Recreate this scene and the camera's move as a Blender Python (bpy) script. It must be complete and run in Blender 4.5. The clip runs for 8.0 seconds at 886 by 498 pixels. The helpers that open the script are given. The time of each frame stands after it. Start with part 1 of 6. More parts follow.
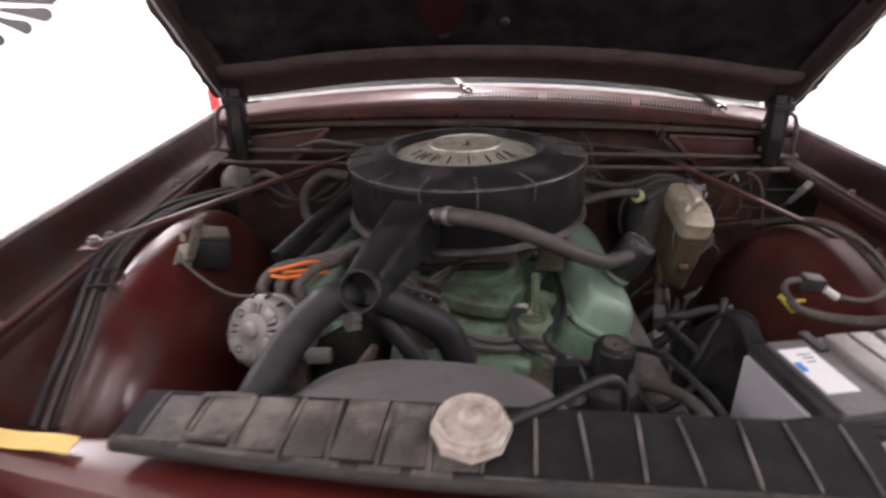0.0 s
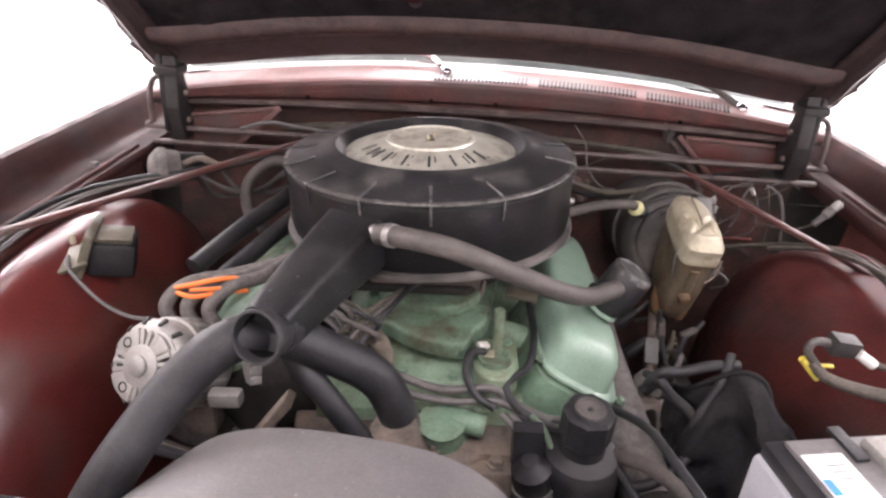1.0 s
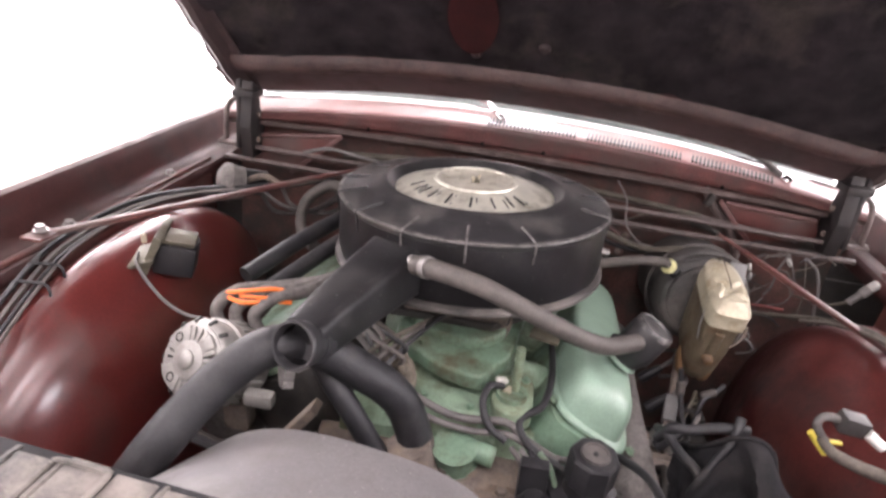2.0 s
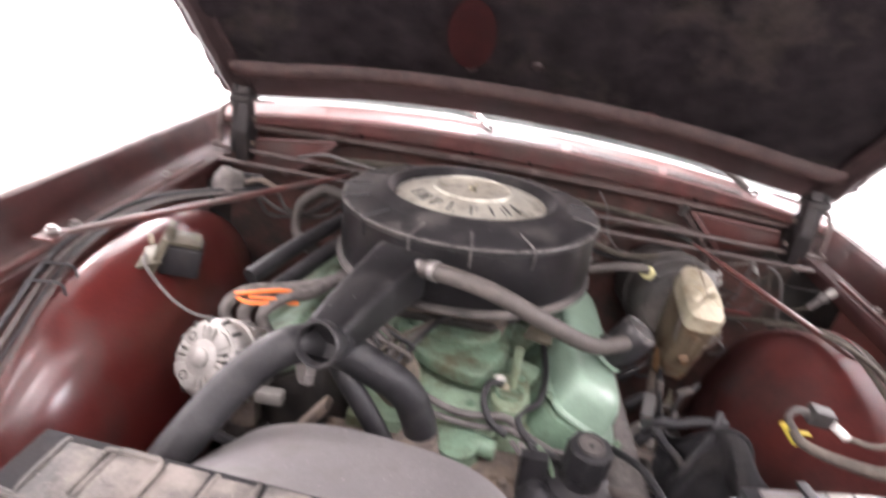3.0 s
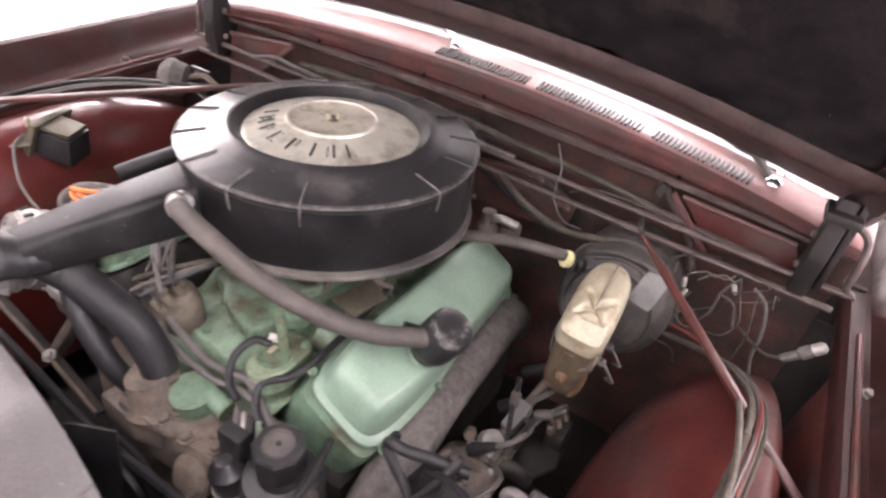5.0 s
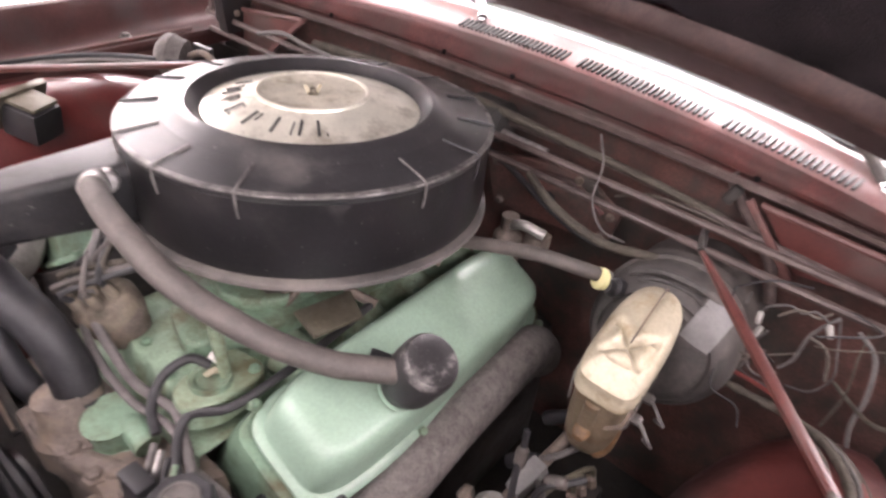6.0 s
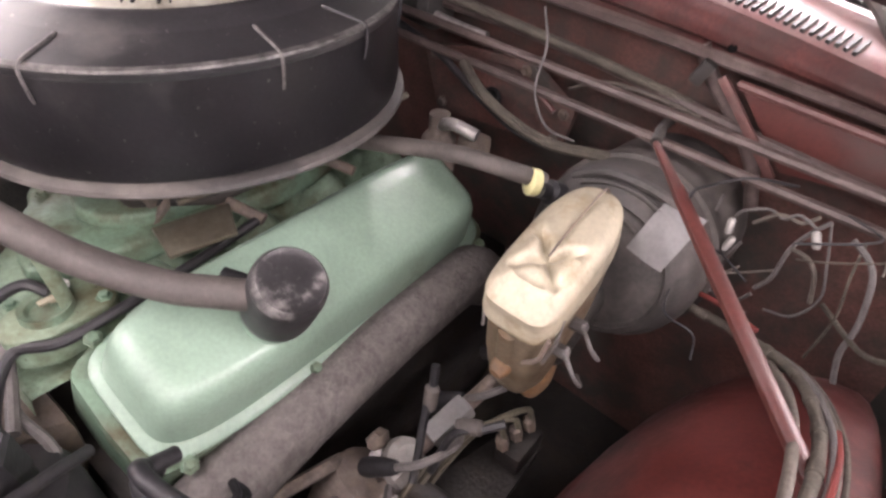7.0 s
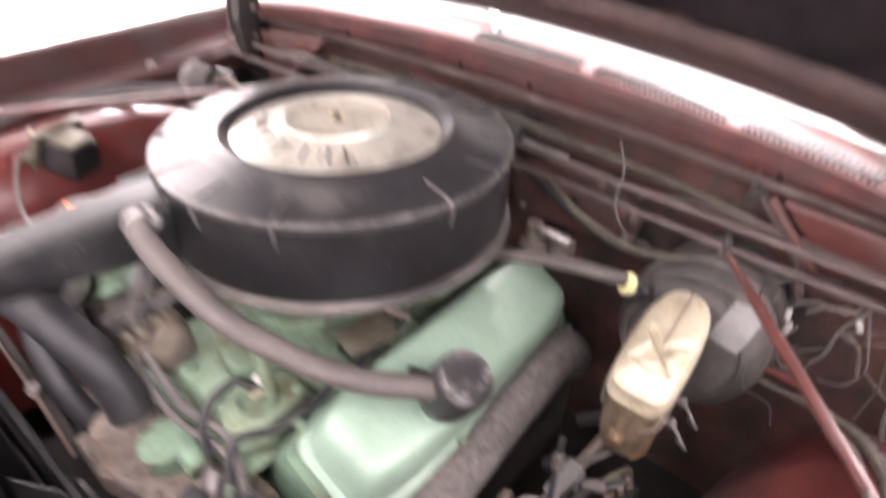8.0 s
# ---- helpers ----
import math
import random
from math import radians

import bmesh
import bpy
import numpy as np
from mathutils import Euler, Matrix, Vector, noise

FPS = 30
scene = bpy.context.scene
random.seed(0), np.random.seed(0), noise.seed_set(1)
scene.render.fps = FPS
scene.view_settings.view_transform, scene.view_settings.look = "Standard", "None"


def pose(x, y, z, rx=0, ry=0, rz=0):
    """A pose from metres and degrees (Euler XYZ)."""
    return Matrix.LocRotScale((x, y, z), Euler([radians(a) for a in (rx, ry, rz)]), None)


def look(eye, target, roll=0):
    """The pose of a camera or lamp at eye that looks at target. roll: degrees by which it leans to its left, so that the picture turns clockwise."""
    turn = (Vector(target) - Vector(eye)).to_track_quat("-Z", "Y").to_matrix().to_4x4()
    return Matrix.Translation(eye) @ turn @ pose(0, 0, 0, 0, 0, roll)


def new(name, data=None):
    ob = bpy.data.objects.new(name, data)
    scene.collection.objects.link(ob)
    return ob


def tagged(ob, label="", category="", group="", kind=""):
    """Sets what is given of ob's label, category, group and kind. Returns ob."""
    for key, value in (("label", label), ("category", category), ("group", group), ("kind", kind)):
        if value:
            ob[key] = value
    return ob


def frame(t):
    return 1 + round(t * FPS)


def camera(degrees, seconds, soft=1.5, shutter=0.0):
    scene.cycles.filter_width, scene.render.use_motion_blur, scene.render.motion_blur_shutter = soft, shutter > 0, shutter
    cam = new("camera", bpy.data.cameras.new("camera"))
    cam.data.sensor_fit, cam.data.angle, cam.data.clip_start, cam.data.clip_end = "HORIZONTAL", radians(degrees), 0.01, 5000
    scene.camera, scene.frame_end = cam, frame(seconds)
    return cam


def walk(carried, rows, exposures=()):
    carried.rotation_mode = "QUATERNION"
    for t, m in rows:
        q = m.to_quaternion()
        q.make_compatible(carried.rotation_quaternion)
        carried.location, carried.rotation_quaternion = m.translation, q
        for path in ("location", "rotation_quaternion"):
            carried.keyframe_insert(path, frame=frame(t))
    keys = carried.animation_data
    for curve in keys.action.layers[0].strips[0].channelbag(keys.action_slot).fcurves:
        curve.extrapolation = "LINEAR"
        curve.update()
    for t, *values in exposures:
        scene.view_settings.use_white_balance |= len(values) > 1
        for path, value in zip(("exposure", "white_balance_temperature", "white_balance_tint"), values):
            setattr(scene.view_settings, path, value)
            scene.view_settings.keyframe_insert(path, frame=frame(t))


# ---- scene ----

# ---- camera ----
cam = camera(71.5, 8.0, soft=2.5, shutter=0.8)
PATH = [
    (0.0, -0.0033, -1.0755, 1.2610, 66.75, 2.08, 1.49),
    (0.5, 0.0017, -0.9820, 1.2523, 66.53, -1.56, 0.56),
    (1.0, 0.0609, -0.8794, 1.2468, 64.26, -0.55, 2.95),
    (1.5, 0.0802, -0.9012, 1.2651, 65.82, -0.40, 8.10),
    (1.7, 0.0814, -0.9114, 1.2635, 65.93, -3.63, 9.54),
    (2.8, 0.0526, -0.9672, 1.3199, 69.88, -5.68, 9.13),
    (3.0, 0.0230, -0.9764, 1.2875, 67.61, -6.77, 6.24),
    (3.5, 0.0552, -0.9636, 1.3213, 66.10, -6.67, 4.03),
    (4.0, 0.2526, -0.8238, 1.3961, 58.46, -12.43, 20.94),
    (4.5, 0.4485, -0.7112, 1.3757, 56.99, -8.56, 29.77),
    (4.7, 0.4856, -0.6864, 1.3680, 56.33, -7.75, 30.18),
    (5.8, 0.5421, -0.4988, 1.2797, 55.54, -4.46, 35.79),
    (6.0, 0.5238, -0.4635, 1.2540, 56.43, -5.22, 38.06),
    (6.5, 0.5495, -0.3722, 1.1964, 55.64, -4.17, 39.92),
    (7.0, 0.5741, -0.3170, 1.1618, 50.86, -2.86, 39.41),
    (7.5, 0.5605, -0.3521, 1.1498, 52.26, -1.70, 40.21),
    (8.0, 0.5181, -0.4707, 1.2859, 55.74, -1.55, 38.08),
]
EXPOSURE = [(0.0, -1.48, 6400, 21), (0.3, -1.11, 6400, 21), (0.6, -0.39, 6400, 21), (1.0, -0.16, 6400, 21), (3.0, 0.12, 6400, 21), (3.6, 0.09, 6400, 21), (4.0, 0.03, 6420, 21), (4.6, 0.01, 6450, 22), (6.0, 0.29, 6550, 25), (7.0, 0.29, 6550, 25), (7.5, 0.55, 6550, 25), (8.0, 0.61, 6550, 25)]
walk(cam, [(t, pose(*p)) for t, *p in PATH], EXPOSURE)

# ---- world and lamps: a bright white showroom lit from its ceiling ----
world = bpy.data.worlds.new("world")
scene.world = world
world.use_nodes = True
world.node_tree.nodes["Background"].inputs[0].default_value = (1.0, 0.98, 0.97, 1)
world.node_tree.nodes["Background"].inputs[1].default_value = 0.15


def ceiling_lamp(x, y, w, d, watts):
    data = bpy.data.lights.new("ceiling_lamp", "AREA")
    data.shape, data.size, data.size_y, data.energy, data.color = "RECTANGLE", w, d, watts, (1.0, 0.97, 0.95)
    ob = new("ceiling_lamp", data)
    ob.matrix_world = pose(x, y, 3.5)
    return ob


# the rear rows are the brighter ones
for lx, rear, front in ((-6.0, 1.6, 1.3), (-3.0, 0.75, 1.1), (0.0, 0.9, 1.0), (3.0, 0.5, 1.2), (6.0, 0.85, 1.2)):
    for ly, watts in ((-4.6, 38), (-1.7, 45), (2.4, 240), (5.2, 380)):
        ceiling_lamp(lx, ly, 0.6, 1.5, watts * (front if ly < 0 else rear))

# daylight from the tall shop window in the east wall
window_light = bpy.data.lights.new("window_light", "AREA")
window_light.shape, window_light.size, window_light.size_y, window_light.energy, window_light.color = "RECTANGLE", 1.7, 2.6, 330.0, (0.95, 0.98, 1.0)
new("window_light", window_light).matrix_world = look((8.84, -0.4, 1.85), (0.0, -0.4, 1.85), 0)

# ---- materials ----


def material(name, colour, rough=0.5, metal=0.0, scale=40.0, vary=0.25, bump=0.15, dirt=None, dirt_amount=0.4, dirt_scale=9.0, coat=0.0, fine=260.0, spec=0.5, specks=None, gloss=0.15):
    """Principled surface with grain at two scales and patches of dirt or wear."""
    m = bpy.data.materials.new(name)
    m.use_nodes = True
    t = m.node_tree
    n, l = t.nodes, t.links
    b = n["Principled BSDF"]
    tc = n.new("ShaderNodeTexCoord")
    geo = n.new("ShaderNodeNewGeometry")
    pos = geo.outputs["Position"]
    big = n.new("ShaderNodeTexNoise")
    big.inputs["Scale"].default_value, big.inputs["Detail"].default_value = scale, 6
    l.new(pos, big.inputs["Vector"])
    grain = n.new("ShaderNodeTexNoise")
    grain.inputs["Scale"].default_value, grain.inputs["Detail"].default_value = fine, 4
    l.new(pos, grain.inputs["Vector"])
    ramp = n.new("ShaderNodeMapRange")
    ramp.inputs[1].default_value, ramp.inputs[2].default_value = 0.25, 0.75
    ramp.inputs[3].default_value, ramp.inputs[4].default_value = 1 - vary, 1 + vary
    l.new(big.outputs[0], ramp.inputs[0])
    g2 = n.new("ShaderNodeMapRange")
    g2.inputs[1].default_value, g2.inputs[2].default_value = 0.3, 0.7
    g2.inputs[3].default_value, g2.inputs[4].default_value = 1 - vary * 0.5, 1 + vary * 0.5
    l.new(grain.outputs[0], g2.inputs[0])
    mul = n.new("ShaderNodeMath")
    mul.operation = "MULTIPLY"
    l.new(ramp.outputs[0], mul.inputs[0])
    l.new(g2.outputs[0], mul.inputs[1])
    mix = n.new("ShaderNodeVectorMath")
    mix.operation = "SCALE"
    mix.inputs[0].default_value = colour
    l.new(mul.outputs[0], mix.inputs["Scale"])
    out = mix.outputs[0]
    rsock = None
    if dirt:
        dn = n.new("ShaderNodeTexNoise")
        dn.inputs["Scale"].default_value, dn.inputs["Detail"].default_value, dn.inputs["Roughness"].default_value = dirt_scale, 8, 0.65
        l.new(pos, dn.inputs["Vector"])
        dr = n.new("ShaderNodeMapRange")
        dr.inputs[1].default_value, dr.inputs[2].default_value = 0.62 - 0.3 * dirt_amount, 0.78 - 0.2 * dirt_amount
        dr.inputs[3].default_value, dr.inputs[4].default_value = 0.0, min(1.0, 0.55 + dirt_amount)
        l.new(dn.outputs[0], dr.inputs[0])
        mx = n.new("ShaderNodeMix")
        mx.data_type = "RGBA"
        l.new(dr.outputs[0], mx.inputs[0])
        l.new(out, mx.inputs[6])
        mx.inputs[7].default_value = (*dirt, 1)
        out = mx.outputs[2]
        rr = n.new("ShaderNodeMapRange")
        rr.inputs[3].default_value, rr.inputs[4].default_value = rough, min(0.95, rough + 0.35)
        l.new(dr.outputs[0], rr.inputs[0])
        rsock = rr.outputs[0]
    if specks:
        sn = n.new("ShaderNodeTexNoise")
        sn.inputs["Scale"].default_value, sn.inputs["Detail"].default_value = 170, 2
        l.new(pos, sn.inputs["Vector"])
        sr = n.new("ShaderNodeMapRange")
        sr.inputs[1].default_value, sr.inputs[2].default_value = 0.70, 0.75
        l.new(sn.outputs[0], sr.inputs[0])
        sm = n.new("ShaderNodeMix")
        sm.data_type = "RGBA"
        l.new(sr.outputs[0], sm.inputs[0])
        l.new(out, sm.inputs[6])
        sm.inputs[7].default_value = (*specks, 1)
        out = sm.outputs[2]
    l.new(out, b.inputs["Base Color"])
    if rsock:
        l.new(rsock, b.inputs["Roughness"])
    else:
        rv = n.new("ShaderNodeMapRange")
        rv.inputs[3].default_value, rv.inputs[4].default_value = max(0.04, rough - 0.1), min(1.0, rough + 0.1)
        l.new(big.outputs[0], rv.inputs[0])
        l.new(rv.outputs[0], b.inputs["Roughness"])
    b.inputs["Metallic"].default_value = metal
    b.inputs["Specular IOR Level"].default_value = spec
    b.inputs["Coat Weight"].default_value = coat
    b.inputs["Coat Roughness"].default_value = gloss
    if bump:
        add = n.new("ShaderNodeMath")
        add.operation = "ADD"
        l.new(big.outputs[0], add.inputs[0])
        l.new(grain.outputs[0], add.inputs[1])
        bp = n.new("ShaderNodeBump")
        bp.inputs["Strength"].default_value, bp.inputs["Distance"].default_value = bump, 0.002
        l.new(add.outputs[0], bp.inputs["Height"])
        l.new(bp.outputs[0], b.inputs["Normal"])
    return m


WHITE_WALL = material("white_wall_paint", (0.82, 0.81, 0.80), 0.7, scale=3, vary=0.02, bump=0.05)
WHITE_FLOOR = material("white_floor_resin", (0.78, 0.77, 0.76), 0.35, scale=2, vary=0.04, bump=0.02)
GREY_GRAPHIC = material("grey_wall_graphic", (0.045, 0.045, 0.05), 0.7, scale=5, vary=0.05, bump=0)
CREAM = material("cream_cloth", (0.8, 0.74, 0.5), 0.8, scale=20, vary=0.05)
GREY_CLOTH = material("grey_cloth", (0.3, 0.3, 0.32), 0.8, scale=20, vary=0.08)
RED = material("red_enamel", (0.6, 0.03, 0.03), 0.35, vary=0.05, bump=0)
MAROON = material("maroon_paint", (0.104, 0.0172, 0.0148), 0.3, scale=14, vary=0.25, bump=0.03, dirt=(0.062, 0.034, 0.029), dirt_amount=0.3, dirt_scale=7, coat=0.8, gloss=0.19)
MAROON_DUSTY = material("dusty_maroon_paint", (0.085, 0.024, 0.02), 0.42, scale=20, vary=0.3, bump=0.1, dirt=(0.075, 0.05, 0.044), dirt_amount=0.5, dirt_scale=11, coat=0.3, gloss=0.3)
# grimy maroon with the driver side's shade put into its colour
MAROON_GRIMY_SHADED = material("grimy_shaded_maroon_paint", (0.078, 0.0145, 0.0122), 0.5, scale=16, vary=0.35, bump=0.06, spec=0.35, dirt=(0.035, 0.021, 0.019), dirt_amount=0.5, dirt_scale=8)
# maroon lifted to pale pink to carry the cowl top's bright sheen
COWL_PINK = material("pale_sheen_maroon_cowl", (0.27, 0.145, 0.138), 0.33, scale=20, vary=0.2, bump=0.05, spec=0.4, dirt=(0.29, 0.235, 0.225), dirt_amount=0.6, coat=0.3)
BROWN_ROD = material("brown_painted_steel", (0.075, 0.054, 0.049), 0.45, scale=30, vary=0.3, bump=0.1, dirt=(0.16, 0.12, 0.11), dirt_amount=0.4, dirt_scale=25)
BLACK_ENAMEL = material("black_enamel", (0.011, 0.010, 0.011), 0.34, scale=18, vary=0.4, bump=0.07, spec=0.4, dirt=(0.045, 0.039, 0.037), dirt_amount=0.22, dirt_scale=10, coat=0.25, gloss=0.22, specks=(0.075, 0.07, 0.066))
BLACK_SATIN = material("black_satin_steel", (0.02, 0.019, 0.021), 0.42, scale=30, vary=0.3, bump=0.1, dirt=(0.06, 0.052, 0.05), dirt_amount=0.3)
BLACK_RUBBER = material("black_rubber", (0.021, 0.020, 0.022), 0.5, scale=60, vary=0.3, bump=0.2, spec=0.4, dirt=(0.052, 0.046, 0.043), dirt_amount=0.3, dirt_scale=20)
GREY_HOSE = material("dusty_grey_hose", (0.075, 0.064, 0.058), 0.62, scale=50, vary=0.25, bump=0.25, dirt=(0.13, 0.11, 0.10), dirt_amount=0.4, dirt_scale=18)
EDGE_STEEL = material("bare_steel_edge", (0.30, 0.28, 0.27), 0.4, 0.7, scale=60, vary=0.4)
ALUMINIUM = material("dull_aluminium", (0.33, 0.315, 0.295), 0.45, 0.35, scale=40, vary=0.2, bump=0.15, dirt=(0.2, 0.17, 0.15), dirt_amount=0.3, dirt_scale=20)
DISC = material("brushed_silver_disc", (0.70, 0.675, 0.58), 0.34, 0.5, scale=30, vary=0.12, bump=0.05, dirt=(0.33, 0.3, 0.24), dirt_amount=0.35, dirt_scale=22)
DISH = material("tarnished_disc_dish", (0.50, 0.47, 0.39), 0.42, 0.25, scale=40, vary=0.2, bump=0.08, dirt=(0.24, 0.2, 0.14), dirt_amount=0.4, dirt_scale=30)
LETTER = material("dark_stamped_letters", (0.03, 0.028, 0.026), 0.5, bump=0)
GREEN = material("turquoise_engine_enamel", (0.236, 0.336, 0.26), 0.33, scale=16, vary=0.14, bump=0.06, dirt=(0.13, 0.15, 0.09), dirt_amount=0.16, dirt_scale=12, coat=0.15)
GREEN_DIRTY = material("oily_turquoise_enamel", (0.15, 0.235, 0.165), 0.45, scale=25, vary=0.25, bump=0.2, dirt=(0.085, 0.08, 0.045), dirt_amount=0.6, dirt_scale=18)
CAST = material("rusty_cast_iron", (0.125, 0.10, 0.085), 0.75, scale=60, vary=0.35, bump=0.5, dirt=(0.2, 0.15, 0.11), dirt_amount=0.5, dirt_scale=20)
PAD = material("dusty_ribbed_rubber", (0.05, 0.045, 0.041), 0.6, scale=30, vary=0.5, bump=0.5, dirt=(0.21, 0.185, 0.165), dirt_amount=0.55, dirt_scale=16, specks=(0.2, 0.18, 0.16))
HOOD_FLANGE = material("grimy_brown_hood_steel", (0.024, 0.0115, 0.0112), 0.6, scale=30, vary=0.4, bump=0.2, dirt=(0.042, 0.024, 0.021), dirt_amount=0.35, dirt_scale=14)
GREY_SHIELD = material("grey_sheathing", (0.125, 0.112, 0.105), 0.85, scale=90, vary=0.35, bump=0.7, dirt=(0.18, 0.16, 0.15), dirt_amount=0.4, dirt_scale=30)
GREASE = material("greasy_black_iron", (0.022, 0.019, 0.017), 0.6, scale=40, vary=0.4, bump=0.5, dirt=(0.06, 0.048, 0.04), dirt_amount=0.4, dirt_scale=18)
SHROUD = material("grey_shroud_plastic", (0.16, 0.15, 0.15), 0.36, scale=12, vary=0.2, bump=0.12, dirt=(0.10, 0.085, 0.08), dirt_amount=0.45, dirt_scale=6, specks=(0.28, 0.26, 0.25))
CREAM_METAL = material("pale_gold_plated_steel", (0.43, 0.385, 0.285), 0.40, 0.2, scale=40, vary=0.18, bump=0.1, dirt=(0.27, 0.21, 0.12), dirt_amount=0.38, dirt_scale=25)
RUST = material("rusty_orange_iron", (0.23, 0.125, 0.055), 0.7, scale=40, vary=0.35, bump=0.3, dirt=(0.10, 0.07, 0.05), dirt_amount=0.55, dirt_scale=22)
GREY_LABEL = material("grey_paper_label", (0.20, 0.193, 0.19), 0.5, scale=40, vary=0.15, bump=0.02)
WHITE_LABEL = material("white_paper_label", (0.8, 0.8, 0.8), 0.45, scale=30, vary=0.05, bump=0)
BLUE = material("blue_print", (0.03, 0.2, 0.6), 0.5, bump=0)
BATTERY_GREY = material("grey_battery_case", (0.40, 0.40, 0.42), 0.5, scale=15, vary=0.08, bump=0.05)
YELLOW = material("yellow_tape", (0.75, 0.52, 0.12), 0.55, scale=15, vary=0.1, bump=0.05)
YELLOW_PLASTIC = material("yellow_plastic", (0.62, 0.5, 0.08), 0.45, vary=0.1, bump=0)
PALE_YELLOW = material("pale_yellow_plastic", (0.62, 0.58, 0.30), 0.4, vary=0.1, bump=0)
ORANGE = material("orange_insulation", (0.85, 0.20, 0.04), 0.45, vary=0.1, bump=0)
RED_WIRE = material("red_insulation", (0.15, 0.028, 0.024), 0.5, vary=0.2, bump=0)
WHITE_PLASTIC = material("white_plastic", (0.7, 0.68, 0.64), 0.4, vary=0.1, bump=0)
MAROON_DULL = material("dusky_maroon_gutter", (0.036, 0.0115, 0.0102), 0.45, scale=20, vary=0.3, bump=0.1, spec=0.28, dirt=(0.033, 0.023, 0.0215), dirt_amount=0.45, dirt_scale=12)
DARK_MAROON = material("dark_maroon_primer", (0.024, 0.005, 0.005), 0.8, scale=20, vary=0.3, bump=0.1, spec=0.15)
TAN_PLASTIC = material("grubby_distributor_plastic", (0.15, 0.122, 0.092), 0.6, scale=30, vary=0.3, bump=0.15, dirt=(0.07, 0.058, 0.045), dirt_amount=0.55, dirt_scale=25)
FIREWALL = material("grimy_maroon_bulkhead", (0.115, 0.052, 0.043), 0.55, scale=14, vary=0.5, bump=0.5, spec=0.35, dirt=(0.060, 0.051, 0.045), dirt_amount=0.72, dirt_scale=13)
# lid dust made paler and wider to stand in for a grazing reflection
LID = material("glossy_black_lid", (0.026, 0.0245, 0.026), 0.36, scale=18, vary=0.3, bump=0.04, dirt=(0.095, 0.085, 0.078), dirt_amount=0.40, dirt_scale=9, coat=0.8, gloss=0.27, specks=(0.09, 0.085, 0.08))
KHAKI = material("khaki_loom_tape", (0.075, 0.064, 0.05), 0.85, scale=50, vary=0.35, bump=0.6, dirt=(0.05, 0.04, 0.032), dirt_amount=0.5, dirt_scale=18)
GREY_WIRE = material("dusty_grey_insulation", (0.10, 0.09, 0.086), 0.6, scale=60, vary=0.3, bump=0.1)
TAN_WIRE = material("dusty_tan_loom", (0.098, 0.082, 0.068), 0.75, scale=80, vary=0.35, bump=0.4)
DUSTY_BLACK = material("dusty_black_steel", (0.048, 0.043, 0.041), 0.55, scale=22, vary=0.35, bump=0.15, dirt=(0.15, 0.132, 0.12), dirt_amount=0.6, dirt_scale=9)
TARNISHED = material("tarnished_steel_plate", (0.11, 0.098, 0.072), 0.5, 0.3, scale=35, vary=0.3, bump=0.15, dirt=(0.08, 0.065, 0.045), dirt_amount=0.45, dirt_scale=18)
GREEN_STAINED = material("stained_turquoise_casting", (0.225, 0.315, 0.225), 0.42, scale=22, vary=0.25, bump=0.35, dirt=(0.11, 0.105, 0.055), dirt_amount=0.55, dirt_scale=14, specks=(0.055, 0.048, 0.03))
OLIVE_RUST = material("olive_brown_cast_body", (0.145, 0.112, 0.075), 0.45, scale=30, vary=0.3, bump=0.2, dirt=(0.13, 0.075, 0.04), dirt_amount=0.45, dirt_scale=16)
FADED = material("faded_maroon_edge", (0.105, 0.047, 0.042), 0.45, scale=25, vary=0.3, bump=0.1, dirt=(0.12, 0.085, 0.075), dirt_amount=0.4, dirt_scale=20)
# flange brown made lighter, as the ridge catches the light
HOOD_RAIL = material("lit_brown_hood_rail", (0.042, 0.0195, 0.0165), 0.55, scale=40, vary=0.45, bump=0.2, dirt=(0.024, 0.014, 0.0135), dirt_amount=0.45, dirt_scale=20)
SCUFFED = material("scuffed_black_steel", (0.028, 0.026, 0.027), 0.35, scale=30, vary=0.3, bump=0.12, dirt=(0.24, 0.225, 0.215), dirt_amount=0.42, dirt_scale=45)
RIM_WORN_GLINT = material("chafed_black_rim_glint", (0.13, 0.12, 0.115), 0.34, 0.35, scale=70, vary=0.5, bump=0.1, dirt=(0.04, 0.037, 0.036), dirt_amount=0.5, dirt_scale=30)
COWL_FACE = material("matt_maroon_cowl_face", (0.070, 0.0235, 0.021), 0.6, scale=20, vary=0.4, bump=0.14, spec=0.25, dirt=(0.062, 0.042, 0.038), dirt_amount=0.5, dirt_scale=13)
FLAP = material("matt_black_flap", (0.013, 0.012, 0.0135), 0.8, scale=30, vary=0.4, bump=0.3, spec=0.2, dirt=(0.03, 0.026, 0.025), dirt_amount=0.35, dirt_scale=12)
# near black for openings: the shade inside them is in the colour
BLACK_HOLE = material("shade_black_hole", (0.006, 0.0055, 0.006), 0.9, scale=30, vary=0.3, bump=0.1, spec=0.1)
DASH = material("grey_green_dash_vinyl", (0.16, 0.18, 0.175), 0.55, scale=30, vary=0.15, bump=0.1)
SNORKEL = material("dull_black_snorkel", (0.014, 0.013, 0.014), 0.42, scale=22, vary=0.35, bump=0.08, spec=0.3, dirt=(0.042, 0.038, 0.036), dirt_amount=0.4, dirt_scale=14, specks=(0.09, 0.085, 0.08))
HINGE = material("sooty_hinge_steel", (0.013, 0.0095, 0.0095), 0.6, scale=30, vary=0.4, bump=0.2, dirt=(0.035, 0.024, 0.021), dirt_amount=0.35, dirt_scale=20)
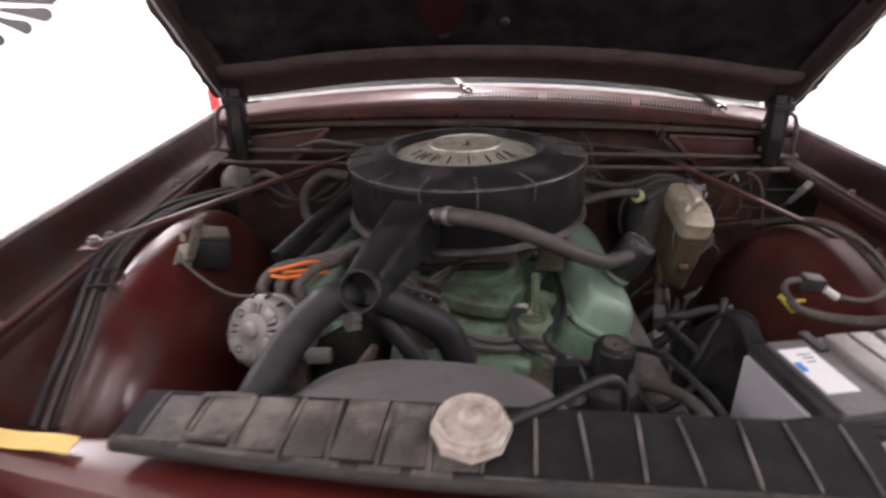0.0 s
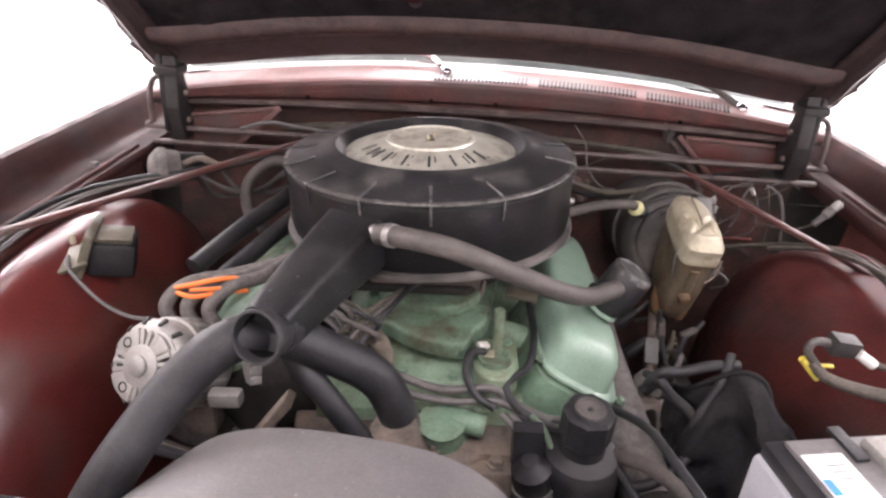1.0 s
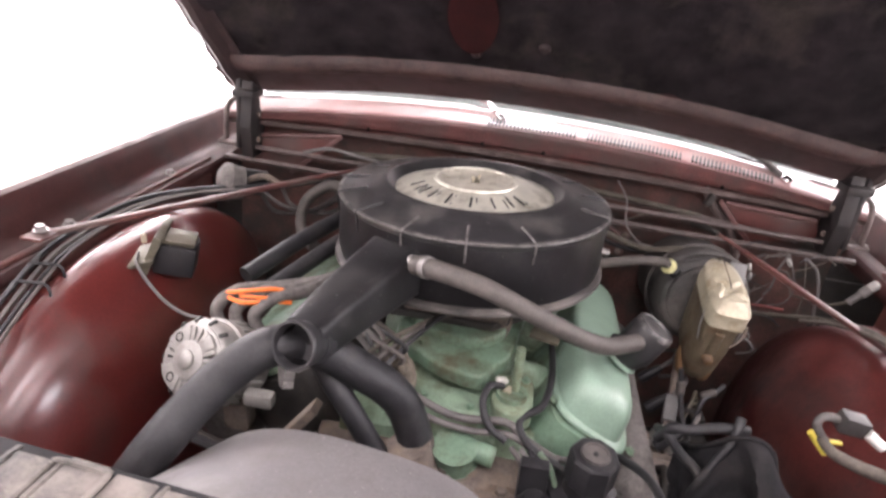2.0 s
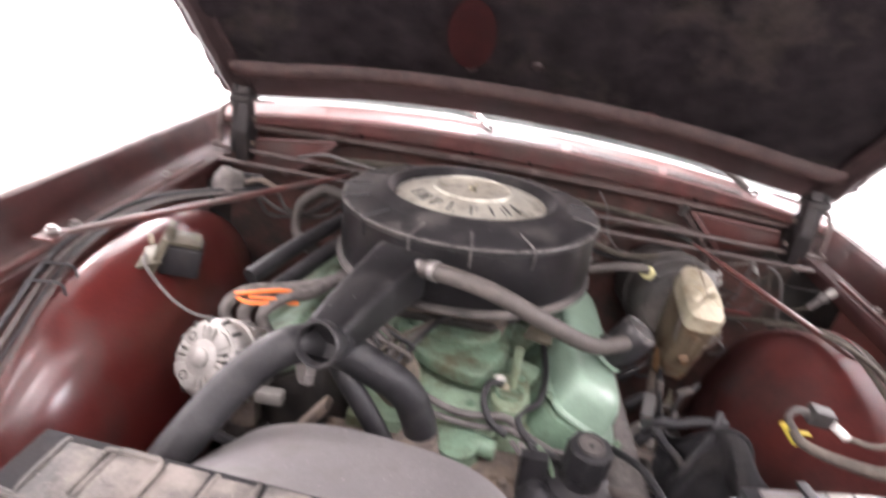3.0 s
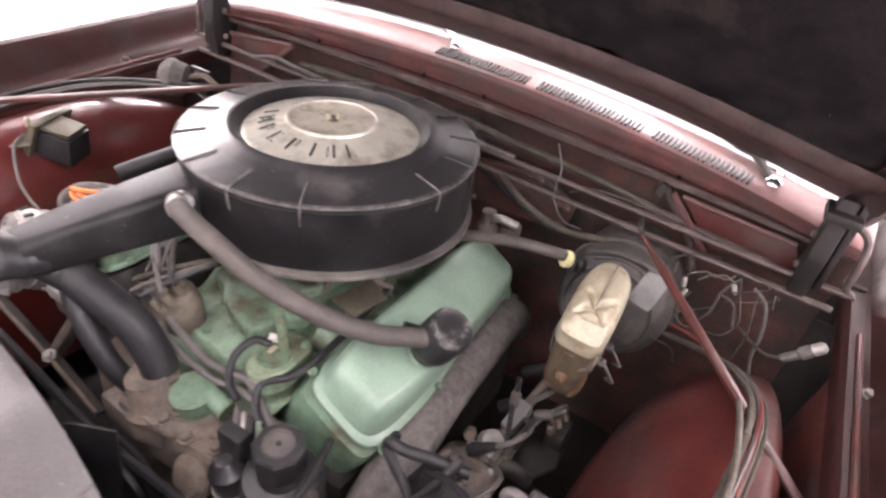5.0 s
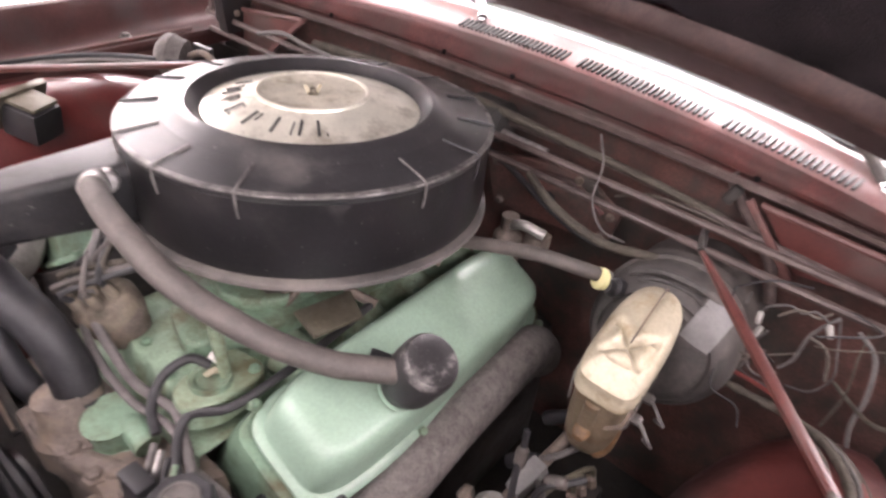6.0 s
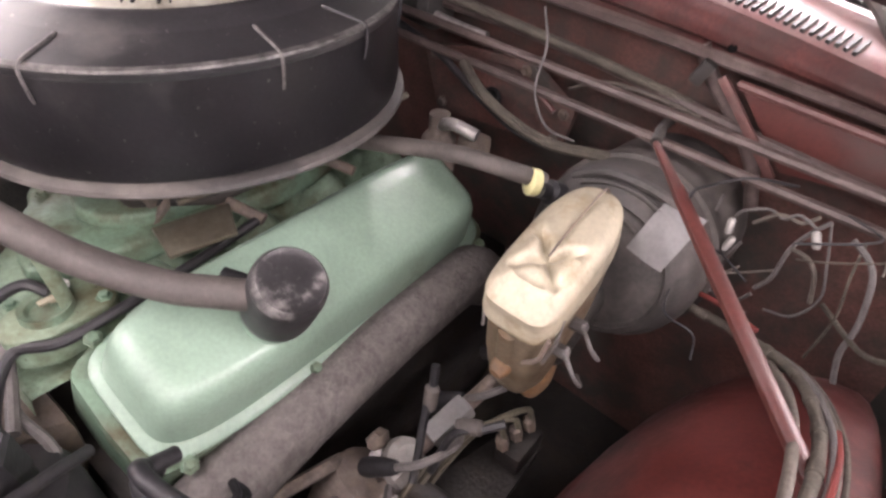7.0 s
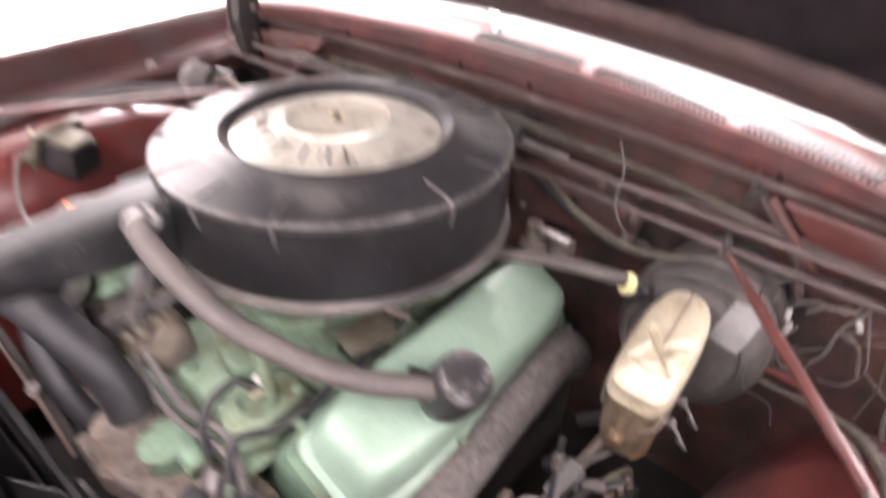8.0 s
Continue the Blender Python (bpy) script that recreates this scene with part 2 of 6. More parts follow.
CHROME = material("chrome_trim", (0.75, 0.74, 0.74), 0.12, 1.0, vary=0.05, bump=0)
INSULATION = material("black_fibre_insulation", (0.0150, 0.0108, 0.0122), 0.95, scale=22, vary=0.7, bump=1.0, spec=0.15, dirt=(0.052, 0.040, 0.034), dirt_amount=0.30, dirt_scale=6.5, fine=500)
CAP = material("pale_cap_enamel", (0.50, 0.44, 0.38), 0.45, 0.1, scale=40, vary=0.2, bump=0.15, dirt=(0.25, 0.17, 0.12), dirt_amount=0.45, dirt_scale=30)
GLASS = bpy.data.materials.new("windscreen_glass")
GLASS.use_nodes = True
_b = GLASS.node_tree.nodes["Principled BSDF"]
_b.inputs["Transmission Weight"].default_value, _b.inputs["Roughness"].default_value, _b.inputs["IOR"].default_value = 1.0, 0.02, 1.45

# ---- mesh helpers ----


def mesh_of(name, verts, faces, mat, smooth=True):
    me = bpy.data.meshes.new(name)
    me.from_pydata([tuple(v) for v in verts], [], faces)
    me.materials.append(mat)
    if smooth:
        me.shade_smooth()
    me.update()
    return me


def thing(name, label, category, group="", at=(0, 0, 0), kind=""):
    ob = new(name)
    ob.location = at
    ob.empty_display_size = 0.05
    return tagged(ob, label, category, group, kind)


def part(name, bm, mat, parent=None, label="", smooth=True, m=None):
    """Links a bmesh, or a (verts, faces) pair, as one mesh object under its thing or part."""
    if isinstance(bm, tuple):
        me = mesh_of(name, bm[0], bm[1], mat, smooth)
    else:
        me = bpy.data.meshes.new(name)
        bmesh.ops.recalc_face_normals(bm, faces=bm.faces)
        bm.to_mesh(me)
        bm.free()
        me.materials.append(mat)
        if smooth:
            me.shade_smooth()
    if smooth:
        me.set_sharp_from_angle(angle=radians(38))
    ob = new(name, me)
    if parent:
        ob.parent = parent
        if parent.type == "EMPTY" and not parent.get("tilted"):
            ob.location = -parent.location
    if m:
        ob.matrix_basis = m
    return tagged(ob, label)


def lone(name, bm, mat, label, category, group="", kind="", smooth=True):
    return tagged(part(name, bm, mat, None, "", smooth), label, category, group, kind)


def spline(points, per=6):
    """Catmull-Rom through the points."""
    p = [Vector(q) for q in points]
    p = [2 * p[0] - p[1]] + p + [2 * p[-1] - p[-2]]
    out = []
    for i in range(1, len(p) - 2):
        for k in range(per):
            s = k / per
            a, b, c, d = p[i - 1], p[i], p[i + 1], p[i + 2]
            out.append(0.5 * (2 * b + (c - a) * s + (2 * a - 5 * b + 4 * c - d) * s * s + (3 * b - a - 3 * c + d) * s ** 3))
    out.append(p[-2])
    return out


def tube(points, r, sides=10, per=6, hollow=False):
    """A hose, wire or rod along a smooth line; r may be one radius or one for each end."""
    line = spline(points, per) if per > 1 else [Vector(q) for q in points]
    n = len(line)
    r0, r1 = (r, r) if isinstance(r, (int, float)) else r
    verts, faces = [], []
    up = Vector((0.03, 0.05, 1))
    t0 = (line[1] - line[0]).normalized()
    a = t0.cross(up).normalized()
    for i in range(n):
        t = (line[min(i + 1, n - 1)] - line[max(i - 1, 0)]).normalized()
        a = (a - t * a.dot(t)).normalized()
        b = t.cross(a)
        rad = r0 + (r1 - r0) * i / (n - 1)
        for k in range(sides):
            w = 2 * math.pi * k / sides
            verts.append(line[i] + (a * math.cos(w) + b * math.sin(w)) * rad)
    for i in range(n - 1):
        for k in range(sides):
            k2 = (k + 1) % sides
            faces.append((i * sides + k, i * sides + k2, (i + 1) * sides + k2, (i + 1) * sides + k))
    if not hollow:
        faces.append(tuple(range(sides - 1, -1, -1)))
        faces.append(tuple((n - 1) * sides + k for k in range(sides)))
    return verts, faces


def lathe(profile, seg=48, m=None, capped=True):
    """Turns (radius, height) pairs round the local z axis."""
    m = m or Matrix.Identity(4)
    verts, faces = [], []
    n = len(profile)
    for k in range(seg):
        w = 2 * math.pi * k / seg
        for r, z in profile:
            verts.append(m @ Vector((r * math.cos(w), r * math.sin(w), z)))
    for k in range(seg):
        k2 = (k + 1) % seg
        for i in range(n - 1):
            faces.append((k * n + i, k2 * n + i, k2 * n + i + 1, k * n + i + 1))
    if capped and profile[0][0] > 1e-5:
        faces.append(tuple(k * n for k in range(seg - 1, -1, -1)))
    if capped and profile[-1][0] > 1e-5:
        faces.append(tuple(k * n + n - 1 for k in range(seg)))
    return verts, faces


def axis_pose(at, axis, spin=0):
    """A pose at a place whose z axis points along axis."""
    q = Vector(axis).normalized().to_track_quat("Z", "Y")
    return Matrix.Translation(at) @ q.to_matrix().to_4x4() @ pose(0, 0, 0, 0, 0, spin)


def box(size, at=(0, 0, 0), bevel=0.004, m=None, seg=2):
    bm = bmesh.new()
    bmesh.ops.create_cube(bm, size=1.0)
    bmesh.ops.scale(bm, vec=size, verts=bm.verts)
    if bevel:
        bmesh.ops.bevel(bm, geom=bm.edges[:], offset=bevel, segments=seg, affect="EDGES", profile=0.6)
    bmesh.ops.transform(bm, matrix=(m or Matrix.Identity(4)) @ Matrix.Translation(at), verts=bm.verts)
    return bm


def prism(poly, z0, z1, bevel=0.004, m=None, seg=2, taper=1.0):
    """A plate or block: a polygon in plan, raised from z0 to z1."""
    bm = bmesh.new()
    cx = sum(p[0] for p in poly) / len(poly)
    cy = sum(p[1] for p in poly) / len(poly)
    lo = [bm.verts.new((x, y, z0)) for x, y in poly]
    hi = [bm.verts.new((cx + (x - cx) * taper, cy + (y - cy) * taper, z1)) for x, y in poly]
    n = len(poly)
    bm.faces.new(lo[::-1])
    bm.faces.new(hi)
    for i in range(n):
        bm.faces.new((lo[i], lo[(i + 1) % n], hi[(i + 1) % n], hi[i]))
    bmesh.ops.recalc_face_normals(bm, faces=bm.faces)
    if bevel:
        bmesh.ops.bevel(bm, geom=bm.edges[:], offset=bevel, segments=seg, affect="EDGES", profile=0.6)
    if m:
        bmesh.ops.transform(bm, matrix=m, verts=bm.verts)
    return bm


def sheet(fn, nu, nv, thick=0.0, normal=None):
    """A curved sheet: fn(s, t), both 0 to 1, gives each place; thick adds a second face along normal."""
    verts = [Vector(fn(i / nu, j / nv)) for i in range(nu + 1) for j in range(nv + 1)]
    idx = lambda i, j: i * (nv + 1) + j
    faces = [(idx(i, j), idx(i + 1, j), idx(i + 1, j + 1), idx(i, j + 1)) for i in range(nu) for j in range(nv)]
    if thick:
        n = len(verts)
        off = Vector(normal) * thick
        verts += [v + off for v in verts]
        faces += [tuple(n + k for k in f[::-1]) for f in faces]
        rim = [idx(i, 0) for i in range(nu)] + [idx(nu, j) for j in range(nv)] + [idx(i, nv) for i in range(nu, 0, -1)] + [idx(0, j) for j in range(nv, 0, -1)]
        for k in range(len(rim)):
            a, b = rim[k], rim[(k + 1) % len(rim)]
            faces.append((b, a, n + a, n + b))
    return verts, faces


def loft(sections):
    """Joins equal rings of points into a closed skin."""
    n = len(sections[0])
    verts = [v for s in sections for v in s]
    faces = [(i * n + k, i * n + (k + 1) % n, (i + 1) * n + (k + 1) % n, (i + 1) * n + k) for i in range(len(sections) - 1) for k in range(n)]
    faces.append(tuple(range(n - 1, -1, -1)))
    faces.append(tuple((len(sections) - 1) * n + k for k in range(n)))
    return verts, faces


def ring_of(m, w, h, power=4.0, n=24):
    """A rounded rectangle w by h in the plane of m."""
    out = []
    for k in range(n):
        a = 2 * math.pi * k / n
        c, s = math.cos(a), math.sin(a)
        out.append(m @ Vector((math.copysign(abs(c) ** (2 / power), c) * w / 2, math.copysign(abs(s) ** (2 / power), s) * h / 2, 0)))
    return out


def bolt(at, axis, r, mat, parent, name="bolt"):
    """A hexagon bolt head with a washer."""
    return part(name, lathe([(r * 1.5, 0), (r * 1.5, r * 0.25), (r, r * 0.26), (r, r * 0.95), (r * 0.8, r * 1.1)], 6, axis_pose(at, axis, 11)), mat, parent, smooth=False)


def wire(name, points, r, mat, label, category="wire", group="", sides=7, per=6):
    return lone(name, tube(points, r, sides, per), mat, label, category, group)

# ---- the room ----
lone("floor", box((18, 14.2, 0.1), (0, 0.5, -0.05), 0), WHITE_FLOOR, "glossy white showroom floor", "floor", kind="structure", smooth=False)
lone("ceiling", box((18, 14.2, 0.1), (0, 0.5, 3.65), 0), WHITE_WALL, "plain white showroom ceiling", "ceiling", kind="structure", smooth=False)
lone("wall_north", box((18, 0.1, 3.6), (0, 7.55, 1.8), 0), WHITE_WALL, "bright white showroom wall", "wall", kind="structure", smooth=False)
lone("wall_south", box((18, 0.1, 3.6), (0, -6.55, 1.8), 0), WHITE_WALL, "bright white showroom wall", "wall", kind="structure", smooth=False)
lone("wall_west", box((0.1, 14, 3.6), (-8.95, 0.5, 1.8), 0), WHITE_WALL, "bright white showroom wall", "wall", kind="structure", smooth=False)
lone("wall_east", box((0.1, 14, 3.6), (8.95, 0.5, 1.8), 0), WHITE_WALL, "bright white showroom wall", "wall", kind="structure", smooth=False)


def shop_window():
    """A tall fixed window: four frame bars, a mullion and the panes between them."""
    top = thing("window_1", "tall bright shop window in the white wall", "window", at=(8.87, -0.4, 0.5), kind="structure")
    for y in (-1.30, -0.4, 0.50):
        part("frame_bar", box((0.05, 0.06, 2.72), (8.875, y, 1.85), 0.004), WHITE_WALL, top)
    for z in (0.52, 3.18):
        part("frame_bar", box((0.05, 1.86, 0.06), (8.875, -0.4, z), 0.004), WHITE_WALL, top)
    for y in (-0.85, 0.05):
        part("pane", box((0.008, 0.84, 2.60), (8.885, y, 1.85), 0), GLASS, top, smooth=False)


shop_window()


def wall_emblem():
    """A painted wing of tapering blades that fan out from one point."""
    cx, cz = -6.78, 1.27
    top = thing("wall_emblem", "dark grey fan of blades on the white wall", "wall sign", at=(cx, 7.49, cz))
    m = Matrix.Translation((cx, 7.498, cz)) @ pose(0, 0, 0, 90, 0, 0)
    for turn, reach in ((-41, 0.80), (-19, 1.10), (-8, 1.38), (1, 1.50), (10, 1.56), (20, 1.54), (30, 1.46)):
        d = Vector((math.cos(radians(turn)), math.sin(radians(turn))))
        n = Vector((-d.y, d.x))
        poly = []
        for r, w in ((0.42, -0.012), (0.75, -0.055), (0.94, -0.085), (1.0, -0.03), (1.0, 0.05), (0.93, 0.085), (0.75, 0.05), (0.42, 0.012)):
            q = d * reach * r + n * w * (0.8 + 0.2 * reach)
            poly.append((q.x, q.y))
        part("blade", prism(poly, 0.0, 0.012, 0, m), GREY_GRAPHIC, top, smooth=False)


wall_emblem()


def skirted_table():
    """A long display table with a short pleated valance, standing lengthwise to the far wall."""
    a, b = Vector((-4.4, 3.9, 0)), Vector((-6.35, 7.05, 0))
    d = (b - a).normalized()
    side = Vector((-d.y, d.x, 0))
    mid = (a + b) / 2 + side * 0.4
    m = Matrix((d, side, Vector((0, 0, 1)))).transposed().to_4x4()
    m.translation = mid
    top = thing("skirted_table", "long white table with cream cloth and a pleated grey valance", "table", at=(mid.x, mid.y, 0))
    part("tabletop", box((3.66, 0.78, 0.04), (0, 0, 1.42), 0.01, m), WHITE_WALL, top)
    part("tablecloth", box((3.70, 0.82, 0.56), (0, 0, 1.13), 0.01, m), CREAM, top, "cream cloth drop")
    for x in (-1.7, 1.7):
        for y in (-0.3, 0.3):
            part("leg", box((0.05, 0.05, 1.38), (x, y, 0.69), 0.005, m), WHITE_WALL, top)
    n = 120
    verts = []
    for i in range(n + 1):
        p = Vector((-1.85 + 3.70 * i / n, -0.425 - 0.03 * math.sin(i * math.pi / 2), 0))
        verts += [m @ (p + Vector((0, 0, 0.86))), m @ (p + Vector((0, 0, 0.69)))]
    part("valance", (verts, [(2 * i, 2 * i + 1, 2 * i + 3, 2 * i + 2) for i in range(n)]), GREY_CLOTH, top, "pleated grey valance")


skirted_table()


def fire_extinguisher():
    top = thing("fire_extinguisher", "red fire extinguisher standing on the white floor", "extinguisher", at=(-2.85, 6.0, 0))
    m = Matrix.Translation((-2.85, 6.0, 0)) @ Matrix.Diagonal((0.7, 0.7, 0.6, 1))
    part("cylinder", lathe([(0.075, 0), (0.085, 0.02), (0.085, 0.4), (0.06, 0.47), (0.025, 0.5)], 24, m), RED, top)
    part("valve", lathe([(0.022, 0.5), (0.022, 0.56), (0.012, 0.58)], 12, m), BLACK_SATIN, top)
    part("nozzle", tube([(-2.84, 6.0, 0.33), (-2.79, 5.99, 0.30), (-2.78, 5.98, 0.16)], 0.009), BLACK_RUBBER, top)


fire_extinguisher()

# ---- the car's body: its floor leans a little to the driver's side ----
MID = 0.08
LEAN = Matrix.Translation((MID, 0, 0.95)) @ pose(0, 0, 0, 0, 2.5, 0) @ Matrix.Translation((-MID, 0, -0.95))


def tilted_thing(name, label, category, group="", kind=""):
    ob = tagged(new(name), label, category, group, kind)
    ob.matrix_world = LEAN
    ob["tilted"] = 1
    return ob


car = tilted_thing("car", "maroon vintage saloon with its engine bay open", "car")

SIDES = ((-1, "passenger"), (1, "driver"))


def fender(side):
    """Outer wing, its crown, the gutter and the flange that the hood closes on."""
    outer = [(0.93, 0.42), (0.955, 0.55), (0.95, 0.68), (0.91, 0.80), (0.84, 0.875), (0.76, 0.925), (0.712, 0.950), (0.70, 0.953)]
    far = 0.0 if side < 0 else 0.020
    gutter = [(0.70, 0.953), (0.690, 0.950), (0.682, 0.938), (0.672, 0.905), (0.662 + far * 0.3, 0.893), (0.64 + far, 0.888), (0.625 + far, 0.886), (0.618 + far, 0.878), (0.616 + far, 0.86)]

    def strip(prof):
        def fn(s, t):
            k = t * (len(prof) - 1)
            i = min(int(k), len(prof) - 2)
            f = k - i
            u = prof[i][0] * (1 - f) + prof[i + 1][0] * f
            z = prof[i][1] * (1 - f) + prof[i + 1][1] * f
            y = -0.80 + 1.35 * s
            return (MID + side * u, y, z + 0.025 * (y - 0.1) - 0.02 * max(0, -y - 0.3))
        return sheet(fn, 16, (len(prof) - 1) * 2)
    part("fender", strip(outer), MAROON, car)
    part("fender_gutter", strip(gutter), MAROON_DULL, car, "dull dusty maroon gutter")
    # bolts and a stiffening bead along the flange
    part("flange_bead", tube([(MID + side * (0.637 + far), y, 0.889 + 0.025 * (y - 0.1)) for y in (-0.7, -0.4, -0.1, 0.2)], 0.0045, 8, 5), MAROON_DUSTY, car)
    for y in (-0.45, -0.18, 0.08):
        bolt((MID + side * (0.648 + far), y, 0.890 + 0.025 * (y - 0.1)), (0, 0, 1), 0.007, EDGE_STEEL, car)


def inner_apron(side):
    """The inner wing: an upright panel below the flange with a pressed step."""
    out = 0.0 if side < 0 else 0.026
    prof = [(0.617 + out * 0.8, 0.872), (0.614 + out * 0.9, 0.85), (0.610 + out, 0.83), (0.608 + out, 0.81), (0.606 + out, 0.79), (0.603 + out, 0.70), (0.60 + out, 0.34)]
    rear = 0.17 if side < 0 else 0.13

    def fn(s, t):
        k = t * (len(prof) - 1)
        i = min(int(k), len(prof) - 2)
        f = k - i
        y = -0.74 + (0.74 + rear) * s
        z = prof[i][1] * (1 - f) + prof[i + 1][1] * f + 0.025 * (y - 0.1)
        return (MID + side * (prof[i][0] * (1 - f) + prof[i + 1][0] * f), y, z)
    return part("inner_apron", sheet(fn, 14, 18), MAROON_DUSTY, car)


def wheel_house(side):
    """The domed wheel arch that swells into the bay."""
    ay, az, p = 0.43, (0.40 if side < 0 else 0.378), (2.35 if side < 0 else 2.6)
    inner, outer = (0.128, 0.075) if side < 0 else (0.182, 0.055)
    c = (MID + side * 0.585, -0.13, 0.47)

    def fn(s, t):
        a = math.pi * (2 * s - 0.5)
        b = math.pi * 0.5 * t
        cu, su, cb, sb = math.cos(a), math.sin(a), math.cos(b), math.sin(b)
        f = lambda v: math.copysign(abs(v) ** (2 / p), v)
        g = lambda v: math.copysign(abs(v) ** (2 / 2.1), v)
        half = inner if cu > 0 else outer
        return (c[0] - side * half * g(cu) * f(cb), c[1] + ay * g(su) * f(cb), c[2] + az * f(sb))
    # the driver's dome takes the darker, shaded copy of the maroon
    return part("wheel_house", sheet(fn, 40, 28), MAROON if side < 0 else MAROON_GRIMY_SHADED, car, "glossy maroon wheel arch dome" if side < 0 else "grimy matt maroon wheel arch dome, darkened for shade")


def splash_panel(side):
    """Closes the hollow wing behind the wheel arch."""
    part("splash_panel", box((0.29, 0.012, 0.48), (MID + side * 0.745, 0.325, 0.58), 0.003), GREASE, car, "grimy black splash panel")
    part("splash_panel", box((0.11, 0.012, 0.075), (MID + side * 0.655, 0.325, 0.859), 0.003), GREASE, car)


for side, _ in SIDES:
    fender(side)
    splash_panel(side)
    inner_apron(side)
    wheel_house(side)


def cowl_line(u):
    """How far the cowl's middle lies back of its ends."""
    return 0.016 * (1 - (u / 0.65) ** 2)


def cowl_bow(u, y, z):
    """The pressed cowl: its top edge bows more than the seam below it."""
    w = min(1.0, max(0.0, (z - 0.968) / 0.04))
    q = 1 - (u / 0.65) ** 2
    return (y + (1 - w) * 0.016 * q + w * (0.040 * q - 0.034), z + (1 - w) * 0.012 * q + w * (0.050 * q - 0.044))


def cowl_strip(name, prof, mat, label="", half=0.625, parent=None, n=28):
    def fn(s, t):
        u = (2 * s - 1) * half
        k = t * (len(prof) - 1)
        i = min(int(k), len(prof) - 2)
        f = k - i
        return (MID + u, *cowl_bow(u, prof[i][0] * (1 - f) + prof[i + 1][0] * f, prof[i][1] * (1 - f) + prof[i + 1][1] * f))
    return part(name, sheet(fn, n, (len(prof) - 1) * 2), mat, parent or car, label)


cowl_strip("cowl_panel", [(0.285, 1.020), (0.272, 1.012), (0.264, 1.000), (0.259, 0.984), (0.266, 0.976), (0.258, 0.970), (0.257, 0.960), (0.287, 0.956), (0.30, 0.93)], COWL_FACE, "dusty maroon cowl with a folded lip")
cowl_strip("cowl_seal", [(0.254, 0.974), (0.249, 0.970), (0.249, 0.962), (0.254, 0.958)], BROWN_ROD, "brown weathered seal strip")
cowl_strip("cowl_top", [(0.2835, 1.0192), (0.2865, 1.0218), (0.31, 1.030), (0.335, 1.038), (0.36, 1.042)], COWL_PINK, "dusty cowl top under the windscreen, its sheen painted pale")
cowl_strip("windscreen_trim", [(0.341, 1.0385), (0.3415, 1.043), (0.346, 1.0465), (0.354, 1.045)], CHROME, "bright chrome strip", half=0.61)
cowl_strip("firewall", [(0.285, 0.962), (0.296, 0.937), (0.30, 0.88), (0.315, 0.86), (0.315, 0.34)], FIREWALL, "dirty maroon bulkhead")
cowl_strip("windscreen", [(0.356, 1.046), (0.58, 1.22), (0.78, 1.36)], GLASS, "clear curved windscreen")


def dashboard():
    """The padded dash top seen through the foot of the windscreen, and the dark cabin behind it."""
    def fn(s, t):
        u = (2 * s - 1) * 0.60
        return (MID + u, 0.40 + 0.42 * t, 1.020 + 0.030 * math.sin(math.pi * min(1.0, t * 1.3)) - 0.04 * (u / 0.6) ** 2)
    part("dashboard", sheet(fn, 24, 8, 0.02, (0, 0, -1)), DASH, car, "grey-green padded dash top")
    part("cabin_back", box((1.24, 0.02, 0.60), (MID, 0.86, 1.15), 0.004), DASH, car, "shaded grey cabin trim")


dashboard()


def cowl_grille():
    """Rows of short slots in the cowl top, each a dark inset with its frame."""
    for u0, n in ((-0.095, 24), (0.101, 25), (0.302, 21)):
        for i in range(n):
            u = u0 + i * 0.0074
            y, z = cowl_bow(u, 0.2985, 1.0275)
            m = Matrix.Translation((MID + u, y, z)) @ pose(0, 0, 0, 17, 0, -6 - 16 * u)
            part("vent_slot", box((0.0034, 0.022, 0.004), (0, 0, 0), 0, m), LETTER, car, smooth=False)


def front_header():
    """The painted bar across the nose in front of the radiator."""
    prof = [(-0.15, 0.80), (0.0, 0.840), (0.12, 0.848), (0.55, 0.850), (0.85, 0.846), (1.0, 0.828), (1.04, 0.74)]

    def fn(s, t):
        u = (2 * s - 1) * 0.86
        front = min(-0.74 + 0.32 * u * u, -0.628)
        k = t * (len(prof) - 1)
        i = min(int(k), len(prof) - 2)
        f = k - i
        w = prof[i][0] * (1 - f) + prof[i + 1][0] * f
        return (MID + u, -0.598 + (front + 0.598) * w, prof[i][1] * (1 - f) + prof[i + 1][1] * f)
    part("front_header", sheet(fn, 30, 24), MAROON, car)


front_header()
part("bay_floor", box((1.4, 1.14, 0.03), (MID, -0.23, 0.36), 0), GREASE, car, smooth=False)
part("nose_panel", box((1.7, 0.03, 0.45), (MID, -0.80, 0.56), 0.01), GREASE, car)
def front_wheel(side):
    wheel = part("wheel", lathe([(0.10, -0.09), (0.16, -0.085), (0.165, 0.085), (0.10, 0.09)], 32, axis_pose((MID + side * 0.78, -0.13, 0.335), (1, 0, 0))), EDGE_STEEL, car)
    part("tyre", lathe([(0.165, -0.09), (0.23, -0.10), (0.31, -0.095), (0.335, -0.075), (0.335, 0.075), (0.31, 0.095), (0.23, 0.10), (0.165, 0.09)], 40, axis_pose((MID + side * 0.78, -0.13, 0.335), (1, 0, 0))), BLACK_RUBBER, wheel)


front_wheel(-1)
front_wheel(1)
lone("yellow_tape", sheet(lambda s, t: (-0.52 + 0.147 * s, -0.594 - 0.022 * t - 0.026 * s, 0.8785 + 0.0015 * math.sin(s * 9) - 0.001 * t), 14, 3, 0.0015, (0, 0, 1)), YELLOW, "strip of yellow tape stuck on the maroon header", "tape")

# ---- hood, propped open ----
HOOD_ANGLE = 47.0
